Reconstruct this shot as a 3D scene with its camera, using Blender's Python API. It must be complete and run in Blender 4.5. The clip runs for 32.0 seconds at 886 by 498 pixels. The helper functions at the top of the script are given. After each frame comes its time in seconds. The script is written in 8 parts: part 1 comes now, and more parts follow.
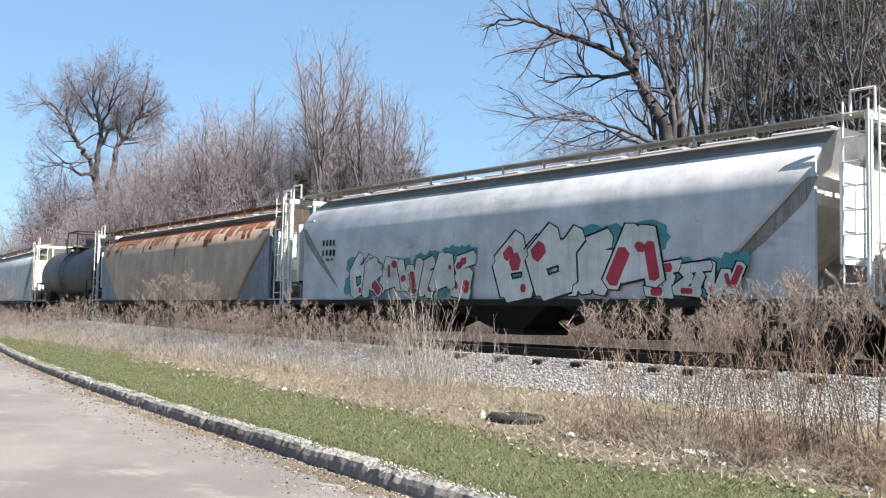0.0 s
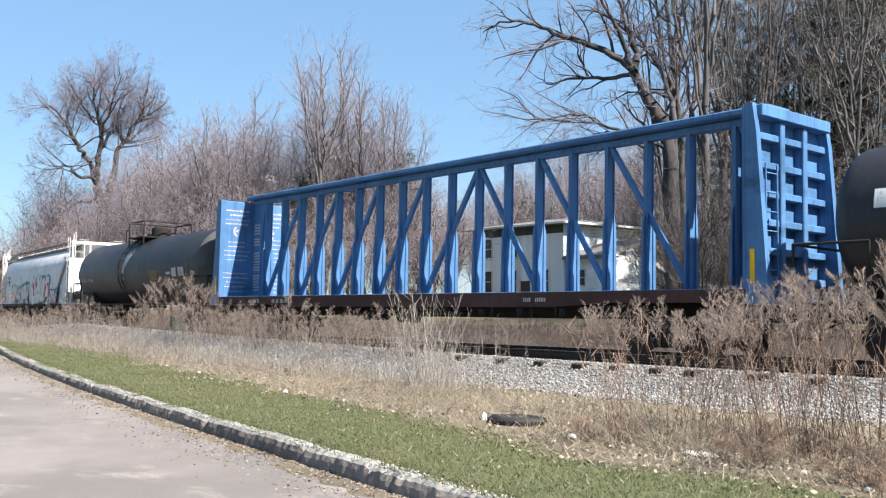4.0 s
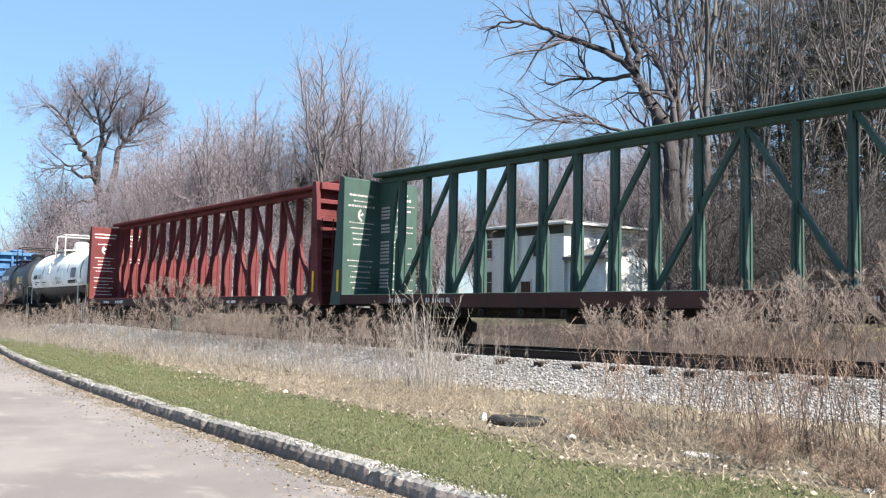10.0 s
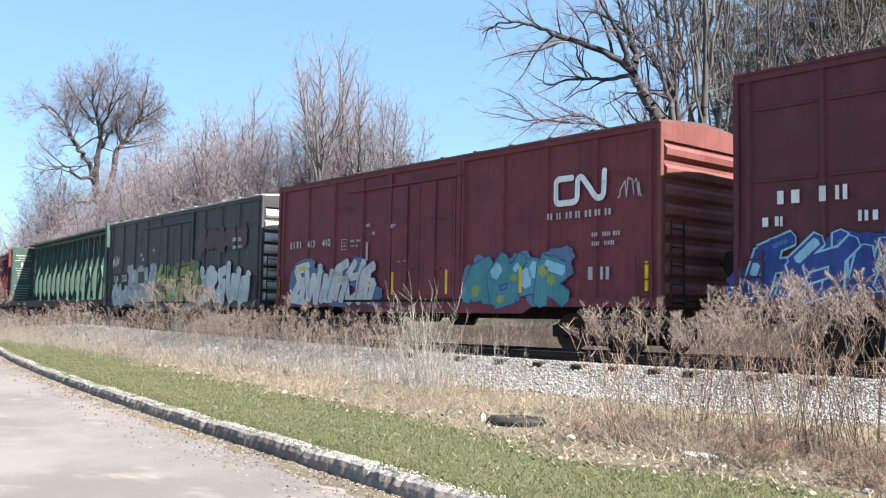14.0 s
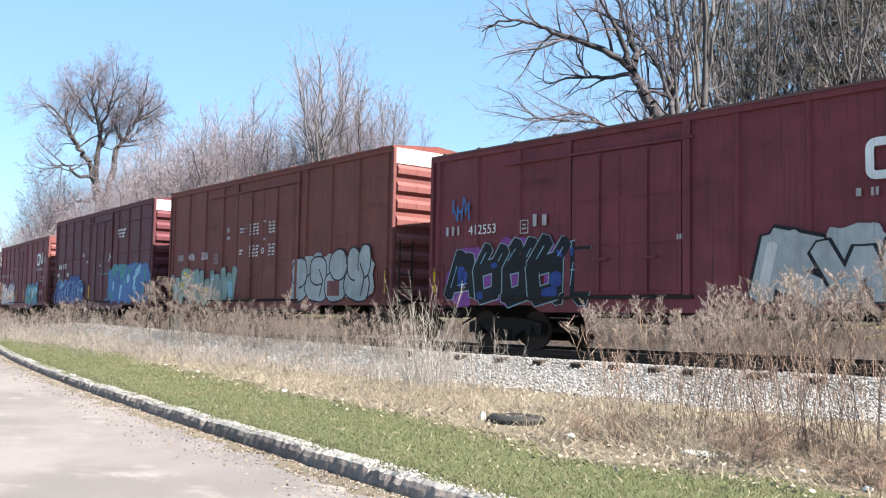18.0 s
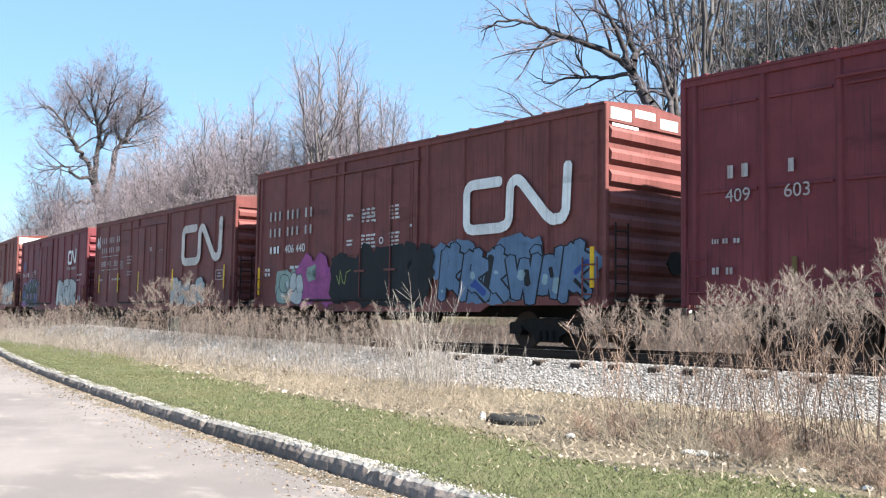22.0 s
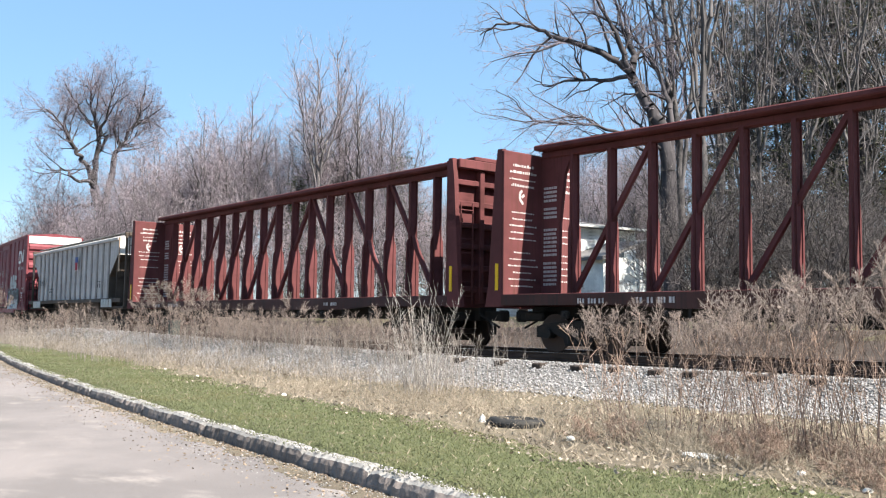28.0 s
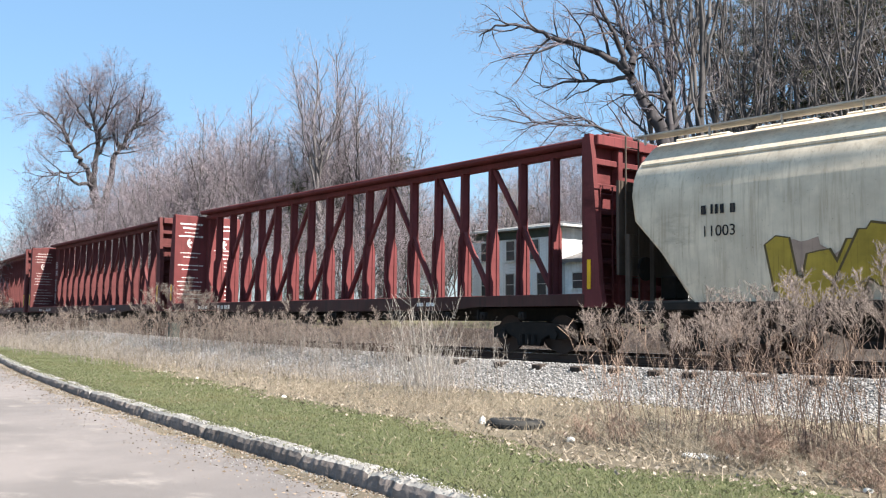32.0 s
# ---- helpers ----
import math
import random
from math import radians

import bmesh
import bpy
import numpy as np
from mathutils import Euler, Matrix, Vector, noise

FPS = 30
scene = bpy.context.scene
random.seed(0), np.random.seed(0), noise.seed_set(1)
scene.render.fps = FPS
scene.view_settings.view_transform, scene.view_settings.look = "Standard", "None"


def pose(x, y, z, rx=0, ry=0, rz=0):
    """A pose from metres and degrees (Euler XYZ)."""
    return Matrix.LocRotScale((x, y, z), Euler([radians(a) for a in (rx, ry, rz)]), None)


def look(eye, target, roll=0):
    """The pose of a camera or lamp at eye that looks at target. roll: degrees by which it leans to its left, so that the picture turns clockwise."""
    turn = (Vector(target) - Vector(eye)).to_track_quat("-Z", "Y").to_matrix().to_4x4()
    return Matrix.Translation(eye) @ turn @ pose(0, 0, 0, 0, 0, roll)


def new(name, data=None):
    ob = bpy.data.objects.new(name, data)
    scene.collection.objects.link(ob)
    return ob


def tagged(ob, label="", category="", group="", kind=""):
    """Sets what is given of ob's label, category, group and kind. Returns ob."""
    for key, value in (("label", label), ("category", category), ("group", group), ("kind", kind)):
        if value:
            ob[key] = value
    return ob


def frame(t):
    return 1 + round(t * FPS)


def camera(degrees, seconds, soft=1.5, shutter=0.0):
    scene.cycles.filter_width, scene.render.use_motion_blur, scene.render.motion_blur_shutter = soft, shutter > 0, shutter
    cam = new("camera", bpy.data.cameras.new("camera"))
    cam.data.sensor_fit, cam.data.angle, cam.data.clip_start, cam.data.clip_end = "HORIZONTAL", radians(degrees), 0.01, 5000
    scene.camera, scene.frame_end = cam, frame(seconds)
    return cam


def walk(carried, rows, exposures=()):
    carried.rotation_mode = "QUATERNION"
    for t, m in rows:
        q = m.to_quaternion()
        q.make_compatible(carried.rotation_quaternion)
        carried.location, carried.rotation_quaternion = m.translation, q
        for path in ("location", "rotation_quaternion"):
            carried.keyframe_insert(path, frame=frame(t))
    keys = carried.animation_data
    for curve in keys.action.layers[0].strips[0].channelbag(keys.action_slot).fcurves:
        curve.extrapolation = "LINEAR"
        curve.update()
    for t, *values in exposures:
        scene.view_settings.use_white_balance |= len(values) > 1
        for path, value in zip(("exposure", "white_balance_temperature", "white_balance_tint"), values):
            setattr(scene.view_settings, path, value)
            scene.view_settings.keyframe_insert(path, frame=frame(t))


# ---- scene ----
# A freight train passes on a gentle curve behind a grass verge, seen from the road.
# World: rail tops at z = 0, the track runs along X near the camera and bends away to the left.
CAM_Z, YAW, PITCH = 1.05, 47.05, 3.36
cam = camera(49.52, 32.0, soft=1.2)

# Small sway of the camera: seconds, turn to the left, turn up, lean (degrees).
SWAY = [
    (0, 0.029, -0.074, 0.204), (0.5, 0.031, -0.062, 0.111), (1, 0.007, -0.074, 0.064), (1.5, 0.035, -0.101, 0.188),
    (2, 0.071, -0.044, 0.204), (2.5, 0.085, 0.014, 0.094), (3, 0.123, 0.05, -0.035), (3.5, 0.065, 0.038, 0.054),
    (5.5, 0.129, 0.096, -0.046), (6, 0.128, 0.108, -0.015), (6.5, 0.095, 0.075, 0.076), (7, 0.066, 0.066, 0.21),
    (7.5, 0.1, 0.096, 0.079), (8, 0.157, 0.136, 0.031), (8.5, 0.128, 0.128, -0.015), (9, 0.089, 0.093, 0.136),
    (9.5, 0.043, 0.044, 0.305), (10, 0.098, 0.064, 0.164), (10.5, 0.09, 0.138, 0.084), (11, 0.066, 0.129, 0.015),
    (11.5, 0.031, 0.083, 0.133), (12, -0.014, 0.085, 0.295), (12.5, -0.013, 0.087, 0.216), (13, -0, 0.099, 0.137),
    (13.5, 0.002, 0.084, 0.03), (14, 0.017, 0.091, 0.06), (14.5, 0.025, 0.028, 0.175), (16.5, 0.026, 0.033, -0.064),
    (17, -0.022, 0.004, -0.01), (17.5, 0.01, -0.01, 0.144), (18, 0.008, 0.001, 0.026), (18.5, 0.02, 0.013, -0.044),
    (19, 0.007, 0.035, -0.133), (19.5, 0.022, 0.027, -0.089), (20, -0.009, -0.014, 0.059), (20.5, -0.013, -0.004, 0.038),
    (21, -0.013, 0.006, 0.019), (21.5, 0.012, 0.026, -0.104), (22, -0.019, 0.021, -0.117), (22.5, 0.004, -0.022, -0.016),
    (23, -0.015, -0.047, 0.105), (23.5, 0.001, -0.022, 0.104), (24, 0.008, -0.015, 0.019), (24.5, -0.089, 0.096, -0.422),
    (25, -0.065, 0.176, -0.363), (25.5, -0.061, 0.09, -0.311), (27.5, 0.002, 0.23, -0.309), (28, -0.048, 0.193, -0.195),
    (28.5, -0.035, 0.233, -0.12), (29, -0.006, 0.274, -0.219), (29.5, -0.023, 0.29, -0.325), (30, 0.018, 0.378, -0.352),
    (30.5, -0.053, 0.29, -0.204), (31, -0.06, 0.273, -0.118), (31.5, -0.119, 0.288, -0.245), (32, -0.079, 0.278, -0.396),
]


def aim(turn, tilt, lean):
    a, b = radians(YAW + turn), radians(PITCH + tilt)
    eye = Vector((0, 0, CAM_Z))
    return look(eye, eye + 50 * Vector((-math.sin(a) * math.cos(b), math.cos(a) * math.cos(b), math.sin(b))), lean)


walk(cam, [(t, aim(a, b, c)) for t, a, b, c in SWAY], exposures=[(0.0, 1.49), (6.0, 1.53), (7.0, 1.31), (8.0, 1.39), (9.5, 1.57), (13.0, 1.77), (20.0, 1.87), (25.0, 1.79), (28.0, 1.67), (32.0, 1.59)])

# ---- light ----
SUN = Vector((0.93, 0.14, 0.98)).normalized()
world = bpy.data.worlds.new("sky")
scene.world = world
world.use_nodes = True
wn = world.node_tree.nodes
sky = wn.new("ShaderNodeTexSky")
sky.sky_type, sky.sun_disc = "NISHITA", False
sky.sun_elevation = math.asin(SUN.z)
sky.sun_rotation = math.atan2(SUN.x, SUN.y)
sky.air_density, sky.dust_density, sky.ozone_density = 1.15, 0.35, 3.2
wn["Background"].inputs["Strength"].default_value = 0.06
tint = wn.new("ShaderNodeMix")
tint.data_type, tint.blend_type = "RGBA", "MULTIPLY"
tint.inputs["Factor"].default_value = 1.0
tint.inputs["B"].default_value = (0.92, 1.0, 1.10, 1)
world.node_tree.links.new(sky.outputs["Color"], tint.inputs["A"])
haze = wn.new("ShaderNodeMix")
haze.data_type = "RGBA"
haze.inputs["Factor"].default_value = 0.5
haze.inputs["B"].default_value = (1.9, 3.5, 5.3, 1)
world.node_tree.links.new(tint.outputs["Result"], haze.inputs["A"])
world.node_tree.links.new(haze.outputs["Result"], wn["Background"].inputs["Color"])
lamp = bpy.data.lights.new("sun", "SUN")
lamp.energy, lamp.angle, lamp.color = 5.0, radians(0.53), (1.0, 0.945, 0.865)
sun = new("sun", lamp)
sun.matrix_world = look(SUN * 100, (0, 0, 0))

# ---- mesh helpers ----


class Geo:
    """Collects vertices and faces for one mesh."""

    def __init__(self):
        self.v, self.f, self.m = [], [], []

    def add(self, vs, fs, mi=0):
        n = len(self.v)
        self.v.extend(vs)
        self.f.extend(tuple(i + n for i in q) for q in fs)
        self.m.extend([mi] * len(fs))
        return self

    def box(self, x0, x1, y0, y1, z0, z1, c=0.0, mi=0):
        """A box; c: width of its bevelled edges."""
        if c <= 0:
            vs = [(x, y, z) for x in (x0, x1) for y in (y0, y1) for z in (z0, z1)]
            return self.add(vs, [(0, 1, 3, 2), (4, 6, 7, 5), (0, 4, 5, 1), (2, 3, 7, 6), (0, 2, 6, 4), (1, 5, 7, 3)], mi)
        lo, hi = Vector((x0, y0, z0)), Vector((x1, y1, z1))
        mid, half = (lo + hi) / 2, (hi - lo) / 2
        c = min(c, 0.45 * min(half))
        vs, idx = [], {}
        for sx in (-1, 1):
            for sy in (-1, 1):
                for sz in (-1, 1):
                    sg = (sx, sy, sz)
                    for k in range(3):
                        idx[sg, k] = len(vs)
                        vs.append(tuple(mid[j] + sg[j] * (half[j] - (0 if j == k else c)) for j in range(3)))
        fs = []
        for k in range(3):
            a, b = [j for j in range(3) if j != k]
            for s in (-1, 1):
                ring = []
                for sa, sb in ((-1, -1), (1, -1), (1, 1), (-1, 1)):
                    sg = [0, 0, 0]
                    sg[k], sg[a], sg[b] = s, sa, sb
                    ring.append(idx[tuple(sg), k])
                fs.append(tuple(ring) if (s > 0) == (k != 1) else tuple(ring[::-1]))
            for sa in (-1, 1):
                for sb in (-1, 1):
                    p, q = [0, 0, 0], [0, 0, 0]
                    p[k], p[a], p[b] = -1, sa, sb
                    q[k], q[a], q[b] = 1, sa, sb
                    p, q = tuple(p), tuple(q)
                    fs.append((idx[p, a], idx[q, a], idx[q, b], idx[p, b]))
        for sg in {key[0] for key in idx}:
            fs.append((idx[sg, 0], idx[sg, 1], idx[sg, 2]))
        return self.add(vs, fs, mi)

    def tube(self, p0, p1, r0, r1=None, n=8, caps=True, mi=0):
        r1 = r0 if r1 is None else r1
        p0, p1 = Vector(p0), Vector(p1)
        d = (p1 - p0).normalized()
        a = d.orthogonal().normalized()
        b = d.cross(a)
        vs = []
        for p, r in ((p0, r0), (p1, r1)):
            vs += [tuple(p + r * (math.cos(2 * math.pi * i / n) * a + math.sin(2 * math.pi * i / n) * b)) for i in range(n)]
        fs = [(i, (i + 1) % n, n + (i + 1) % n, n + i) for i in range(n)]
        if caps:
            fs += [tuple(range(n))[::-1], tuple(range(n, 2 * n))]
        return self.add(vs, fs, mi)

    def path(self, pts, r, n=6):
        for a, b in zip(pts, pts[1:]):
            self.tube(a, b, r, n=n)
        return self

    def prism(self, poly, axis, lo, hi, mi=0):
        """A polygon in the plane across the axis (0: yz, 1: xz, 2: xy), drawn out from lo to hi."""
        n = len(poly)
        vs = []
        for w in (lo, hi):
            for a, b in poly:
                vs.append(((w, a, b), (a, w, b), (a, b, w))[axis])
        fs = [(i, (i + 1) % n, n + (i + 1) % n, n + i) for i in range(n)]
        fs += [tuple(range(n))[::-1], tuple(range(n, 2 * n))]
        return self.add(vs, fs, mi)

    def loft(self, rings, caps=True, mi=0):
        """Closed rings of equal count, joined in turn."""
        n = len(rings[0])
        vs = [tuple(p) for r in rings for p in r]
        fs = [(k * n + i, k * n + (i + 1) % n, (k + 1) * n + (i + 1) % n, (k + 1) * n + i) for k in range(len(rings) - 1) for i in range(n)]
        if caps:
            fs += [tuple(range(n))[::-1], tuple(range((len(rings) - 1) * n, len(rings) * n))]
        return self.add(vs, fs, mi)

    def mesh(self, name, mats, smooth=None):
        me = bpy.data.meshes.new(name)
        me.from_pydata(self.v, [], self.f)
        for m in mats if isinstance(mats, (list, tuple)) else [mats]:
            me.materials.append(m)
        if len(me.materials) > 1:
            me.polygons.foreach_set("material_index", self.m)
        bm = bmesh.new()
        bm.from_mesh(me)
        bmesh.ops.recalc_face_normals(bm, faces=bm.faces)
        bm.to_mesh(me)
        bm.free()
        if smooth:
            me.shade_smooth()
            me.set_sharp_from_angle(angle=radians(smooth))
        return me


def part(name, data, material=None, parent=None, label="", at=None, smooth=None):
    """Links a Geo, or a mesh that exists, as one object under a thing or a part."""
    if isinstance(data, Geo):
        data = data.mesh(name, material, smooth)
    ob = new(name, data)
    if parent:
        ob.parent = parent
    if at is not None:
        ob.matrix_local = at if isinstance(at, Matrix) else Matrix.Translation(at)
    if label:
        ob["label"] = label
    return ob


def thing(name, label, category, group="", kind="", at=None):
    ob = new(name)
    ob.empty_display_size = 0.3
    if at is not None:
        ob.matrix_world = at
    return tagged(ob, label, category, group, kind)


# ---- materials ----
def nodes_of(name):
    m = bpy.data.materials.new(name)
    m.use_nodes = True
    return m, m.node_tree.nodes, m.node_tree.links


def mix_rgb(n, l, fac, a, b, mode="MIX"):
    x = n.new("ShaderNodeMix")
    x.data_type, x.blend_type = "RGBA", mode
    for sock, val in ((x.inputs["Factor"], fac), (x.inputs["A"], a), (x.inputs["B"], b)):
        if isinstance(val, bpy.types.NodeSocket):
            l.new(val, sock)
        elif isinstance(val, (int, float)):
            sock.default_value = val
        else:
            sock.default_value = (*val, 1)
    return x.outputs["Result"]


def noise_of(n, l, co, scale, detail=4, stretch=None, rough=0.6):
    if stretch:
        mp = n.new("ShaderNodeMapping")
        mp.inputs["Scale"].default_value = stretch
        l.new(co, mp.inputs["Vector"])
        co = mp.outputs["Vector"]
    x = n.new("ShaderNodeTexNoise")
    x.inputs["Scale"].default_value, x.inputs["Detail"].default_value, x.inputs["Roughness"].default_value = scale, detail, rough
    l.new(co, x.inputs["Vector"])
    return x.outputs["Fac"]


def ramp(n, l, fac, lo, hi):
    x = n.new("ShaderNodeMapRange")
    x.inputs["From Min"].default_value, x.inputs["From Max"].default_value = lo, hi
    x.interpolation_type = "SMOOTHSTEP"
    l.new(fac, x.inputs["Value"])
    return x.outputs["Result"]


def paint(name, colour, rough=0.55, metal=0.0, dirt=(0.12, 0.09, 0.07), dirt_amount=0.35, streak=True, scale=1.2, bump=0.15, grain=40, random=0.0, spec=0.22, runs=0.7):
    """Weathered paint: patches, run-down streaks and fine grain, in the object's own metres."""
    m, n, l = nodes_of(name)
    bs = n["Principled BSDF"]
    co = n.new("ShaderNodeTexCoord").outputs["Object"]
    big = noise_of(n, l, co, scale, 5)
    fine = noise_of(n, l, co, grain, 3)
    col = mix_rgb(n, l, ramp(n, l, big, 0.3, 0.75), tuple(c * 0.80 for c in colour), tuple(min(1, c * 1.15) for c in colour))
    if streak:
        soot = noise_of(n, l, co, 0.9, 6, (0.55, 0.55, 1.6), 0.65)
        col = mix_rgb(n, l, ramp(n, l, soot, 0.55, 0.78), col, tuple(c * 0.45 for c in colour))
        fade = noise_of(n, l, co, 0.35, 4, (1.0, 1.0, 0.6))
        col = mix_rgb(n, l, ramp(n, l, fade, 0.5, 0.8), col, tuple(min(1, c * 1.3 + 0.012) for c in colour))
    if streak:
        run = noise_of(n, l, co, 3.0, 5, (3.0, 3.0, 0.16))
        k = n.new("ShaderNodeMath")
        k.operation = "MULTIPLY"
        l.new(ramp(n, l, run, 0.48, 0.75), k.inputs[0])
        k.inputs[1].default_value = dirt_amount
        col = mix_rgb(n, l, k.outputs[0], col, dirt)
    else:
        k = n.new("ShaderNodeMath")
        k.operation = "MULTIPLY"
        l.new(ramp(n, l, noise_of(n, l, co, scale * 3.1, 6), 0.5, 0.8), k.inputs[0])
        k.inputs[1].default_value = dirt_amount
        col = mix_rgb(n, l, k.outputs[0], col, dirt)
    if streak:
        thin = noise_of(n, l, co, 2.2, 6, (9.0, 9.0, 0.22), 0.7)
        col = mix_rgb(n, l, ramp(n, l, thin, 0.53, 0.70), col, mix_rgb(n, l, runs, col, dirt))
        spots = noise_of(n, l, co, 17, 4, None, 0.7)
        col = mix_rgb(n, l, ramp(n, l, spots, 0.63, 0.72), col, mix_rgb(n, l, 0.5, col, (0.075, 0.040, 0.026)))
    if random:
        oi = n.new("ShaderNodeObjectInfo").outputs["Random"]
        col = mix_rgb(n, l, ramp(n, l, oi, 0, 1), col, mix_rgb(n, l, random, col, (0.02, 0.02, 0.02)))
    l.new(col, bs.inputs["Base Color"])
    bs.inputs["Metallic"].default_value = metal
    bs.inputs["Specular IOR Level"].default_value = spec
    mr = n.new("ShaderNodeMapRange")
    mr.inputs["To Min"].default_value, mr.inputs["To Max"].default_value = max(0.05, rough - 0.12), min(1, rough + 0.15)
    l.new(big, mr.inputs["Value"])
    l.new(mr.outputs["Result"], bs.inputs["Roughness"])
    bp = n.new("ShaderNodeBump")
    bp.inputs["Strength"].default_value, bp.inputs["Distance"].default_value = bump, 0.01
    l.new(fine, bp.inputs["Height"])
    l.new(bp.outputs["Normal"], bs.inputs["Normal"])
    return m


MAROON = paint("maroon_paint", (0.160, 0.035, 0.042), 0.6, dirt=(0.045, 0.022, 0.022))
DARK_MAROON = paint("dark_maroon_paint", (0.108, 0.030, 0.037), 0.6, dirt=(0.05, 0.03, 0.025))
BROWN_RED = paint("brown_red_paint", (0.168, 0.054, 0.049), 0.62, dirt=(0.055, 0.025, 0.020), dirt_amount=0.5)
OXIDE = paint("oxide_brown_paint", (0.170, 0.050, 0.040), 0.62, dirt=(0.055, 0.025, 0.020), dirt_amount=0.45)
BLACK_PAINT = paint("black_car_paint", (0.052, 0.050, 0.053), 0.6, dirt=(0.10, 0.092, 0.085), dirt_amount=0.5)
TANK_BLACK = paint("tank_black_paint", (0.017, 0.016, 0.020), 0.5, dirt=(0.040, 0.037, 0.037), dirt_amount=0.3, spec=0.35)
TANK_GREY = paint("tank_head_dust", (0.075, 0.073, 0.071), 0.75, dirt=(0.04, 0.038, 0.036))
TANK_WHITE = paint("tank_white_paint", (0.88, 0.85, 0.80), 0.4, dirt=(0.45, 0.41, 0.36), dirt_amount=0.25, spec=0.28, runs=0.12)
BEAM_RED = paint("centrebeam_red_paint", (0.138, 0.038, 0.039), 0.8, dirt=(0.06, 0.03, 0.025), dirt_amount=0.4, spec=0.12)
BEAM_DARKRED = paint("centrebeam_faded_red_paint", (0.110, 0.037, 0.037), 0.8, dirt=(0.07, 0.03, 0.022), dirt_amount=0.4, spec=0.12)
BEAM_GREEN = paint("centrebeam_green_paint", (0.043, 0.080, 0.066), 0.6, dirt=(0.05, 0.05, 0.04), dirt_amount=0.4)
BEAM_BLUE = paint("centrebeam_blue_paint", (0.068, 0.165, 0.325), 0.55, dirt=(0.03, 0.05, 0.10), dirt_amount=0.4)
HOPPER_GREY = paint("hopper_blue_grey_paint", (0.45, 0.445, 0.45), 0.45, dirt=(0.30, 0.27, 0.23), dirt_amount=0.3, spec=0.25, runs=0.2)
HOPPER_TAN = paint("hopper_tan_paint", (0.42, 0.30, 0.215), 0.6, dirt=(0.20, 0.115, 0.065), dirt_amount=0.5)
RUST = paint("rust_streaks", (0.235, 0.090, 0.048), 0.85, dirt=(0.26, 0.14, 0.085), dirt_amount=0.5)
HOPPER_LIGHT = paint("hopper_light_grey_paint", (0.42, 0.42, 0.40), 0.6, dirt=(0.22, 0.17, 0.12), dirt_amount=0.4, runs=0.4)
HOPPER_WHITE = paint("hopper_off_white_paint", (0.64, 0.575, 0.475), 0.5, dirt=(0.33, 0.26, 0.18), dirt_amount=0.35, spec=0.22, runs=0.25)
RIB_GREY = paint("ribbed_hopper_grey_paint", (0.42, 0.385, 0.365), 0.65, dirt=(0.17, 0.145, 0.13), dirt_amount=0.5, runs=0.45)
HOPPER_CREAM = paint("hopper_dirty_cream_paint", (0.66, 0.555, 0.42), 0.55, dirt=(0.30, 0.21, 0.13), dirt_amount=0.5, spec=0.2, runs=0.4)
WHITE = paint("white_lettering", (0.72, 0.72, 0.70), 0.6, dirt=(0.3, 0.2, 0.18), dirt_amount=0.35)
PALE = paint("faded_lettering", (0.42, 0.38, 0.37), 0.7, dirt=(0.15, 0.08, 0.07), dirt_amount=0.5)
INK = paint("black_lettering", (0.012, 0.012, 0.014), 0.6, dirt_amount=0.1)
YELLOW = paint("yellow_reflector", (0.72, 0.42, 0.01), 0.45, dirt=(0.25, 0.16, 0.05), dirt_amount=0.3)
EMBLEM_WORN = paint("worn_cream_emblem_paint", (0.56, 0.50, 0.46), 0.7, dirt=(0.16, 0.07, 0.06), dirt_amount=0.45)
AMBER = paint("faded_yellow_strip", (0.125, 0.082, 0.026), 0.55, dirt=(0.1, 0.08, 0.04), dirt_amount=0.4)
STEEL_DARK = paint("grimy_steel", (0.022, 0.019, 0.017), 0.8, 0.1, dirt=(0.07, 0.045, 0.03), dirt_amount=0.5, streak=False)
WHEEL_STEEL = paint("wheel_steel", (0.06, 0.04, 0.032), 0.65, 0.4, dirt=(0.09, 0.05, 0.03), streak=False)
ROOF_GALV = paint("galvanised_roof", (0.40, 0.38, 0.36), 0.6, 0.2, dirt=(0.12, 0.09, 0.075), dirt_amount=0.8, streak=False)
LIGHT_STEEL = paint("white_painted_rail", (0.62, 0.61, 0.57), 0.5, dirt=(0.25, 0.2, 0.15), dirt_amount=0.4)
BEAM_SILL = paint("grimy_sill_paint", (0.060, 0.026, 0.022), 0.75, dirt=(0.03, 0.024, 0.02), dirt_amount=0.6)
ROOF_DUST = paint("dusty_roof_sheet", (0.22, 0.19, 0.165), 0.85, dirt=(0.13, 0.095, 0.07), dirt_amount=0.6, streak=False)
END_WHITE = paint("bright_white_end_paint", (0.80, 0.79, 0.75), 0.5, dirt=(0.35, 0.30, 0.24), dirt_amount=0.35)
ROOF_PATCHY = paint("patchy_brown_roof", (0.13, 0.075, 0.07), 0.8, dirt=(0.045, 0.025, 0.024), dirt_amount=0.8, streak=False, scale=2.0)
CREASE = paint("brown_grime_streak", (0.24, 0.22, 0.20), 0.9, dirt=(0.10, 0.085, 0.07), dirt_amount=0.6)
BOARD = paint("dusty_walkway", (0.44, 0.41, 0.37), 0.85, dirt=(0.16, 0.13, 0.10), dirt_amount=0.6, streak=False)
# White for ribs of a black car end: the sunlight on them as colour.
LIT_RIBS = paint("sunlit_white_rib_paint", (0.52, 0.51, 0.49), 0.7, dirt=(0.06, 0.055, 0.05), dirt_amount=0.6)
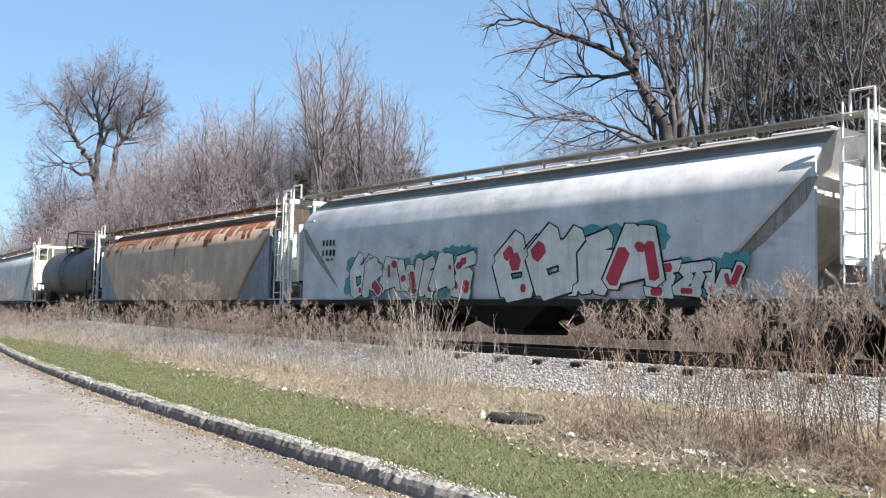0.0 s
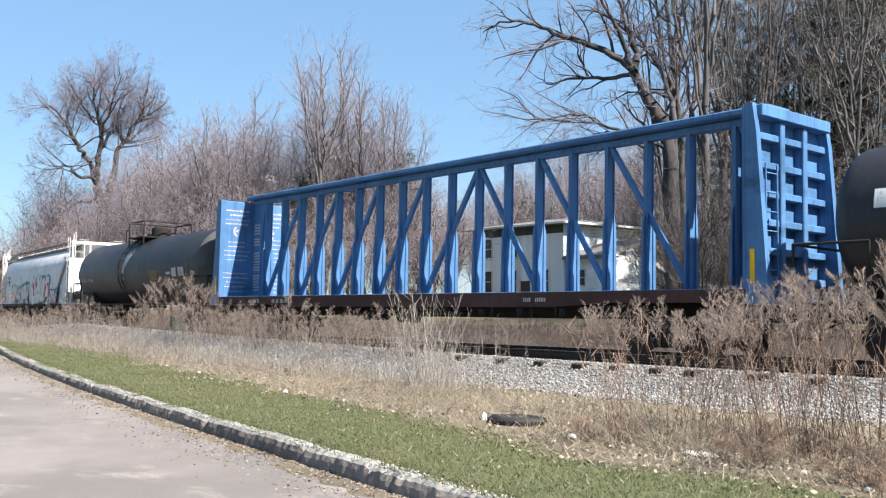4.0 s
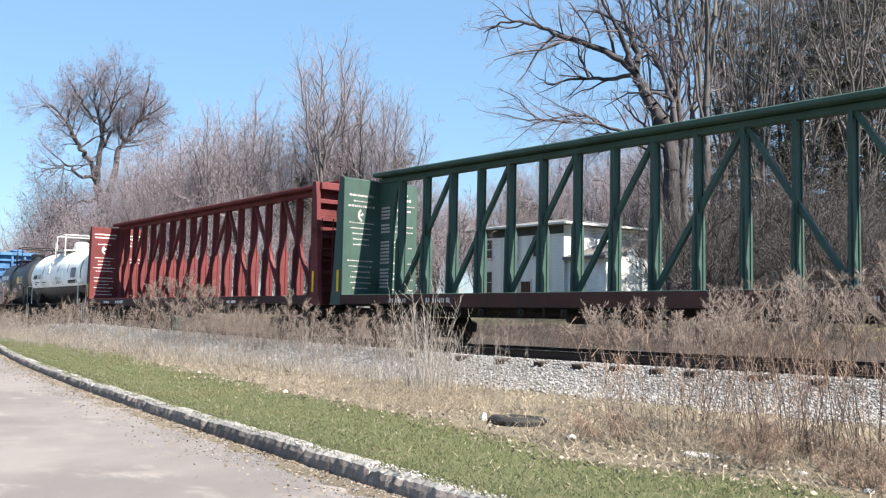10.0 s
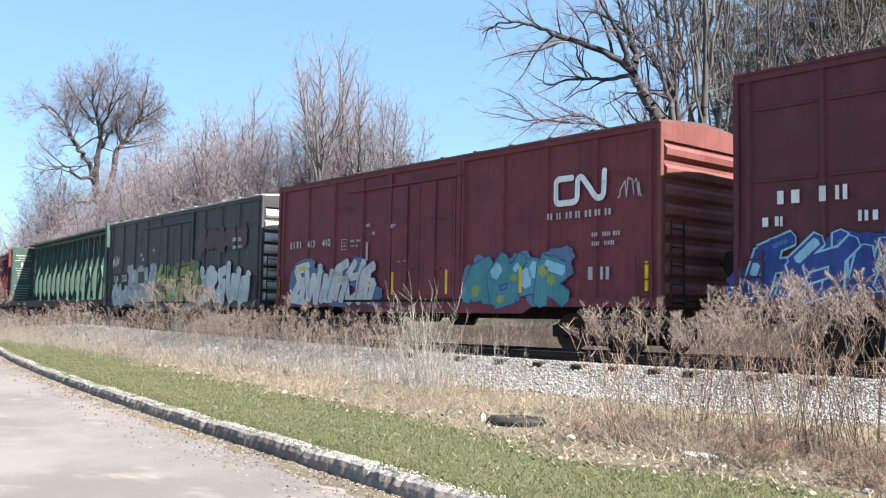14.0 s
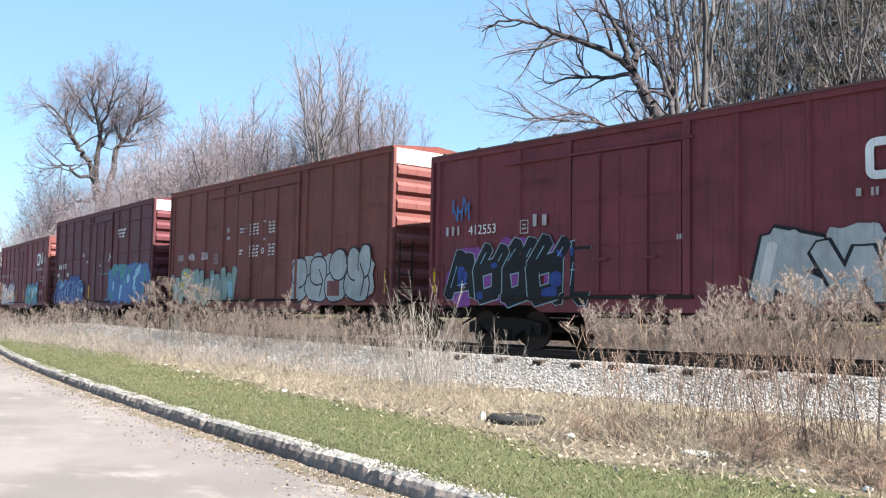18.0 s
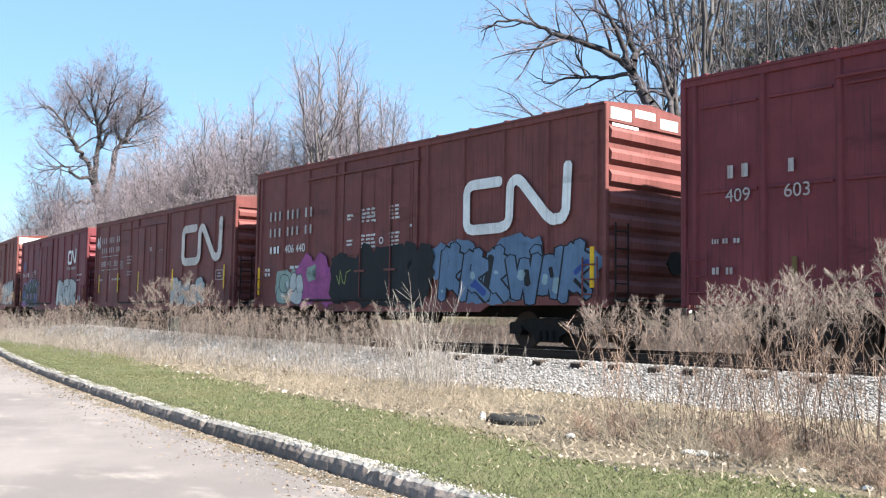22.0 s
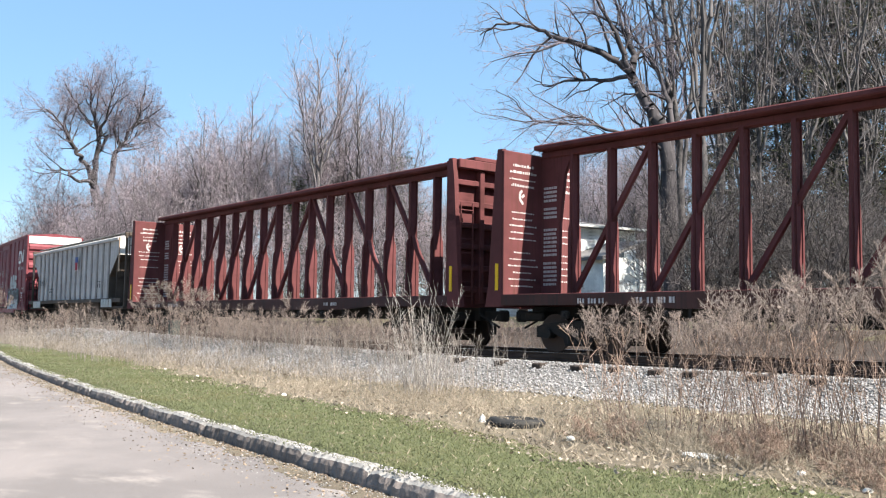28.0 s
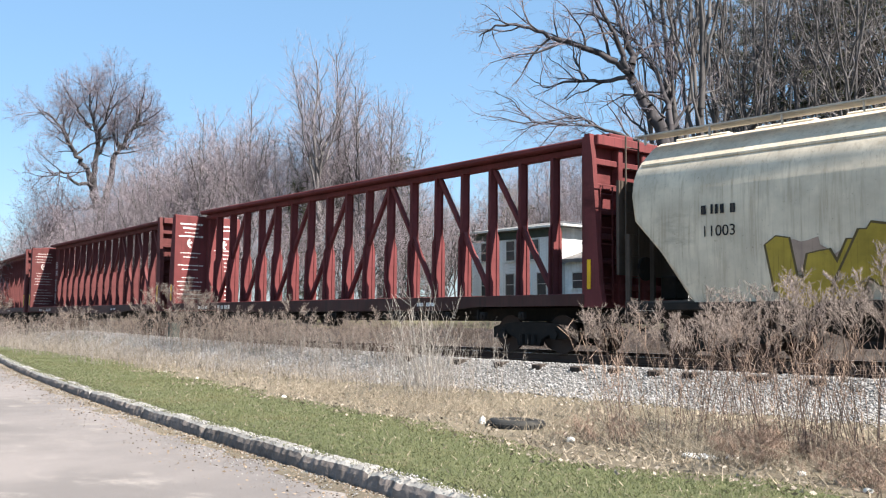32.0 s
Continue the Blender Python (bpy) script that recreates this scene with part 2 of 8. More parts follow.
BAY_SLATE = paint("slate_grey_end_bay_paint", (0.20, 0.215, 0.235), 0.65, dirt=(0.12, 0.09, 0.07), dirt_amount=0.5)

# ---- the track's line ----
SIDE, RADIUS, SPEED, HALF = 16.42, 382.0, 10.74, 1.6
CENTRE_Y = SIDE + RADIUS


def on_track(s, out=0.0):
    """The point s metres along the track, out metres to the road's side of its centre line, and the heading."""
    if s >= 0:
        return Vector((s, SIDE + HALF - out, 0)), 0.0
    a, r = s / RADIUS, RADIUS - HALF + out
    return Vector((r * math.sin(a), CENTRE_Y - r * math.cos(a), 0)), a


def from_track(x, y):
    """Distance to the road's side of the track's centre line."""
    if x >= 0:
        return SIDE + HALF - y
    return math.hypot(x, y - CENTRE_Y) - (RADIUS - HALF)


def car_pose(s, span):
    a, b = on_track(s - span / 2)[0], on_track(s + span / 2)[0]
    d = b - a
    return Matrix.Translation((a + b) / 2) @ Matrix.Rotation(math.atan2(d.y, d.x), 4, "Z") @ Matrix.Rotation(radians(-1.3), 4, "X")


TRAIN = []     # (thing, place along the track at 0 s, truck spacing)


# ---- lettering and spray paint on car sides ----
def text_mesh(words, size, material):
    cu = bpy.data.curves.new("lettering", "FONT")
    cu.body, cu.size = words, size
    tmp = bpy.data.objects.new("tmp", cu)
    me = bpy.data.meshes.new_from_object(tmp)
    bpy.data.objects.remove(tmp)
    bpy.data.curves.remove(cu)
    me.materials.clear()
    me.materials.append(material)
    return me


def letters(words, x, z, size, material, parent, y=-HALF, label=""):
    return part("lettering", text_mesh(words, size * 1.38, material), None, parent, label, Matrix.Translation((x, y - 0.012, z)) @ Matrix.Rotation(math.pi / 2, 4, "X"))


def bars(rows, material, parent, y=-HALF, label=""):
    """Small unreadable writing: rows of (x, z, width, height, words)."""
    g, rnd = Geo(), random.Random(len(rows) * 7 + int(rows[0][0] * 10))
    for x, z, w, h, words in rows:
        at = x
        for k in range(words):
            ln = w / words * rnd.uniform(0.55, 0.9)
            n = max(1, round(ln / (0.62 * h)))
            for i in range(n):
                a = at + ln * i / n
                g.box(a, a + ln / n * rnd.uniform(0.5, 0.72), y - 0.010, y - 0.006, z + h * rnd.uniform(0, 0.06), z + h * rnd.uniform(0.9, 1.0))
            at += w / words
    return tagged(part("stencil", g, material, parent, label), kind="stuff")


def ribbon(g, pts, width, y, closed=False):
    """A painted band along points (x, z)."""
    for k, (p, q) in enumerate(zip(pts, pts[1:])):
        p, q = Vector((p[0], p[1])), Vector((q[0], q[1]))
        d = (q - p)
        if d.length < 1e-6:
            continue
        d.normalize()
        nrm = Vector((-d.y, d.x)) * width / 2
        e = d * width * 0.32
        ring = [p + nrm, p + nrm * 0.55 - e, p - nrm * 0.55 - e, p - nrm, q - nrm, q - nrm * 0.55 + e, q + nrm * 0.55 + e, q + nrm]
        yy = y - 0.0004 * k
        g.add([(v.x, yy, v.y) for v in ring], [tuple(range(8))])


def blob(g, x0, x1, z0, z1, y, rnd, n=28, rough=0.22):
    cx, cz, rx, rz = (x0 + x1) / 2, (z0 + z1) / 2, (x1 - x0) / 2, (z1 - z0) / 2
    ring = []
    for i in range(n):
        a = 2 * math.pi * i / n
        k = 1 - rough * rnd.random()
        ca, sa = math.cos(a), math.sin(a)
        sq = (abs(ca) ** 4 + abs(sa) ** 4) ** -0.25
        ring.append((cx + rx * ca * sq * k, y, cz + rz * sa * sq * k))
    g.add(ring, [tuple(range(n))])


GLYPHS = [
    [[(0.0, 0.1), (0.35, 1), (0.45, 0.35), (0.75, 0.95), (1.05, 0.15)], [(0.2, 0.3), (0.95, 0.4)]],
    [[(1.1, 0.95), (0.2, 0.85), (0.55, 0.5), (0.05, 0.1), (0.9, 0.0)], [(0.7, 0.0), (0.85, 0.6)]],
    [[(0.0, 0.9), (0.4, 0.1), (0.6, 0.75), (1.0, 0.0), (1.1, 0.9)]],
    [[(0.1, 0.0), (0.2, 0.95), (1.0, 0.75), (0.35, 0.45), (1.1, 0.05)], [(0.6, 1.05), (0.5, 0.2)]],
    [[(0.5, 1.05), (0.05, 0.6), (0.3, 0.0), (0.95, 0.15), (0.9, 0.7), (0.35, 0.6)], [(0.9, 0.7), (1.15, 1.0)]],
    [[(0.0, 0.0), (0.25, 0.8), (0.9, 1.0)], [(0.2, 0.5), (1.0, 0.55), (0.8, 0.0)], [(0.4, 0.05), (0.55, 0.9)]],
    [[(0.05, 1.0), (0.15, 0.2), (0.5, 0.0), (0.6, 0.7), (0.9, 0.05), (1.1, 0.85)]],
]


def lobe(cx, cz, rx, rz, turn, rnd, n=18, square=2.6):
    """A rounded, slightly uneven outline as (x, z) points."""
    out = []
    c, s = math.cos(turn), math.sin(turn)
    for i in range(n):
        a = 2 * math.pi * i / n
        ca, sa = math.cos(a), math.sin(a)
        k = (abs(ca) ** square + abs(sa) ** square) ** (-1 / square) * (1 + rnd.uniform(-0.05, 0.05))
        x, z = ca * k * rx, sa * k * rz
        out.append((cx + c * x - s * z, cz + s * x + c * z))
    return out


def spikes(cx, cz, rx, rz, rnd, n=11):
    """A jagged block outline as (x, z) points."""
    out, ph = [], rnd.uniform(0, 6)
    for i in range(n):
        a = 2 * math.pi * (i + rnd.uniform(-0.25, 0.25)) / n + ph
        k = rnd.choice((0.62, 1.0, 1.12))
        out.append((cx + math.cos(a) * rx * k, cz + math.sin(a) * rz * k))
    return out


def stroke(g, pts, width, y):
    """A thick sprayed band along points (x, z) with cut ends, its pieces a hair apart."""
    for k, (p, q) in enumerate(zip(pts, pts[1:])):
        p, q = Vector(p), Vector(q)
        d = q - p
        if d.length < 1e-4:
            continue
        d.normalize()
        nrm, e = Vector((-d.y, d.x)) * width / 2, d * width * 0.30
        ring = [p + nrm - e * 0.3, p - e, p - nrm - e * 0.3, q - nrm + e * 0.3, q + e, q + nrm + e * 0.3]
        g.add([(v.x, y - 0.00012 * k, v.y) for v in ring], [tuple(range(6))])


def wildstyle(parent, x0, x1, z0, z1, count, fills, outline, cloud, seed, y=-HALF, weight=0.34, thin=0.04, lean=0.15, shine=None):
    """Interlocking sprayed strokes with dark edges over a ragged cloud; fills: the main colour, then accents."""
    rnd = random.Random(seed)
    w, h = (x1 - x0) / count, z1 - z0
    if cloud:
        g = Geo()
        for k in range(count * 3):
            cx, cz = x0 + (x1 - x0) * rnd.random(), z0 + h * rnd.uniform(0.1, 0.95)
            r = h * rnd.uniform(0.18, 0.38)
            blob(g, cx - r * 1.3, cx + r * 1.3, max(z0 - 0.04, cz - r), min(z1 + 0.15, cz + r), y - 0.006 - 0.00005 * k, rnd, 20, 0.3)
        tagged(part("spray_cloud", g, cloud, parent), kind="stuff")
    gl, gf = Geo(), [Geo() for _ in fills]
    gs = Geo()
    for k in range(count):
        cx, hh = x0 + k * w, h * rnd.uniform(0.84, 1.0)
        base, wd, sk = z0 + rnd.uniform(0, 0.06) * h, w * rnd.uniform(0.95, 1.2), lean * rnd.uniform(0.3, 1.4) * w
        yy = y - 0.0095 - 0.0022 * (k % 2)
        for j, line in enumerate(rnd.choice(GLYPHS)):
            pts = [(cx + (px - 0.03) * wd * 0.92 + sk * pz + rnd.uniform(-0.04, 0.04) * w, base + hh * (0.08 + 0.84 * pz) + rnd.uniform(-0.03, 0.03) * h) for px, pz in line]
            tw = min(w, h * 0.8) * weight * rnd.uniform(0.85, 1.15)
            stroke(gl, pts, tw + 2 * thin, yy)
            stroke(gf[0], pts, tw, yy - 0.0011 - 0.0002 * j)
            if len(fills) > 1:
                for a, b in zip(pts, pts[1:]):
                    if rnd.random() < 0.45:
                        u, v = sorted((rnd.random(), rnd.random()))
                        A, B = Vector(a), Vector(b)
                        stroke(gf[rnd.randrange(1, len(fills))], [A.lerp(B, u), A.lerp(B, v)], tw * rnd.uniform(0.35, 0.85), yy - 0.0017 - 0.0001 * j)
            if shine:
                a, b = Vector(pts[0]), Vector(pts[1])
                stroke(gs, [a.lerp(b, 0.2), a.lerp(b, 0.7)], 0.02, yy - 0.0020)
    tagged(part("graffiti_outline", gl, outline, parent), kind="stuff")
    for g, m in zip(gf, fills):
        if g.v:
            tagged(part("graffiti_fill", g, m, parent), kind="stuff")
    if gs.v:
        tagged(part("graffiti_shine", gs, shine, parent), kind="stuff")


def letter_bars(rows, material, parent, y=-HALF):
    """Words as one plain bar a letter: rows of (x, z, letter width, height, letters of each word)."""
    g = Geo()
    for x, z, w, h, words in rows:
        for n in words:
            for k in range(n):
                g.box(x, x + w * 0.34, y - 0.010, y - 0.006, z, z + h)
                x += w
            x += w * 0.75
    return tagged(part("stencil", g, material, parent), kind="stuff")


def graffiti(parent, x0, x1, z0, z1, count, fills, outline, cloud, seed, y=-HALF, weight=0.3, thin=0.035, label="", style="lobes"):
    """Sprayed shapes: a cloud of colour behind, lobes with thin outlines, patches of accent colour on them."""
    rnd = random.Random(seed)
    if cloud:
        g = Geo()
        for k in range(5):
            a, b = x0 + (x1 - x0) * k / 5 - 0.2, x0 + (x1 - x0) * (k + 1) / 5 + 0.25
            blob(g, a, b, z0 + rnd.uniform(-0.02, 0.12), z1 + rnd.uniform(-0.18, 0.16), y - 0.006 - 0.0004 * k, rnd)
        tagged(part("spray_cloud", g, cloud, parent), kind="stuff")
    gl, gf = Geo(), [Geo() for _ in fills]
    w, h, lay = (x1 - x0) / count, z1 - z0, 0

    def shape(ring, cx, cz, m):
        nonlocal lay
        yy = y - 0.0085 - 0.0005 * lay
        lay += 1
        grown = []
        for px, pz in ring:
            d = math.hypot(px - cx, pz - cz) or 1
            grown.append((px + (px - cx) / d * thin, pz + (pz - cz) / d * thin))
        gl.add([(a, yy, b) for a, b in grown], [tuple(range(len(ring)))])
        gf[m].add([(a, yy - 0.00025, b) for a, b in ring], [tuple(range(len(ring)))])

    for k in range(count):
        cx, top = x0 + (k + 0.5) * w, z1 - h * rnd.uniform(0, 0.16)
        hh = top - z0
        m = rnd.randrange(len(fills)) if rnd.random() < 0.25 else 0
        if style == "spikes":
            for j, f in enumerate((0.68, 0.3)):
                shape(spikes(cx + rnd.uniform(-0.1, 0.1) * w, z0 + hh * f, w * 0.52, hh * 0.36, rnd), cx, z0 + hh * f, m)
        elif style == "blocks":
            sk, t = rnd.uniform(-0.1, 0.18) * w, rnd.uniform(0.26, 0.36) * w
            l, r, mz = cx - 0.47 * w, cx + 0.47 * w, z0 + hh * rnd.uniform(0.4, 0.6)
            kind = rnd.randrange(3)
            if kind == 0:
                ring = [(l, z0), (l + sk, top), (r + sk, top - 0.05), (r + sk, top - t), (l + t + sk, top - t), (l + t, mz), (r, mz - 0.1), (r, z0)]
            elif kind == 1:
                ring = [(l, z0), (l + sk, top), (l + sk + t, top), (l + sk + t, mz), (r - t + sk, mz), (r - t + sk, top + 0.06), (r + sk, top + 0.06), (r, z0), (r - t, z0), (r - t, mz - t), (l + t, mz - t), (l + t, z0)]
            else:
                ring = [(l, z0), (cx - t * 0.5 + sk, top), (cx + t + sk, top), (r, z0), (r - t, z0), (cx + t * 0.2, mz - t * 0.4), (cx - t * 0.2, mz - t * 0.4), (l + t, z0)]
            shape(ring, cx, z0 + hh / 2, m)
        else:
            shape(lobe(cx - 0.1 * w, z0 + hh * 0.30, w * 0.56, hh * 0.30, rnd.uniform(-0.3, 0.3), rnd), cx - 0.1 * w, z0 + hh * 0.30, m)
            for dx in ((-0.26, 0.24) if rnd.random() < 0.6 else (0.0,)):
                lx, lz = cx + dx * w, z0 + hh * rnd.uniform(0.62, 0.74)
                shape(lobe(lx, lz, w * (0.26 if dx else 0.4), hh * 0.30, rnd.uniform(-0.25, 0.25), rnd), lx, lz, m)
        if len(fills) > 1:
            for j in range(2):
                px, pz = cx + rnd.uniform(-0.35, 0.35) * w, z0 + hh * rnd.uniform(0.12, 0.7)
                yy = y - 0.0085 - 0.0005 * lay
                lay += 1
                ring = lobe(px, pz, w * rnd.uniform(0.07, 0.16), hh * rnd.uniform(0.06, 0.16), rnd.uniform(-1, 1), rnd, 10)
                gf[rnd.randrange(1, len(fills))].add([(a, yy, b) for a, b in ring], [tuple(range(10))])
        if rnd.random() < 0.5:
            ribbon(gl, [(cx + 0.1 * w, z0 + 0.1 * hh), (cx + 0.25 * w, z0 + 0.45 * hh), (cx + 0.05 * w, z0 + 0.7 * hh)], thin, y - 0.0088 - 0.0005 * lay)
            lay += 1
    tagged(part("graffiti_outline", gl, outline, parent), kind="stuff")
    for g, m in zip(gf, fills):
        if g.v:
            tagged(part("graffiti_fill", g, m, parent, label), kind="stuff")


def scribble(parent, x0, x1, z0, z1, material, seed, width=0.03, y=-HALF, n=16):
    rnd = random.Random(seed)
    g, pts = Geo(), []
    for k in range(n):
        pts.append((x0 + (x1 - x0) * (k / n + rnd.uniform(-0.08, 0.1)), rnd.uniform(z0, z1)))
    ribbon(g, pts, width, y - 0.012)
    return tagged(part("scrawl", g, material, parent), kind="stuff")


SPRAY = {}


def spray(name, colour):
    if name not in SPRAY:
        SPRAY[name] = paint("spray_" + name, colour, 0.6, dirt=tuple(c * 0.5 for c in colour), dirt_amount=0.35, scale=2.5)
    return SPRAY[name]


LOGO = [(0.84, 0.93), (0.16, 0.93), (0.05, 0.89), (0, 0.78), (0, 0.15), (0.05, 0.04), (0.16, 0), (0.86, 0), (1.02, 0.05), (1.08, 0.17),
        (1.10, 0.80), (1.17, 0.90), (1.28, 0.92), (1.38, 0.84), (1.94, 0.16), (2.08, 0.06), (2.28, 0.08), (2.36, 0.22), (2.40, 1.06)]


def band_logo(parent, x, z, h, width, y=-HALF, wide=1.0, material=None):
    g = Geo()
    ribbon(g, [(x + a * h * wide, z + b * h) for a, b in LOGO], width, y - 0.010)
    return part("band_emblem", g, material or WHITE, parent, "bent white painted band emblem")


# ---- running gear ----
def wheel_geo(mi=0):
    g = Geo()
    for y0, y1, r in ((-0.045, 0.045, 0.42), (0.045, 0.075, 0.455)):
        g.tube((0, y0, 0), (0, y1, 0), r, n=24)
    g.tube((0, -0.10, 0), (0, 0.0, 0), 0.14, n=12)
    return g.mesh("wheel", WHEEL_STEEL, 40)


def frame_geo():
    g = Geo()
    prof = [(-1.25, 0.34), (-1.25, 0.60), (-1.0, 0.66), (-0.45, 0.72), (0.45, 0.72), (1.0, 0.66), (1.25, 0.60), (1.25, 0.34), (0.95, 0.34), (0.9, 0.52), (0.42, 0.32), (0.36, 0.16), (-0.36, 0.16), (-0.42, 0.32), (-0.9, 0.52), (-0.95, 0.34)]
    g.prism(prof, 1, -0.07, 0.07)
    for x in (-0.88, 0.88):
        g.tube((x, -0.14, 0.44), (x, 0.1, 0.44), 0.12, n=12)
    for x in (-0.2, 0.0, 0.2):
        g.tube((x, -0.1, 0.2), (x, -0.1, 0.44), 0.07, n=8)
    return g.mesh("side_frame", STEEL_DARK, 40)


WHEEL, FRAME = wheel_geo(), frame_geo()
BOLSTER = Geo().box(-0.25, 0.25, -1.05, 1.05, 0.42, 0.74, 0.04).mesh("truck", STEEL_DARK)
AXLE = Geo().tube((0, -0.75, 0), (0, 0.75, 0), 0.08, n=10).mesh("axle", WHEEL_STEEL)
COUPLER = Geo().box(-0.55, 0.25, -0.12, 0.12, 0.72, 0.98, 0.03).box(0.2, 0.42, -0.17, 0.12, 0.70, 1.0, 0.05).tube((-0.3, -0.35, 0.9), (0.45, -0.3, 0.55), 0.03).mesh("coupler", STEEL_DARK)


def running_gear(car, length, span, sill=True):
    for sx in (-1, 1):
        tr = part("truck", BOLSTER, None, car, at=(sx * span / 2, 0, 0))
        for sy in (-1, 1):
            part("side_frame", FRAME, None, tr, at=pose(0, sy * 1.0, 0, 0, 0, 0 if sy < 0 else 180))
        for ax in (-0.88, 0.88):
            part("axle", AXLE, None, tr, at=(ax, 0, 0.44))
            for sy in (-1, 1):
                part("wheel", WHEEL, None, tr, at=pose(ax, sy * 0.76, 0.44, 0, 0, 0 if sy > 0 else 180))
        part("coupler", COUPLER, None, car, at=pose(sx * (length / 2 + 0.35), 0, 0, 0, 0, 0 if sx > 0 else 180))
    if sill:
        part("centre_sill", Geo().box(-length / 2, length / 2, -0.3, 0.3, 0.75, 1.08), STEEL_DARK, car)


def brake_gear(car, x):
    g = Geo().tube((x, -0.7, 0.78), (x + 1.0, -0.7, 0.78), 0.16, n=12).tube((x + 1.6, -0.6, 0.75), (x + 2.3, -0.6, 0.75), 0.2, n=12)
    g.path([(x - 2, -0.8, 0.95), (x, -0.7, 0.85)], 0.025).path([(x + 1, -0.7, 0.85), (x + 3.4, -0.75, 0.95)], 0.025)
    part("brake_cylinder", g, STEEL_DARK, car, smooth=40)


def put_ladder(name, car, material, at, height, width=0.45, rungs=6, r=0.017):
    """Two stiles as one part, each rung a part of it."""
    g = Geo()
    for x in (-width / 2, width / 2):
        g.tube((x, 0, 0), (x, 0, height), r * 1.2, n=6)
    ob = part(name, g, material, car, at=at)
    rung = Geo().tube((-width / 2, 0, 0), (width / 2, 0, 0), r, n=5, caps=False).mesh("rung", material)
    for k in range(rungs):
        part("rung", rung, None, ob, at=(0, 0, height * (k + 0.5) / rungs))
    return ob


# ---- box cars ----
def boxcar(name_label, length, top, colour, end_colour=None, s=0.0, door=(-1.6, 1.6), posts=10, ribs=8, roof=None, bottom=1.02, white_cap=False, white_marks=False, rib_colour=None, ledges=(), span=None, peaked=0.16):
    car = thing("boxcar", name_label, "freight car", "cars of the freight train")
    L2, h = length / 2, HALF
    g = Geo().box(-L2 + 0.05, L2 - 0.05, -h + 0.05, h - 0.05, bottom + 0.12, top - 0.02)
    part("body", g, colour, car)
    # lower side sill, stepped down between the trucks
    for sy in (-1, 1):
        y0, y1 = sorted((sy * (h - 0.055), sy * (h + 0.004)))
        poly = [(-L2 + 0.05, bottom), (-L2 + 0.05, bottom + 0.2), (L2 - 0.05, bottom + 0.2), (L2 - 0.05, bottom), (L2 * 0.52, bottom), (L2 * 0.48, bottom - 0.16), (-L2 * 0.48, bottom - 0.16), (-L2 * 0.52, bottom)]
        part("side_sill", Geo().prism(poly, 1, y0, y1), colour, car)
        part("top_chord", Geo().box(-L2, L2, y0, y1 + 0.01 * sy if sy > 0 else y1, top - 0.16, top, 0.01), colour, car)
    post = Geo().prism([(-0.075, 0.0), (-0.04, -0.055), (0.04, -0.055), (0.075, 0.0)], 2, bottom + 0.2, top - 0.16).mesh("side_post", colour)
    for k in range(posts + 1):
        x = -L2 + 0.25 + (length - 0.5) * k / posts
        if door[0] - 0.05 < x < door[1] + 0.05:
            continue
        part("side_post", post, None, car, at=(x, -h + 0.052, 0))
        part("side_post", post, None, car, at=pose(x, h - 0.052, 0, 0, 0, 180))
    for z in ledges:
        for k in range(posts):
            x = -L2 + 0.25 + (length - 0.5) * k / posts
            if door[0] - 1.6 < x < door[1] + 0.1:
                continue
            part("panel_ledge", Geo().box(x + 0.12, x + (length - 0.5) / posts - 0.12, -h + 0.01, -h + 0.052, z, z + 0.05, 0.008), colour, car)
    for x in (door[0] - 0.12, door[1] + 0.12):
        part("door_post", Geo().box(x - 0.09, x + 0.09, -h - 0.012, -h + 0.05, bottom + 0.1, top - 0.12, 0.01), colour, car)
    # door with pressed panels, lock rods and its rail
    d0, d1, dz0, dz1 = door[0], door[1], bottom + 0.22, top - 0.55
    dr = part("door", Geo().box(d0, d1, -h - 0.004, -h + 0.05, dz0, dz1, 0.008), colour, car)
    for k in range(3):
        z0 = dz0 + 0.08 + (dz1 - dz0 - 0.1) * k / 3
        z1 = z0 + (dz1 - dz0) / 3 - 0.1
        for x0, x1 in ((d0 + 0.1, (d0 + d1) / 2 - 0.1), ((d0 + d1) / 2 + 0.1, d1 - 0.1)):
            part("door_panel", Geo().box(x0, x1, -h - 0.018, -h, z0, z1, 0.012), colour, dr)
    for f in (0.28, 0.72):
        x = d0 + (d1 - d0) * f
        part("lock_rod", Geo().tube((x, -h - 0.05, dz0 + 0.02), (x, -h - 0.05, dz1), 0.022, n=6), colour, dr)
        part("lock_handle", Geo().box(x - 0.25, x + 0.25, -h - 0.07, -h - 0.045, dz0 + 0.75, dz0 + 0.81), colour, dr)
    part("door_track", Geo().box(d0 - 2.2, d1 + 0.3, -h - 0.05, -h + 0.01, dz0 - 0.09, dz0 - 0.02, 0.01), STEEL_DARK, car)
    part("upper_door_track", Geo().box(d0 - 2.2, d1 + 0.3, -h - 0.035, -h + 0.01, dz1 + 0.03, dz1 + 0.09, 0.01), colour, car)
    # roof
    g = Geo().prism([(-h - 0.03, top - 0.03), (-h - 0.03, top + 0.02), (0, top + peaked), (h + 0.03, top + 0.02), (h + 0.03, top - 0.03)], 0, -L2 - 0.02, L2 + 0.02)
    rf = part("roof", g, roof or ROOF_GALV, car)
    seam = Geo().prism([(-h - 0.03, top + 0.02), (-h - 0.03, top + 0.05), (0, top + peaked + 0.035), (h + 0.03, top + 0.05), (h + 0.03, top + 0.02), (0, top + peaked)], 0, -0.06, 0.06).mesh("roof_seam", roof or ROOF_GALV)
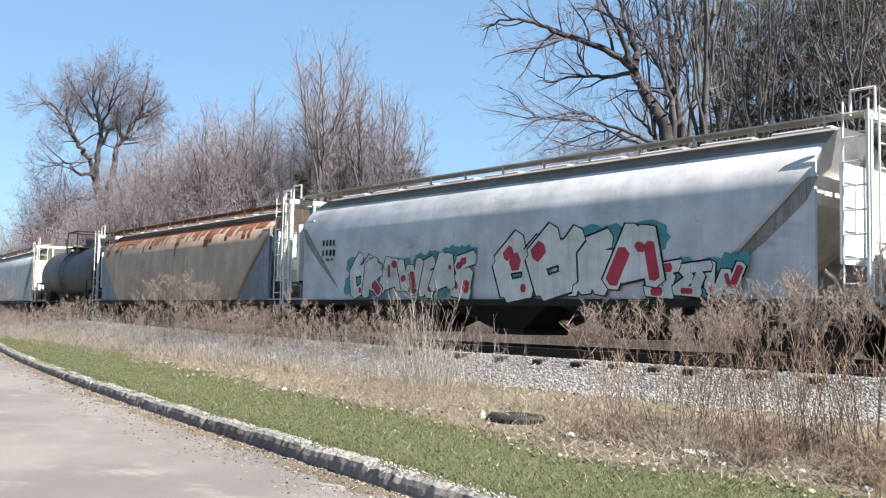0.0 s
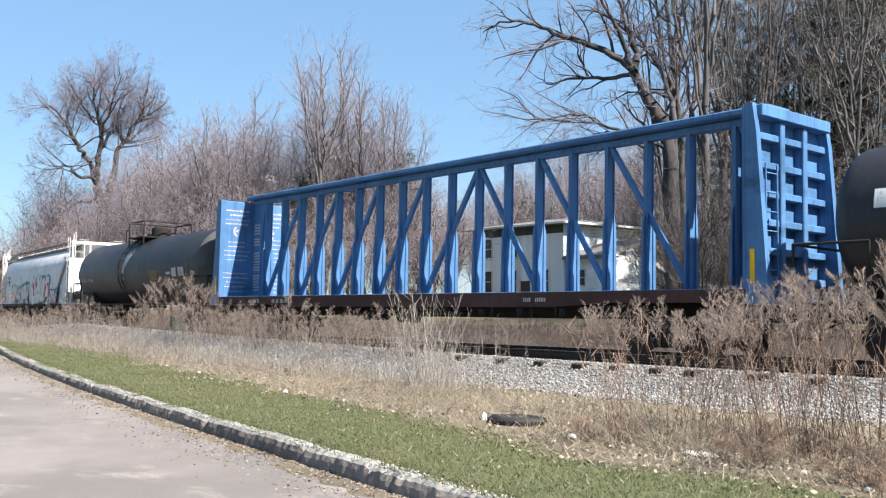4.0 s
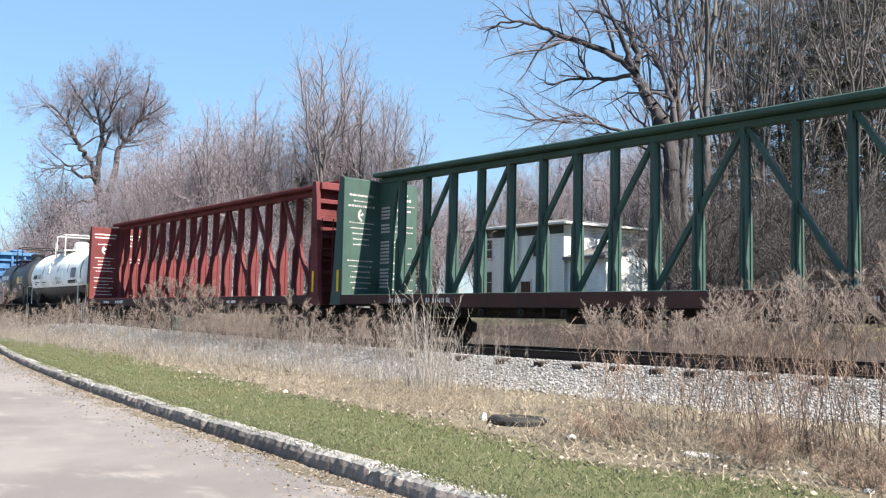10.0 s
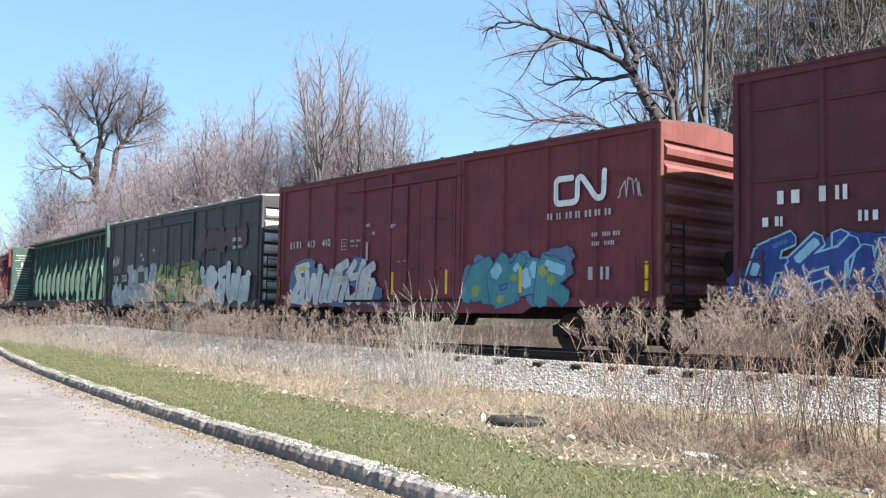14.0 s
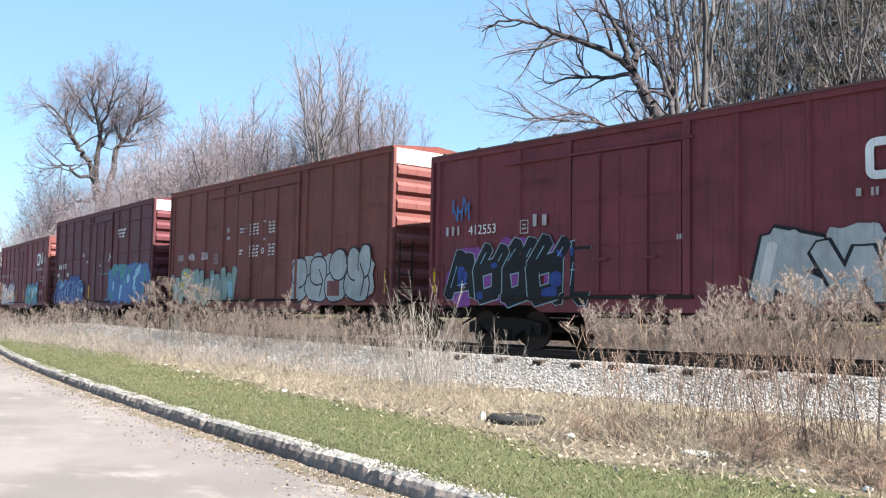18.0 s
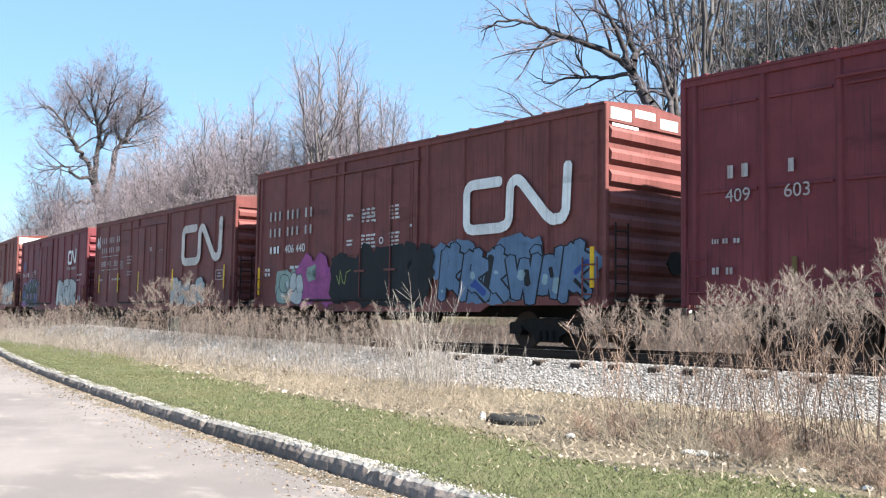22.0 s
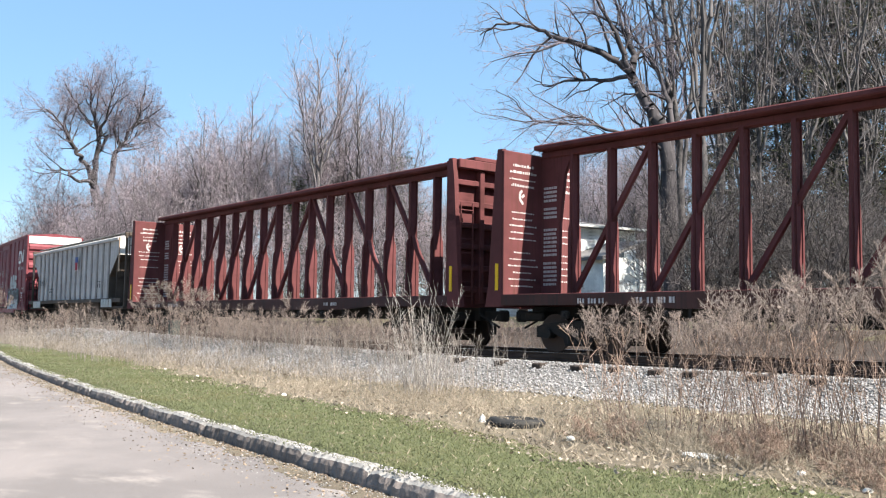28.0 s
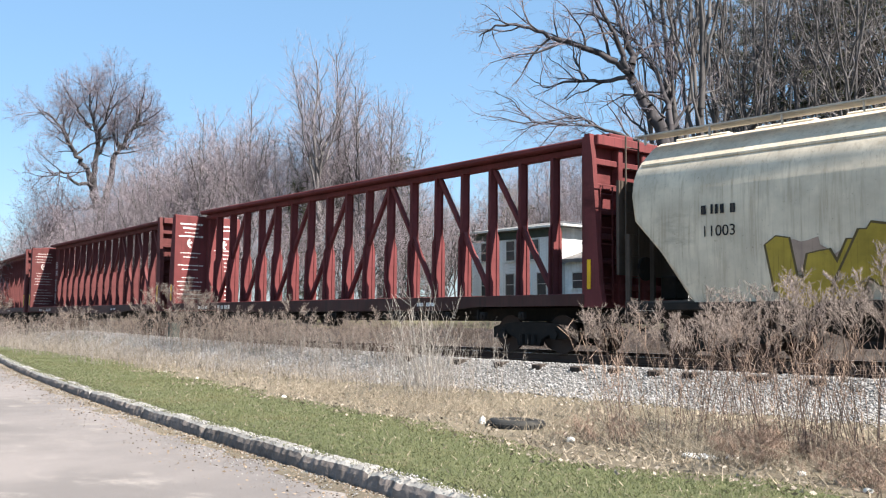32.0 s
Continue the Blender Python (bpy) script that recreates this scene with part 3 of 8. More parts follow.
    for k in range(posts + 2):
        part("roof_seam", seam, None, rf, at=(-L2 + 0.5 + (length - 1.0) * k / (posts + 1), 0, 0))
    # ends with pressed ribs
    ec = end_colour or colour
    step = (top - 0.42 - bottom - 0.15) / ribs
    rib = Geo().prism([(0.0, 0.0), (0.10, step * 0.18), (0.12, step * 0.5), (0.04, step * 0.72), (0.0, step * 0.74)], 1, -h + 0.12, h - 0.12).mesh("end_rib", rib_colour or ec)
    for sx in (-1, 1):
        e = part("end_wall", Geo().box(min(sx * (L2 - 0.06), sx * L2), max(sx * (L2 - 0.06), sx * L2), -h, h, bottom, top - 0.02, 0.01), ec, car)
        for k in range(ribs):
            part("end_rib", rib, None, e, at=pose(sx * L2, 0, bottom + 0.2 + k * step, 0, 0, 0 if sx > 0 else 180))
        if white_cap:
            part("end_cap", Geo().box(min(sx * (L2 + 0.002), sx * (L2 + 0.05)), max(sx * (L2 + 0.002), sx * (L2 + 0.05)), -h + 0.03, h - 0.03, top - 0.48, top - 0.04, 0.01), WHITE, e, "white painted upper end panel")
        else:
            part("end_header", Geo().prism([(-h + 0.03, top - 0.40), (-h + 0.03, top - 0.04), (0, top + peaked - 0.08), (h - 0.03, top - 0.04), (h - 0.03, top - 0.40)], 0, min(sx * (L2 + 0.002), sx * (L2 + 0.05)), max(sx * (L2 + 0.002), sx * (L2 + 0.05))), ec, e)
        if white_marks:
            for y0, y1, z0, z1 in ((-1.45, -0.75, top - 0.34, top - 0.08), (-0.6, 0.1, top - 0.20, top - 0.02), (0.3, 0.95, top - 0.34, top - 0.10), (-1.4, -0.5, top - 0.50, top - 0.43)):
                part("white_mark", Geo().box(min(sx * (L2 + 0.052), sx * (L2 + 0.058)), max(sx * (L2 + 0.052), sx * (L2 + 0.058)), y0, y1, z0, z1), WHITE, e, "worn white paint mark on the car end")
        for sy in (-1, 1):
            part("corner_post", Geo().box(min(sx * (L2 - 0.05), sx * (L2 + 0.06)), max(sx * (L2 - 0.05), sx * (L2 + 0.06)), min(sy * (h - 0.1), sy * (h + 0.01)), max(sy * (h - 0.1), sy * (h + 0.01)), bottom - 0.05, top - 0.02, 0.015), ec, e)
        put_ladder("end_ladder", car, STEEL_DARK, pose(sx * (L2 + 0.17), -h + 0.4, bottom - 0.1, 0, 0, 90), 1.9, 0.42, 5)
        put_ladder("side_ladder", car, colour, (sx * (L2 - 0.35), -h - 0.06, bottom - 0.25), 1.3, 0.42, 4)
        part("crossover_platform", Geo().box(min(sx * (L2 + 0.1), sx * (L2 + 0.42)), max(sx * (L2 + 0.1), sx * (L2 + 0.42)), -h + 0.2, h - 0.2, 1.12, 1.17), STEEL_DARK, e)
    part("brake_wheel", Geo().tube((L2 + 0.30, 0.5, 2.0), (L2 + 0.34, 0.5, 2.0), 0.28, n=18).tube((L2 + 0.05, 0.5, 2.0), (L2 + 0.34, 0.5, 2.0), 0.04), STEEL_DARK, car)
    sp = span or length - 4.4
    running_gear(car, length, sp)
    brake_gear(car, -1.5)
    TRAIN.append((car, s, sp))
    return car


def stripes(car, xs, z=1.35, h=0.62, w=0.09, m=None):
    for x in xs:
        part("reflector_stripe", Geo().box(x - w / 2, x + w / 2, -HALF - 0.02, -HALF - 0.004, z, z + h), m or YELLOW, car, "yellow reflector stripe")


def door_data(car, x, z, material=None):
    """Blocks of small unreadable instructions on a door, with a round mark."""
    rows = [(x + dx, z + dz - 0.11 * k, w, 0.062, n) for dx, w, n in ((0.0, 0.34, 1), (0.75, 0.72, 3), (2.1, 0.5, 2)) for dz in (0.0, -0.75) for k in range(4) if not (dx == 0.0 and k % 3 == 0)]
    bars(rows, material or WHITE, car, y=-HALF - 0.016)
    ring = [(x + 1.72 + 0.085 * math.cos(a), z - 0.9 + 0.085 * math.sin(a)) for a in [0.524 * j for j in range(13)]]
    g = Geo()
    ribbon(g, ring, 0.035, -HALF - 0.026)
    part("round_mark", g, material or WHITE, car)


def placard(car, x, z, w, h):
    """A stencilled data panel: outlined box with lines."""
    g = Geo()
    ribbon(g, [(x, z), (x + w, z), (x + w, z + h), (x, z + h), (x, z)], 0.025, -HALF - 0.010)
    g.box(x + 0.2 * w, x + 0.8 * w, -HALF - 0.013, -HALF - 0.010, z + 0.3 * h, z + 0.42 * h).box(x + 0.3 * w, x + 0.7 * w, -HALF - 0.013, -HALF - 0.010, z + 0.6 * h, z + 0.72 * h)
    part("data_panel", g, PALE, car)


# ---- centre-beam flat cars ----
def centrebeam(name_label, s, colour, top=4.88, length=21.9, width=1.42, text=PALE, posts=18, gusset=True, sill=BEAM_SILL):
    car = thing("centrebeam_flatcar", name_label, "freight car", "cars of the freight train")
    L2, h = length / 2, width
    deck = 1.36
    part("deck", Geo().box(-L2, L2, -h, h, deck - 0.08, deck, 0.01), colour, car)
    for sy in (-1, 1):
        y0, y1 = sorted((sy * (h - 0.12), sy * (h + 0.01)))
        poly = [(-L2, deck - 0.27), (-L2, deck - 0.01), (L2, deck - 0.01), (L2, deck - 0.27), (L2 - 3.6, deck - 0.27), (L2 - 5.0, deck - 0.36), (-L2 + 5.0, deck - 0.36), (-L2 + 3.6, deck - 0.27)]
        part("side_sill", Geo().prism(poly, 1, y0, y1), sill, car)
    part("under_frame", Geo().box(-L2 + 4.6, L2 - 4.6, -0.4, 0.4, 0.88, 1.26, 0.05), STEEL_DARK, car)
    tab = Geo().box(-0.03, 0.03, -0.02, 0.02, deck - 0.60, deck - 0.34).mesh("winch_tab", STEEL_DARK)
    for k in range(14):
        part("winch_tab", tab, None, car, at=(-L2 + 3.9 + (length - 7.8) * k / 13 + 0.3 * (k % 2), -h + 0.05, 0))
    # top beam
    ct = top + 0.24
    part("top_chord", Geo().box(-L2 + 0.1, L2 - 0.1, -0.42, 0.42, ct - 0.13, ct, 0.03), colour, car)
    part("top_chord_web", Geo().box(-L2 + 0.1, L2 - 0.1, -0.12, 0.12, ct - 0.30, ct - 0.14, 0.02), colour, car)
    # posts that widen towards the deck
    n = posts
    zt = top - 0.04
    pst = Geo().prism([(-0.24, deck), (-0.22, deck + 1.62), (-0.14, deck + 1.82), (-0.13, zt), (0.13, zt), (0.14, deck + 1.82), (0.22, deck + 1.62), (0.24, deck)], 0, -0.02, 0.02)
    pst.box(-0.05, 0.05, -0.13, -0.105, deck, zt).box(-0.05, 0.05, 0.105, 0.13, deck, zt)
    pm = pst.mesh("post", colour)
    step = (length - 2.2) / (n - 1)
    xs = [-L2 + 1.1 + step * k for k in range(n)]
    for x in xs:
        part("post", pm, None, car, at=(x, 0, 0))
    # diagonals, alternate directions, and the long brace
    for k in range(0, n - 2, 2):
        x0, x1 = xs[k] + 0.05, xs[k + 2] - 0.05
        a, b = ((x0, deck + 0.1), (x1, zt)) if k < n / 2 else ((x0, zt), (x1, deck + 0.1))
        if abs(k - n / 2) > 0.1:
            g = Geo()
            d = Vector((b[0] - a[0], 0, b[1] - a[1])).normalized()
            nn = Vector((-d.z, 0, d.x)) * 0.055
            ring = [(a[0] + nn.x, a[1] + nn.z), (b[0] + nn.x, b[1] + nn.z), (b[0] - nn.x, b[1] - nn.z), (a[0] - nn.x, a[1] - nn.z)]
            g.prism(ring, 1, -0.06, 0.06)
            part("diagonal_brace", g, colour, car)
    # bulkheads: plate on the load side, frame of ribs on the outer side
    for sx in (-1, 1):
        x = sx * L2
        xa, xb = sorted((x, x - sx * 0.07))
        bk = part("bulkhead", Geo().box(xa, xb, -h, h, deck - 0.3, top, 0.01), colour, car)
        for sy in (-1, 1):
            y0, y1 = sorted((sy * h, sy * (h - 0.14)))
            part("bulkhead_post", Geo().prism([(x + sx * 0.55, deck - 0.3), (x, deck - 0.3), (x, top + 0.05), (x + sx * 0.16, top + 0.05), (x + sx * 0.24, top - 0.5), (x + sx * 0.45, deck + 0.2)], 1, y0, y1), colour, bk)
            y0, y1 = sorted((sy * h, sy * (h + 0.006)))
        xa, xb = sorted((x, x + sx * 0.30))
        part("bulkhead_cap", Geo().box(xa, xb, -h + 0.14, h - 0.14, top - 0.2, top + 0.04, 0.02), colour, bk)
        for k in range(6):
            z = deck + 0.1 + (top - deck - 0.45) * k / 5.5
            xa, xb = sorted((x, x + sx * 0.17))
            part("bulkhead_rib", Geo().box(xa, xb, -h + 0.14, h - 0.14, z, z + 0.15, 0.02), colour, bk)
        for y in (-0.42, 0.42):
            xa, xb = sorted((x, x + sx * 0.22))
            part("bulkhead_stile", Geo().box(xa, xb, y - 0.08, y + 0.08, deck - 0.2, top - 0.2, 0.02), colour, bk)
        # unreadable warnings on the load side of the bulkhead and the gusset by it
        g, rnd = Geo(), random.Random(int(s) + 5)
        xin = x - sx * 0.07
        xa, xb = sorted((xin, xin - sx * 0.006))
        for sy in (-1, 1):
            for k in range(19):
                z = top - 0.35 - k * 0.165
                if rnd.random() < 0.15 or k in (4, 5, 12):
                    continue
                hh = 0.075 if k in (0, 1, 3) else 0.042
                y = sy * (h + 0.10) / 2
                wd = rnd.uniform(0.5, 1.05)
                at = y - wd / 2
                while at < y + wd / 2:
                    ln = rnd.uniform(0.03, 0.10)
                    g.box(xa, xb, at, at + ln, z, z + hh * rnd.uniform(0.6, 1.0))
                    at += ln + rnd.uniform(0.012, 0.035)
        for sy in (-1, 1):
            yc, zc = sy * (h + 0.10) / 2, top - 1.13
            for (ya, za), (yb, zb) in (((-0.10, 0.12), (-0.02, 0.2)), ((-0.10, -0.02), (-0.10, 0.12)), ((-0.10, -0.02), (0.02, -0.14)), ((-0.04, 0.03), (0.06, 0.1))):
                d = Vector((0, yb - ya, zb - za)).normalized()
                nn = Vector((0, -d.z, d.y)) * 0.035
                ring = [(yc + ya + nn.y, zc + za + nn.z), (yc + yb + nn.y, zc + zb + nn.z), (yc + yb - nn.y, zc + zb - nn.z), (yc + ya - nn.y, zc + za - nn.z)]
                g.prism(ring, 0, xa, xb)
        tagged(part("warning_text", g, text, bk, "unreadable white warning lines"), kind="stuff")
        # gusset plate between bulkhead and the first post, with its own warning lines
        if gusset:
            prof = [(0.07, deck), (0.07, top - 0.02), (1.06, top - 0.02), (0.82, top - 0.5), (0.66, deck + 1.8), (0.62, deck)]
        else:
            prof = [(0.07, deck), (0.07, top - 0.1), (0.30, top - 0.1), (0.22, deck + 1.6), (0.40, deck)]
        part("end_gusset", Geo().prism([(x - sx * a, b) for a, b in prof], 1, -0.06, 0.06), colour, car)
        if gusset:
            g = Geo()
            for k in range(24):
                if k in (4, 8, 9, 17):
                    continue
                at, z = 0.15, top - 0.85 - 0.105 * k
                while at < 0.56:
                    ln = min(rnd.uniform(0.03, 0.09), 0.58 - at)
                    g.box(*sorted((x - sx * at, x - sx * (at + ln))), -0.066, -0.061, z, z + 0.06)
                    at += ln + rnd.uniform(0.01, 0.02)
            tagged(part("warning_text", g, text, car, "unreadable white warning lines"), kind="stuff")
        put_ladder("end_ladder", car, colour, pose(x + sx * 0.34, -h + 0.36, deck - 0.2, 0, 0, 90), 2.6, 0.4, 7)
        part("end_reflector", Geo().box(min(x + sx * 0.1, x + sx * 0.2), max(x + sx * 0.1, x + sx * 0.2), -h - 0.016, -h - 0.002, deck + 0.1, deck + 0.75), YELLOW, bk)
        winch = Geo().box(x - sx * 0.5 - 0.3, x - sx * 0.5 + 0.3, -0.8, 0.8, 0.72, 0.95, 0.04)
        part("striker", winch, STEEL_DARK, car)
    # winches under the sill
    wm = Geo().box(-0.09, 0.09, -0.02, 0.10, -0.16, 0.02, 0.02).tube((0, -0.06, -0.07), (0, 0.1, -0.07), 0.05, n=8).mesh("winch", STEEL_DARK)
    for k in range(14):
        part("winch", wm, None, car, at=(-L2 + 2 + (length - 4) * k / 13, -h, deck - 0.42))
    rows = [(-L2 + 2.4, deck - 0.24, 0.9, 0.12, 3), (-L2 + 4.0, deck - 0.24, 1.1, 0.13, 4), (L2 - 6, deck - 0.24, 0.8, 0.1, 2)]
    bars(rows, text, car, y=-h - 0.012)
    running_gear(car, length, length - 4.2)
    brake_gear(car, -2.5)
    TRAIN.append((car, s, length - 4.2))
    return car


# ---- tank cars ----
def tankcar(name_label, s, length, radius, axis_z, shell, lower=None, platform=0.0, rail_mat=None, head_dust=None, sill_mat=None, guard=0.82):
    car = thing("tank_car", name_label, "freight car", "cars of the freight train")
    L2, n = length / 2, 48

    def ring(x, r):
        return [(x, r * math.cos(2 * math.pi * i / n), axis_z + r * math.sin(2 * math.pi * i / n)) for i in range(n)]

    head = radius * 0.42
    prof = [(-L2 + head * (1 - math.cos(a)), radius * math.sin(a)) for a in [math.pi / 2 * k / 9 for k in range(1, 10)]]
    body = Geo().loft([ring(x, r) for x, r in prof] + [ring(-x, r) for x, r in prof[::-1]])
    if lower:
        for k, f in enumerate(body.f):
            z = sum(body.v[i][2] for i in f) / len(f)
            body.m[k] = 1 if z < axis_z - radius * 0.40 else 0
    part("shell", body, [shell, lower] if lower else shell, car, smooth=35)
    if head_dust:
        hp = [(x, r * 1.003 + 0.002) for x, r in prof[2:]]
        g = Geo().loft([ring(-x + 0.004, r) for x, r in hp[::-1]] + [ring(L2 - 0.1 * head, 0.3)], caps=False)
        part("head", g, head_dust, car, "dusty grey tank end", smooth=35)
    for x in [] if lower else [-length * 0.30, -length * 0.10, length * 0.10, length * 0.30]:
        part("shell_band", Geo().loft([ring(x - 0.02, radius + 0.008), ring(x + 0.02, radius + 0.008)], caps=False), shell, car, smooth=35)
    sm = sill_mat or STEEL_DARK
    for sx in (-1, 1):
        xb = sx * (L2 - 1.9)
        sad = Geo().prism([(-1.25, axis_z - radius * 0.62), (-1.35, 1.2), (-1.2, 0.95), (1.2, 0.95), (1.35, 1.2), (1.25, axis_z - radius * 0.62), (0.6, axis_z - radius * 0.93), (-0.6, axis_z - radius * 0.93)], 0, xb - 0.35, xb + 0.35)
        part("saddle", sad, sm, car)
        xa, xc = sorted((sx * (L2 - 3.6), sx * (L2 + 0.45)))
        part("stub_sill", Geo().box(xa, xc, -0.32, 0.32, 0.78, 1.12, 0.03), sm, car)
        xa, xc = sorted((sx * (L2 - 0.2), sx * (L2 + 0.5)))
        part("end_sill", Geo().box(xa, xc, -1.45, 1.45, 1.02, 1.10, 0.02), sm, car)
        hr = Geo()
        x = sx * (L2 + 0.42)
        hr.path([(x, -1.45, 1.1), (x, -1.45, 2.15), (x, 1.45, 2.15), (x, 1.45, 1.1)], 0.028)
        hr.path([(x, -1.45, 2.15), (sx * (L2 - 1.0), -1.5, 2.15), (sx * (L2 - 1.0), -1.5, 1.1)], 0.028)
        part("hand_rail", hr, rail_mat or sm, car)
        put_ladder("step", car, rail_mat or sm, (sx * (L2 + 0.1), -1.5, 0.3), 0.85, 0.42, 3)
    part("side_walk", Geo().box(-L2 + 2.2, L2 - 2.2, -radius - 0.02, -radius + 0.12, 1.06, 1.12), sm, car)
    # fittings platform on top
    zt, rm = axis_z + radius, rail_mat or STEEL_DARK
    px = platform
    pl = part("platform", Geo().box(px - 0.98, px + 0.98, -1.15, -0.28, zt - 0.06, zt - 0.01).box(px - 0.98, px + 0.98, 0.28, 1.15, zt - 0.06, zt - 0.01).box(px - 0.98, px - 0.6, -1.15, 1.15, zt - 0.06, zt - 0.01), rm, car)
    for xx in (px - 0.95, px + 0.95):
        for y in (-1.1, 1.1):
            part("rail_post", Geo().tube((xx, y, zt - 0.35), (xx, y, zt + guard), 0.03, n=8), rm, pl)
    rails = Geo()
    for z in (zt + guard,):
        rails.path([(px - 0.95, -1.1, z), (px - 0.95, 1.1, z), (px + 0.95, 1.1, z), (px + 0.95, -1.1, z), (px - 0.4, -1.1, z)], 0.03)
    rails.path([(px - 1.5, -1.05, zt - 0.25), (px - 1.5, -1.05, zt + guard * 0.55), (px - 0.95, -1.1, zt + guard * 0.55)], 0.03)
    rails.path([(px - 1.5, 1.05, zt - 0.25), (px - 1.5, 1.05, zt + guard * 0.55), (px - 0.95, 1.1, zt + guard * 0.55)], 0.03)
    part("guard_rail", rails, rm, pl)
    part("valve_housing", Geo().tube((px + 0.1, 0, zt - 0.1), (px + 0.1, 0, zt + 0.42), 0.42, n=20).tube((px + 0.1, 0, zt + 0.42), (px + 0.1, 0, zt + 0.5), 0.36, 0.28, n=20), rm if rail_mat else shell, car, smooth=40)
    part("manway", Geo().tube((px - 0.85, 0, zt - 0.1), (px - 0.85, 0, zt + 0.22), 0.26, n=16), shell, car, smooth=40)
    lad = Geo()
    for dx in (-0.22, 0.22):
        pts = [(px + dx - 0.6, -math.sin(a) * (radius + 0.09), axis_z + math.cos(a) * (radius + 0.09)) for a in [math.pi * 0.13 + math.pi * (0.33 if lower else 0.55) * k / 7 for k in range(8)]]
        lad.path(pts, 0.022)
    ld = tagged(part("ladder", lad, rail_mat or sm, car), kind="stuff")
    rung = Geo().tube((px - 0.82, 0, 0), (px - 0.38, 0, 0), 0.018, n=5, caps=False).mesh("rung", rail_mat or sm)
    for k in range(6 if lower else 9):
        a = math.pi * (0.14 + 0.53 * k / 8)
        part("rung", rung, None, ld, at=(0, -math.sin(a) * (radius + 0.09), axis_z + math.cos(a) * (radius + 0.09)))
    part("outlet_valve", Geo().tube((px, 0, axis_z - radius - 0.25), (px, 0, axis_z - radius + 0.1), 0.18, n=12).box(px - 0.4, px + 0.4, -0.3, 0.3, axis_z - radius - 0.15, axis_z - radius - 0.02, 0.04), sm, car)
    running_gear(car, length, length - 3.8, sill=False)
    TRAIN.append((car, s, length - 3.8))
    return car


def on_tank(car, radius, axis_z, cells, material, name="stencil", label="", off=0.012):
    """Painted patches that hug the shell: (x, z, width, height)."""
    g = Geo()
    for x, z, w, h in cells:
        k = max(2, int(h / 0.08) + 1)
        vs, fs = [], []
        for j in range(k + 1):
            zz = z + h * j / k
            y = -math.sqrt(max(0.02, (radius + off) ** 2 - (zz - axis_z) ** 2))
            vs += [(x, y, zz), (x + w, y, zz)]
            if j:
                fs.append((2 * j - 2, 2 * j - 1, 2 * j + 1, 2 * j))
        g.add(vs, fs)
    return tagged(part(name, g, material, car, label), kind="stuff" if len(cells) > 1 else "")


def tank_scrawl(car, strokes, radius, axis_z, material, width=0.03):
    """Thin sprayed lines that hug the shell; each stroke is a run of (x, z)."""
    g = Geo()
    for pts in strokes:
        for (xa, za), (xb, zb) in zip(pts, pts[1:]):
            d = math.hypot(xb - xa, zb - za) or 1
            nx, nz = -(zb - za) / d * width / 2, (xb - xa) / d * width / 2
            q = [(xa + nx, za + nz), (xb + nx, zb + nz), (xb - nx, zb - nz), (xa - nx, za - nz)]
            g.add([(x, -math.sqrt(max(0.02, (radius + 0.013) ** 2 - (z - axis_z) ** 2)), z) for x, z in q], [(0, 1, 2, 3)])
    return tagged(part("scrawl", g, material, car, "looping white sprayed scrawl"), kind="stuff")


def wrap_text(words, x, z, size, material, car, radius, axis_z):
    me = text_mesh(words, size * 1.38, material)
    bm = bmesh.new()
    bm.from_mesh(me)
    for v in bm.verts:
        zz = z + v.co.y
        v.co = (x + v.co.x, -math.sqrt(max(0.02, (radius + 0.014) ** 2 - (zz - axis_z) ** 2)), zz)
    bm.to_mesh(me)
    bm.free()
    return part("lettering", me, None, car)


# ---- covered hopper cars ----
# Brown grime of the hopper bays, with their shade put into the colour.
BAY_GRIME_SHADE = paint("grimy_shaded_bay_paint", (0.078, 0.060, 0.048), 0.85, dirt=(0.038, 0.03, 0.024), dirt_amount=0.6)
HALFSEC = [(-1.50, 1.10), (-1.57, 1.5), (-1.60, 2.05), (-1.60, 2.7), (-1.585, 3.2), (-1.53, 3.5), (-1.42, 3.72), (-1.24, 3.92), (-1.10, 4.02), (-1.08, 4.04), (-0.80, 4.25), (-0.5, 4.40)]
SMOOTH = HALFSEC + [(-y, z) for y, z in HALFSEC[::-1]]


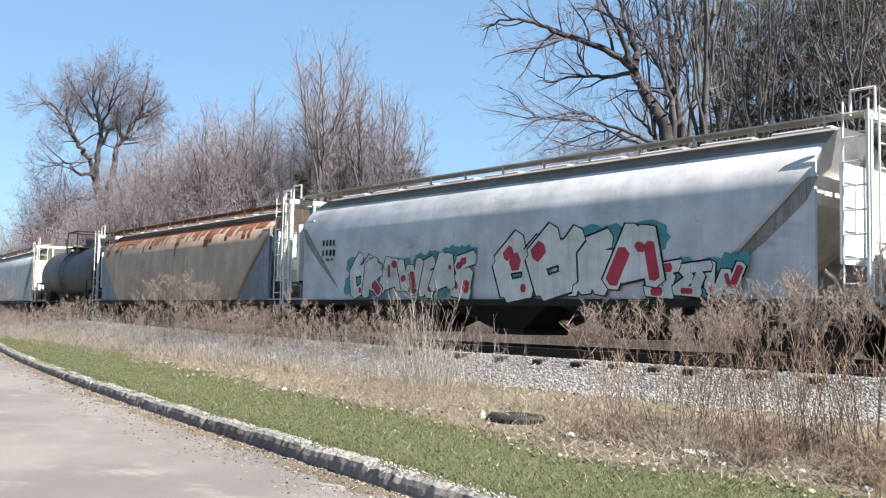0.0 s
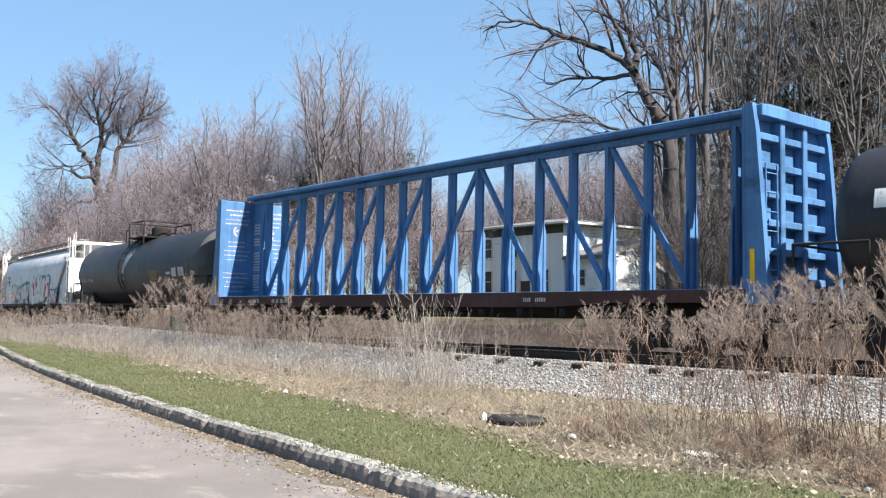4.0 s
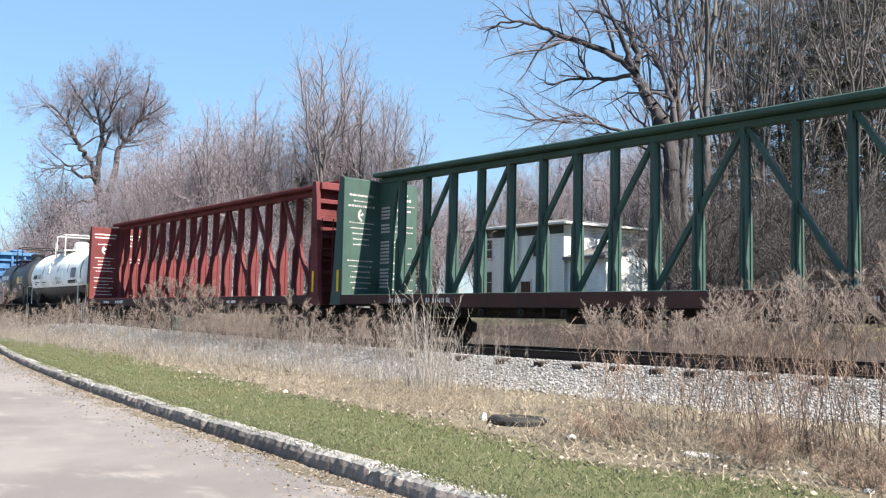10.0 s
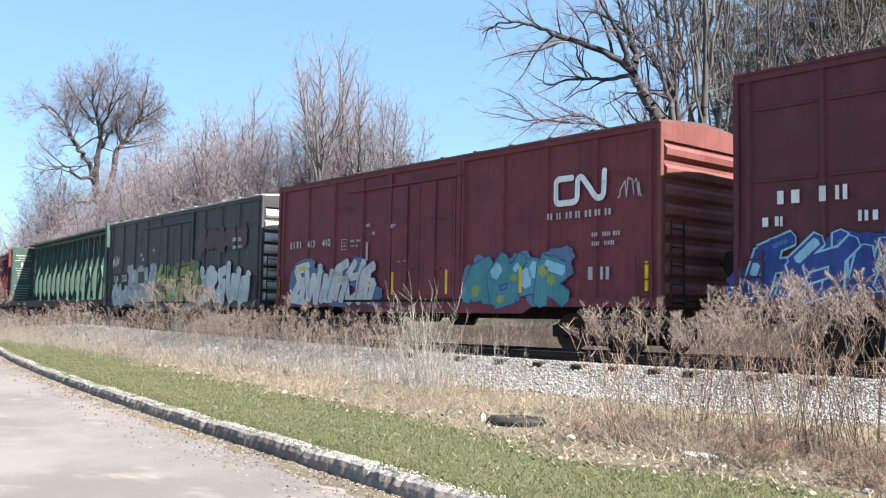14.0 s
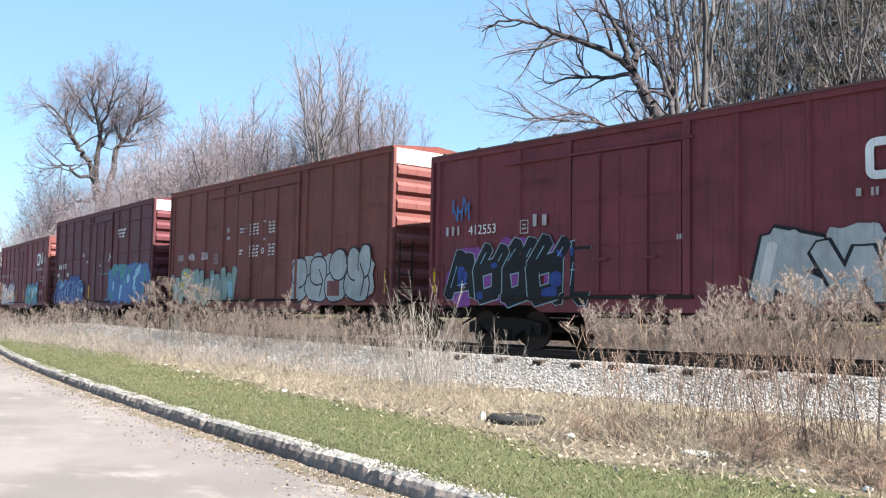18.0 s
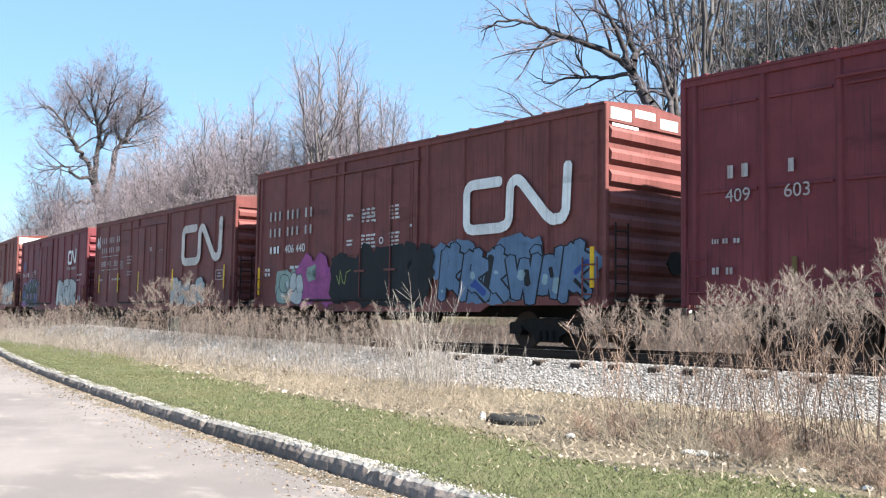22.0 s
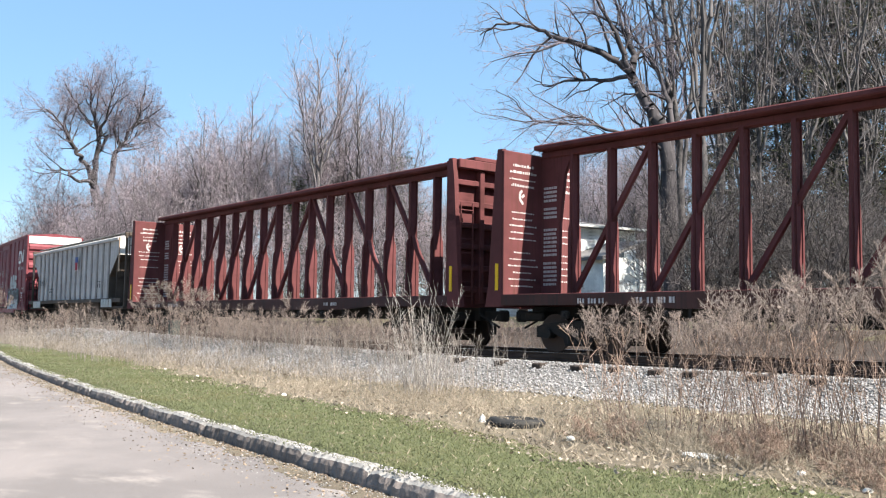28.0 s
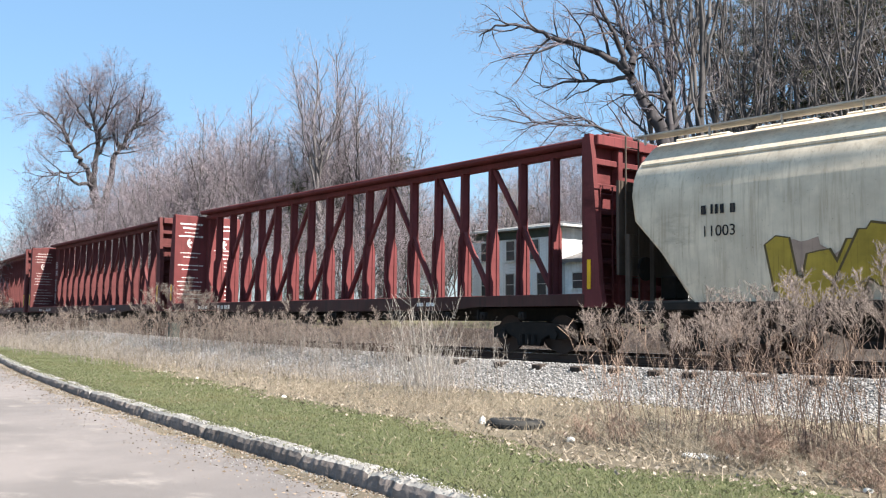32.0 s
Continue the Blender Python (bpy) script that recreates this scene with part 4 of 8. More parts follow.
def hopper(name_label, s, length, colour, end_colour, top=4.55, ribbed=False, bays=3, rust=None, sheet=1.15, frame_mat=None, bay=None, rust_roof=None, open_end=False):
    car = thing("covered_hopper", name_label, "freight car", "cars of the freight train")
    L2 = length / 2
    b2 = L2 - sheet
    k = top / 4.55
    fm = frame_mat or end_colour
    if ribbed:
        sec = [(-1.50, 1.55), (-1.50, 4.2 * k), (-1.1, 4.4 * k), (1.1, 4.4 * k), (1.50, 4.2 * k), (1.50, 1.55)]
        cut = [(-b2 - 1.1, 4.25 * k), (-b2 - 1.1, 3.75), (-b2 + 0.35, 2.6), (-b2 + 0.35, 1.55), (b2 - 0.35, 1.55), (b2 - 0.35, 2.6), (b2 + 1.1, 3.75), (b2 + 1.1, 4.25 * k)]
        part("body", Geo().prism(cut, 1, -1.5, 1.5), colour, car)
        rib = Geo().prism([(-0.028, 0), (-0.028, -0.085), (0.028, -0.085), (0.028, 0)], 2, 1.5, 4.2 * k).mesh("side_rib", colour)
        # thin dark strip beside each rib, painted where its shadow would lie
        seam = Geo().box(-0.016, 0.016, -0.012, 0.004, 1.56, 4.1 * k).mesh("rib_shade", BAY_GRIME_SHADE)
        n = 15
        for j in range(n):
            x = -b2 + 0.4 + (2 * b2 - 0.8) * j / (n - 1)
            part("side_rib", rib, None, car, at=(x, -1.5, 0))
            part("rib_shade", seam, None, car, "" if j else "dark strip along the rib in place of its shadow", at=(x + 0.05, -1.5, 0))
            part("side_rib", rib, None, car, at=pose(x, 1.5, 0, 0, 0, 180))
        for sy in (-1, 1):
            y0, y1 = sorted((sy * 1.49, sy * 1.62))
            part("side_sill", Geo().box(-L2 + 0.2, L2 - 0.2, y0, y1, 1.36, 1.54, 0.01), BAY_GRIME_SHADE, car)
            part("eave_angle", Geo().box(-b2 - 1.1, b2 + 1.1, y0, y1, 4.12 * k, 4.24 * k, 0.01), colour, car)
        roof_z = 4.25 * k
        part("roof", Geo().prism([(-1.55, roof_z), (-1.1, roof_z + 0.16), (1.1, roof_z + 0.16), (1.55, roof_z)], 0, -b2 - 1.1, b2 + 1.1), colour, car)
        roof_z += 0.16
    else:
        def reach_at(z):
            if open_end:
                return b2 - 0.05 if z > 2.75 else b2 - 0.05 - 1.45 * ((2.75 - z) / 1.65) ** 0.8
            return b2 - 0.05 if z > 3.5 else b2 - 0.05 - 2.25 * (3.5 - z) / 2.4 * (1 + 0.12 * math.sin((z - 1.1) * 1.3))

        rings = []
        for sx, f in ((-1, 0.965), (-1, 1.0), (1, 1.0), (1, 0.965)):
            rings.append([(sx * (reach_at(z) + (0.07 if f < 1 else 0.0)), y * f, z * k if z > 1.2 else z) for y, z in SMOOTH])
        g = Geo().loft(rings)
        top_faces = {i for i, fc in enumerate(g.f) if len(fc) == 4 and min(g.v[q][2] for q in fc) > 4.005 * k}
        g.m = [1 if i in top_faces else 0 for i in range(len(g.f))]
        part("body", g, [colour, rust_roof or ROOF_DUST], car, smooth=35)
        # flat end bays beyond the slanting edge of the curved side
        if open_end:
            for sy in (-1, 1):
                y0, y1 = sorted((sy * 1.25, sy * 1.37))
                part("eave_lip", Geo().box(-b2 + 0.1, b2 - 0.1, y0, y1, 3.80 * k, 3.86 * k, 0.01), colour, car)
        for sx in () if open_end else (-1, 1):
            for sy in (-1, 1):
                y0, y1 = sorted((sy * 1.40, sy * 1.50))
                part("end_bay", Geo().prism([(sx * (b2 + 0.02), 1.1), (sx * (b2 + 0.02), 3.62 * k), (sx * (b2 - 0.5), 3.62 * k), (sx * (b2 - 2.9), 1.1)], 1, y0, y1), bay or colour, car)
            if bay is None:
                q = lambda z, d: (sx * (reach_at(z) + d), -1.506, z)
                part("grime_streak", Geo().add([q(1.45, -0.02), q(1.45, 0.10), q(2.2, 0.44), q(2.9, 0.52), q(3.35, 0.30), q(3.35, -0.02), q(2.9, -0.02), q(2.2, -0.02)], [(0, 1, 2, 7), (7, 2, 3, 6), (6, 3, 4, 5)]), CREASE, car, "brown grime along the slanting seam")
        for sy in (-1, 1):
            y0, y1 = sorted((sy * 1.46, sy * 1.60))
            part("side_sill", Geo().box(-L2 + 0.2, L2 - 0.2, y0, y1, 0.98, 1.14, 0.01), STEEL_DARK, car)
        roof_z = 4.40 * k
    # running boards and hatches
    for sy in (-1, 1):
        y0, y1 = sorted((sy * 0.62, sy * 1.12))
        rb = part("running_board", Geo().box(-L2 + 0.1, L2 - 0.1, y0, y1, roof_z + 0.09, roof_z + 0.12), BOARD if not rust else rust, car)
        bm_ = Geo().box(-0.012, 0.012, min(sy * 1.04, sy * 1.10), max(sy * 1.04, sy * 1.10), roof_z - 0.10, roof_z + 0.09).mesh("board_bracket", BOARD)
        for j in range(13):
            part("board_bracket", bm_, None, rb, at=(-b2 + 2 * b2 * j / 12, 0, 0))
    hm = Geo().box(-0.65, 0.65, -0.32, 0.32, roof_z - 0.02, roof_z + 0.10, 0.03).mesh("hatch", colour)
    for j in range(10):
        part("roof_hatch", hm, None, car, at=(-b2 + 0.9 + (2 * b2 - 1.8) * j / 9, 0, 0))
    for sx in (-1, 1):
        x, xb = sx * (L2 - 0.1), sx * b2
        # slope sheet, end frame, ladders
        xt = sx * (b2 + (1.08 if ribbed else -0.45 if open_end else -0.02))
        if ribbed:
            # thin dark sheet added over the sunlit end faces in place of shade
            part("end_shade_sheet", Geo().prism([(sx * (b2 - 0.36), 1.57), (sx * (b2 - 0.36), 2.6), (sx * (b2 + 1.08), 3.735), (sx * (b2 + 1.10), 3.70), (sx * (b2 - 0.29), 2.56), (sx * (b2 - 0.29), 1.57)], 1, -1.49, 1.49), BAY_GRIME_SHADE, car, "dark brown sheet standing in for shade under the end slope")
            part("corner_post", Geo().box(min(xt, xt + sx * 0.09), max(xt, xt + sx * 0.09), -1.56, -1.505, 2.75, roof_z - 0.16, 0.01), HOPPER_TAN, car, "faded tan corner post")
            for j in range(4):
                xq = sx * (b2 - 0.9 + 0.42 * j)
                part("bay_panel", Geo().box(xq - 0.17, xq + 0.17, -1.64, -1.60, 1.14, 1.50, 0.01), HOPPER_LIGHT, car, "pale panel below the end bay")
            part("end_panel", Geo().box(min(xt, xt + sx * 0.05), max(xt, xt + sx * 0.05), -1.5, 1.5, roof_z - 0.95, roof_z - 0.18, 0.01), END_WHITE, car, "bright white upper end panel")
        zs = roof_z - 0.2 if ribbed else 3.4 * k
        part("slope_sheet", Geo().prism([(xt, zs), (xt, zs - 0.55), (sx * (b2 - 1.8), 1.5), (sx * (b2 - 2.0), 1.5), (xt - sx * 0.3, zs)], 1, -1.38, 1.38), BAY_GRIME_SHADE if ribbed or open_end else end_colour, car)
        xa, xc = sorted((xb - sx * 1.6, x))
        part("end_platform", Geo().box(xa, xc, -1.5, 1.5, 1.06, 1.18, 0.02), fm, car)
        for y in (-1.42, -0.55, 0.55, 1.42):
            part("end_post", Geo().box(min(x, x - sx * 0.1), max(x, x - sx * 0.1), y - 0.04, y + 0.04, 1.1, roof_z - 0.05 if not open_end else 2.6), fm, car)
        part("end_plate", Geo().box(min(xb + sx * 0.45, xb + sx * 0.52), max(xb + sx * 0.45, xb + sx * 0.52), -1.42, 1.42, 1.75 if not ribbed else 1.2, roof_z - 0.85 if not ribbed else 3.2), BAY_GRIME_SHADE if ribbed or open_end else END_WHITE, car)
        part("end_header", Geo().box(min(x, x - sx * 0.12), max(x, x - sx * 0.12), -1.5, 1.5, roof_z - 0.15, roof_z + 0.02, 0.02), fm, car) if not open_end else None
        if not ribbed and not open_end:
            put_ladder("ladder", car, fm, (sx * (L2 - 0.32), -1.58, 0.75), roof_z - 0.55, 0.46, 9)
        put_ladder("end_ladder", car, fm, pose(x + sx * 0.08, -1.1, 1.0, 0, 0, 90), roof_z - 0.9, 0.46, 8)
        if not ribbed and not open_end:
            part("ladder_grab", Geo().path([(sx * (L2 - 0.55), -1.3, roof_z), (sx * (L2 - 0.55), -1.3, roof_z + 0.45), (sx * (L2 - 0.1), -1.3, roof_z + 0.45), (sx * (L2 - 0.1), -1.3, roof_z)], 0.025), fm, car)
        part("brake_box", Geo().box(min(x, x - sx * 0.4), max(x, x - sx * 0.4), -0.2, 0.3, 1.25, 1.75, 0.03).tube((x, -0.7, 1.9), (x + sx * 0.06, -0.7, 1.9), 0.26, n=16), STEEL_DARK, car)
    # discharge hoppers between the trucks
    bw = (2 * b2 - 5.2) / bays
    for j in range(bays):
        xc = -b2 + 2.6 + bw * (j + 0.5)
        z1 = 1.5 if ribbed else 1.05
        rings = [[(xc - hw, -yw, z), (xc + hw, -yw, z), (xc + hw, yw, z), (xc - hw, yw, z)] for hw, yw, z in ((bw * 0.48, 1.35, z1), (0.55, 0.8, 0.42), (0.55, 0.8, 0.28))]
        part("outlet_hopper", Geo().loft(rings), BAY_GRIME_SHADE if ribbed else STEEL_DARK, car)
    running_gear(car, length, length - 3.9)
    TRAIN.append((car, s, length - 3.9))
    return car

# ---- the train, car by car, from its head ----
def mid(a, b):
    return (a + b) / 2


SW, SB = spray("white", (0.46, 0.47, 0.46)), spray("black", (0.012, 0.012, 0.014))
SRED, STEAL = spray("red", (0.35, 0.03, 0.05)), spray("teal", (0.06, 0.21, 0.23))
SBLUE, SDEEP = spray("blue", (0.06, 0.14, 0.31)), spray("deep_blue", (0.03, 0.06, 0.22))
SSILVER, SPURPLE = spray("silver", (0.33, 0.34, 0.33)), spray("purple", (0.20, 0.05, 0.22))
SLIME = spray("lime", (0.24, 0.28, 0.08))
SSKY, SPINK = spray("sky", (0.25, 0.45, 0.55)), spray("pink", (0.32, 0.075, 0.22))
SYEL, SMINT = spray("yellow", (0.55, 0.42, 0.05)), spray("mint", (0.38, 0.55, 0.45))

PINK_END = paint("faded_pinkish_end_paint", (0.175, 0.062, 0.056), 0.75, dirt=(0.07, 0.03, 0.025), dirt_amount=0.5)
SPALE, SGREY = spray('chalk', (0.52, 0.50, 0.46)), spray('slate', (0.07, 0.072, 0.075))
SDULL, SDULLMINT = spray('dull_olive', (0.12, 0.13, 0.06)), spray('dull_mint', (0.24, 0.31, 0.27))
SSTEEL, SICE = spray("steel_blue", (0.10, 0.16, 0.25)), spray("ice_grey", (0.24, 0.33, 0.36))
SOCHRE, SUMBER, SPINKISH = spray("ochre", (0.36, 0.25, 0.035)), spray("umber", (0.11, 0.075, 0.03)), spray("pinkish", (0.36, 0.25, 0.19))
# pale hopper at the head
hopper("pale grey covered hopper at the far end of the train", -67.5, 19.0, HOPPER_LIGHT, HOPPER_WHITE)
# short black tank
tankcar("short black tank car coupled behind a pale hopper", mid(-57.0, -46.0), 11.4, 1.45, 2.55, TANK_BLACK)
# rust-streaked hopper
c = hopper("tan covered hopper with rust streaks under its roof", mid(-45.4, -26.3), 19.1, HOPPER_TAN, HOPPER_LIGHT, 4.42, rust=RUST, frame_mat=LIGHT_STEEL, bay=BAY_SLATE)
rnd = random.Random(4)
g = Geo()
for k in range(70):
    x, w, ln = -8.2 + 16.3 * (k + rnd.random() * 0.6) / 70, rnd.uniform(0.06, 0.24), rnd.uniform(0.25, 0.85) * (1.0 + 0.35 * math.sin(k * 0.9))
    pts = [(y, z * 4.42 / 4.55) for y, z in ((-0.96, 4.13), (-1.10, 4.02), (-1.24, 3.92), (-1.42, 3.72), (-1.53, 3.50), (-1.557, 3.35), (-1.585, 3.2), (-1.593, 2.95), (-1.60, 2.7))]
    keep = pts[:max(3, int(2 + ln * 6))]
    vs, fs = [], []
    for j, (y, z) in enumerate(keep):
        t = 1 - 0.5 * j / len(keep)
        vs += [(x - w * t, y - 0.012, z + 0.012), (x + w * t, y - 0.012, z + 0.012)]
        if j:
            fs.append((2 * j - 2, 2 * j - 1, 2 * j + 1, 2 * j))
    g.add(vs, fs)
tagged(part("rust_run", g, RUST, c, "orange rust run down from the roof edge"), kind="stuff")
# blue-grey hopper with red and white spray lettering
c = hopper("blue-grey covered hopper with red and white graffiti along its side", mid(-26.3, -6.95), 19.35, HOPPER_GREY, HOPPER_WHITE, frame_mat=LIGHT_STEEL)
wildstyle(c, -5.8, -0.5, 1.18, 2.4, 7, [SPALE, SRED, SPALE], SB, STEAL, 11, y=-1.605, thin=0.035, weight=0.42)
wildstyle(c, 0.4, 5.2, 1.18, 2.65, 4, [SPALE, SRED, SRED], SB, STEAL, 23, y=-1.605, thin=0.05, weight=0.40)
wildstyle(c, 4.9, 7.0, 1.18, 1.95, 3, [SPALE, SRED, SRED], SB, STEAL, 24, y=-1.605, thin=0.04)
bars([(-7.3, 2.75, 0.75, 0.2, 4), (-7.3, 2.45, 0.75, 0.2, 4), (-7.1, 2.3, 0.5, 0.08, 2)], INK, c, y=-1.612)
# long black tank
c = tankcar("long black tank car with a white scrawl on its shell", mid(-6.0, 10.3), 16.3, 1.52, 2.62, TANK_BLACK, platform=-0.45, head_dust=TANK_GREY, rail_mat=STEEL_DARK, guard=0.66)
on_tank(c, 1.52, 2.62, [(-7.0 + 0.2 * k, 2.18, 0.07, 0.15) for k in range(9) if k != 4], PALE)
on_tank(c, 1.52, 2.62, [(x, 2.35, 0.10, 0.38) for x in (-7.6, -5.2, -2.6, 0.9, 3.6, 6.6)], AMBER, "reflector_strip")
on_tank(c, 1.52, 2.62, [(2.5, 2.1, 0.9, 0.4)], AMBER, "yellow_panel")
on_tank(c, 1.52, 2.62, [(4.4, 2.3, 0.5, 0.1), (5.0, 2.2, 0.5, 0.35), (5.7, 2.2, 0.6, 0.35)], PALE)
rnd = random.Random(8)
strokes = []
for k in range(5):
    ln, w, x0, z0 = 0.62 - 0.06 * k, 0.09 - 0.008 * k, -0.82 + 0.15 * k, 2.92 + 0.09 * k
    strokes.append([(x0 + 0.42 * ln * math.cos(a) - 0.9 * w * math.sin(a), z0 + 0.9 * ln * math.cos(a) + 0.42 * w * math.sin(a)) for a in [0.4 * j for j in range(17)]])
strokes.append([(-0.84 + 0.15 * math.cos(a), 2.42 + 0.2 * math.sin(a)) for a in [0.4 * j for j in range(15)]])
tank_scrawl(c, strokes, 1.52, 2.62, WHITE, 0.024)
# blue centre-beam
centrebeam("bright blue empty centrebeam flatcar with white warning text", mid(11.5, 33.5), BEAM_BLUE, text=PALE)
# short black tank with white emblem bars
c = tankcar("short black tank car with white lettering bars and yellow panel", mid(34.9, 46.4), 11.6, 1.42, 2.58, TANK_BLACK, head_dust=TANK_GREY, platform=0.4)
on_tank(c, 1.42, 2.58, [(-4.75, 2.72, 0.26, 0.34)] + [(-4.35 + 0.44 * k, 2.74, 0.35, 0.28) for k in range(6)], WHITE, "name_bar", "white name painted as plain bars")
on_tank(c, 1.42, 2.58, [(-4.3 + 0.2 * k, 2.42, 0.14, 0.18) for k in range(4)], WHITE)
wrap_text("14115", -3.35, 2.42, 0.18, WHITE, c, 1.42, 2.58)
on_tank(c, 1.42, 2.58, [(-4.2, 2.18, 1.6, 0.12)], PALE)
on_tank(c, 1.42, 2.58, [(1.75, 2.42, 0.75, 0.42)], YELLOW, "yellow_panel")
on_tank(c, 1.42, 2.58, [(2.6, 2.42 + 0.12 * k, 1.1, 0.07) for k in range(4)] + [(0.2, 3.25, 0.8, 0.09), (0.2, 3.4, 0.8, 0.06)], PALE)
on_tank(c, 1.42, 2.58, [(x, 2.1, 0.12, 0.6) for x in (-2.5, 0.1, 0.7, 4.2)], AMBER, "reflector_strip")
on_tank(c, 1.42, 2.58, [(0.0, 1.9, 1.2, 0.25), (2.4, 2.05, 0.6, 0.25)], PALE)
# white tank, black below
c = tankcar("white tank car with black lower shell and black scrawls", mid(47.2, 59.8), 12.6, 1.50, 2.62, TANK_WHITE, lower=TANK_BLACK, platform=-0.4, rail_mat=LIGHT_STEEL)
wrap_text("220626", -4.0, 2.55, 0.23, INK, c, 1.50, 2.62)
on_tank(c, 1.50, 2.62, [(-5.0 + 0.23 * k, 2.55, 0.17, 0.23) for k in range(4)], INK)
on_tank(c, 1.50, 2.62, [(-4.8, 2.32, 1.2, 0.05), (-4.8, 2.22, 0.6, 0.05), (-2.9, 2.3, 0.9, 0.05), (3.0, 2.28, 1.6, 0.06)], INK)
on_tank(c, 1.50, 2.62, [(-6.05, 2.45, 0.14, 0.8), (-2.9, 2.85, 0.11, 0.4), (0.75, 2.85, 0.11, 0.4), (2.85, 2.75, 0.11, 0.5), (5.55, 2.4, 0.14, 0.9)], AMBER, "reflector_strip")
on_tank(c, 1.50, 2.62, [(3.65, 2.48, 1.0, 0.5)], BAY_SLATE, "grey_panel")
on_tank(c, 1.50, 2.62, [(3.7 + 0.13 * k, 2.54 + 0.13 * j, 0.09, 0.07) for k in range(7) for j in range(3) if (k * j + k) % 4], PALE, "panel_text", off=0.018)
strokes = []
for x0, w, hh, z0 in ((0.25, 0.3, 0.34, 2.2), (0.5, 0.2, 0.42, 2.22), (0.68, 0.16, 0.36, 2.2), (0.85, 0.22, 0.4, 2.18), (1.05, 0.3, 0.3, 2.2), (4.2, 0.2, 0.28, 2.3), (4.5, 0.3, 0.16, 2.22)):
    strokes.append([(x0 + w * (0.5 + 0.5 * math.cos(a)) + 0.03 * a, z0 + hh * (0.5 + 0.5 * math.sin(a * 1.0 + 0.6))) for a in [0.42 * j for j in range(14)]])
tank_scrawl(c, strokes, 1.50, 2.62, INK, 0.028)["label"] = "black sprayed scrawl"
on_tank(c, 1.50, 2.62, [(3.0 + 0.16 * k, 2.18, 0.11, 0.10) for k in range(9)], INK)
# red and green centre-beams
centrebeam("red empty centrebeam flatcar with white warning text", mid(60.65, 82.5), BEAM_RED, text=WHITE, gusset=False)
centrebeam("dark green empty centrebeam flatcar", mid(84.3, 106.1), BEAM_GREEN, text=PALE)
# black box car
c = boxcar("faded black boxcar with white and lime graffiti and galvanised roof", 15.1, 4.80, BLACK_PAINT, s=mid(107.45, 122.55), door=(-1.4, 1.7), end_colour=BLACK_PAINT, rib_colour=LIT_RIBS)
letters("136", -6.85, 2.12, 0.30, WHITE, c)
letters("250", -5.8, 2.12, 0.30, WHITE, c)
part("number_patch", Geo().box(-7.0, -4.95, -HALF - 0.009, -HALF - 0.005, 2.02, 2.52), INK, c)
wildstyle(c, -6.9, -2.1, 1.05, 1.95, 6, [SSILVER, SW], SGREY, SSILVER, 5, weight=0.5, thin=0.02)
wildstyle(c, -4.9, -2.0, 1.75, 2.75, 3, [SSILVER, SW], SGREY, SSILVER, 55, weight=0.5, thin=0.02)
part('grey_patch', Geo().box(-3.75, -3.05, -HALF - 0.024, -HALF - 0.016, 2.0, 2.5), BLACK_PAINT, c)
wildstyle(c, -1.6, 2.3, 1.1, 2.7, 4, [SLIME, SB, SGREY, SSKY, SB], SB, SDULL, 6, y=-HALF - 0.02, weight=0.34, thin=0.05)
wildstyle(c, 2.5, 6.7, 1.1, 2.6, 5, [SW, SSILVER, SW], SGREY, None, 7, weight=0.46, thin=0.03)
scribble(c, -7.0, -6.2, 2.75, 3.3, WHITE, 31)
faded, r4 = Geo(), random.Random(44)
for k in range(5):
    blob(faded, 2.2 + 0.85 * k, 3.25 + 0.85 * k, 2.9 + 0.1 * (k % 2), 3.95, -HALF - 0.004 - 0.0004 * k, r4, rough=0.4)
tagged(part("faded_mark", faded, paint("faded_red_mark", (0.090, 0.062, 0.062), 0.7, dirt=(0.075, 0.068, 0.068), dirt_amount=0.8), c, "faded dark red remains of an old mark"), kind="stuff")
placard(c, 5.9, 1.75, 0.7, 0.3)
bars([(5.4, 3.3, 0.9, 0.16, 2), (5.4, 3.05, 0.9, 0.12, 2), (-3.6, 3.15, 0.3, 0.14, 1), (-2.2, 3.3, 0.3, 0.12, 1), (-3.4, 2.95, 0.3, 0.12, 1)], PALE, c)
stripes(c, [-7.4, 7.35], 1.4, 0.75, 0.12, AMBER)
# maroon box car with band emblem
c = boxcar("maroon boxcar with white band emblem and white graffiti", 15.2, 4.88, MAROON, s=mid(123.8, 139.0), door=(-1.5, 1.2), end_colour=PINK_END, roof=ROOF_PATCHY)
letters("413", -5.85, 2.85, 0.22, WHITE, c)
letters("410", -5.0, 2.85, 0.22, WHITE, c)
bars([(-6.85, 2.85, 0.75, 0.22, 4), (-2.7, 3.3, 0.25, 0.1, 1), (-2.4, 3.05, 0.2, 0.1, 1), (-1.6, 3.2, 0.35, 0.12, 1), (-2.7, 2.3, 0.2, 0.6, 1), (-1.2, 2.2, 0.5, 0.08, 2), (-1.2, 2.0, 0.25, 0.2, 1), (4.45, 3.0, 2.0, 0.16, 7), (5.8, 2.55, 0.9, 0.1, 3), (5.8, 2.35, 0.7, 0.1, 2), (4.6, 1.9, 0.5, 0.08, 2), (5.7, 1.6, 0.7, 0.3, 2), (-3.5, 2.9, 0.6, 0.07, 2), (-3.5, 2.75, 0.5, 0.07, 2)], PALE, c)
placard(c, -3.95, 2.7, 0.28, 0.3)
band_logo(c, 4.72, 3.36, 0.60, 0.14)
wildstyle(c, -6.7, -2.3, 1.02, 2.4, 6, [SPALE, SYEL, SSKY, SPALE], SDEEP, SSTEEL, 8, weight=0.36, thin=0.03, lean=0.25)
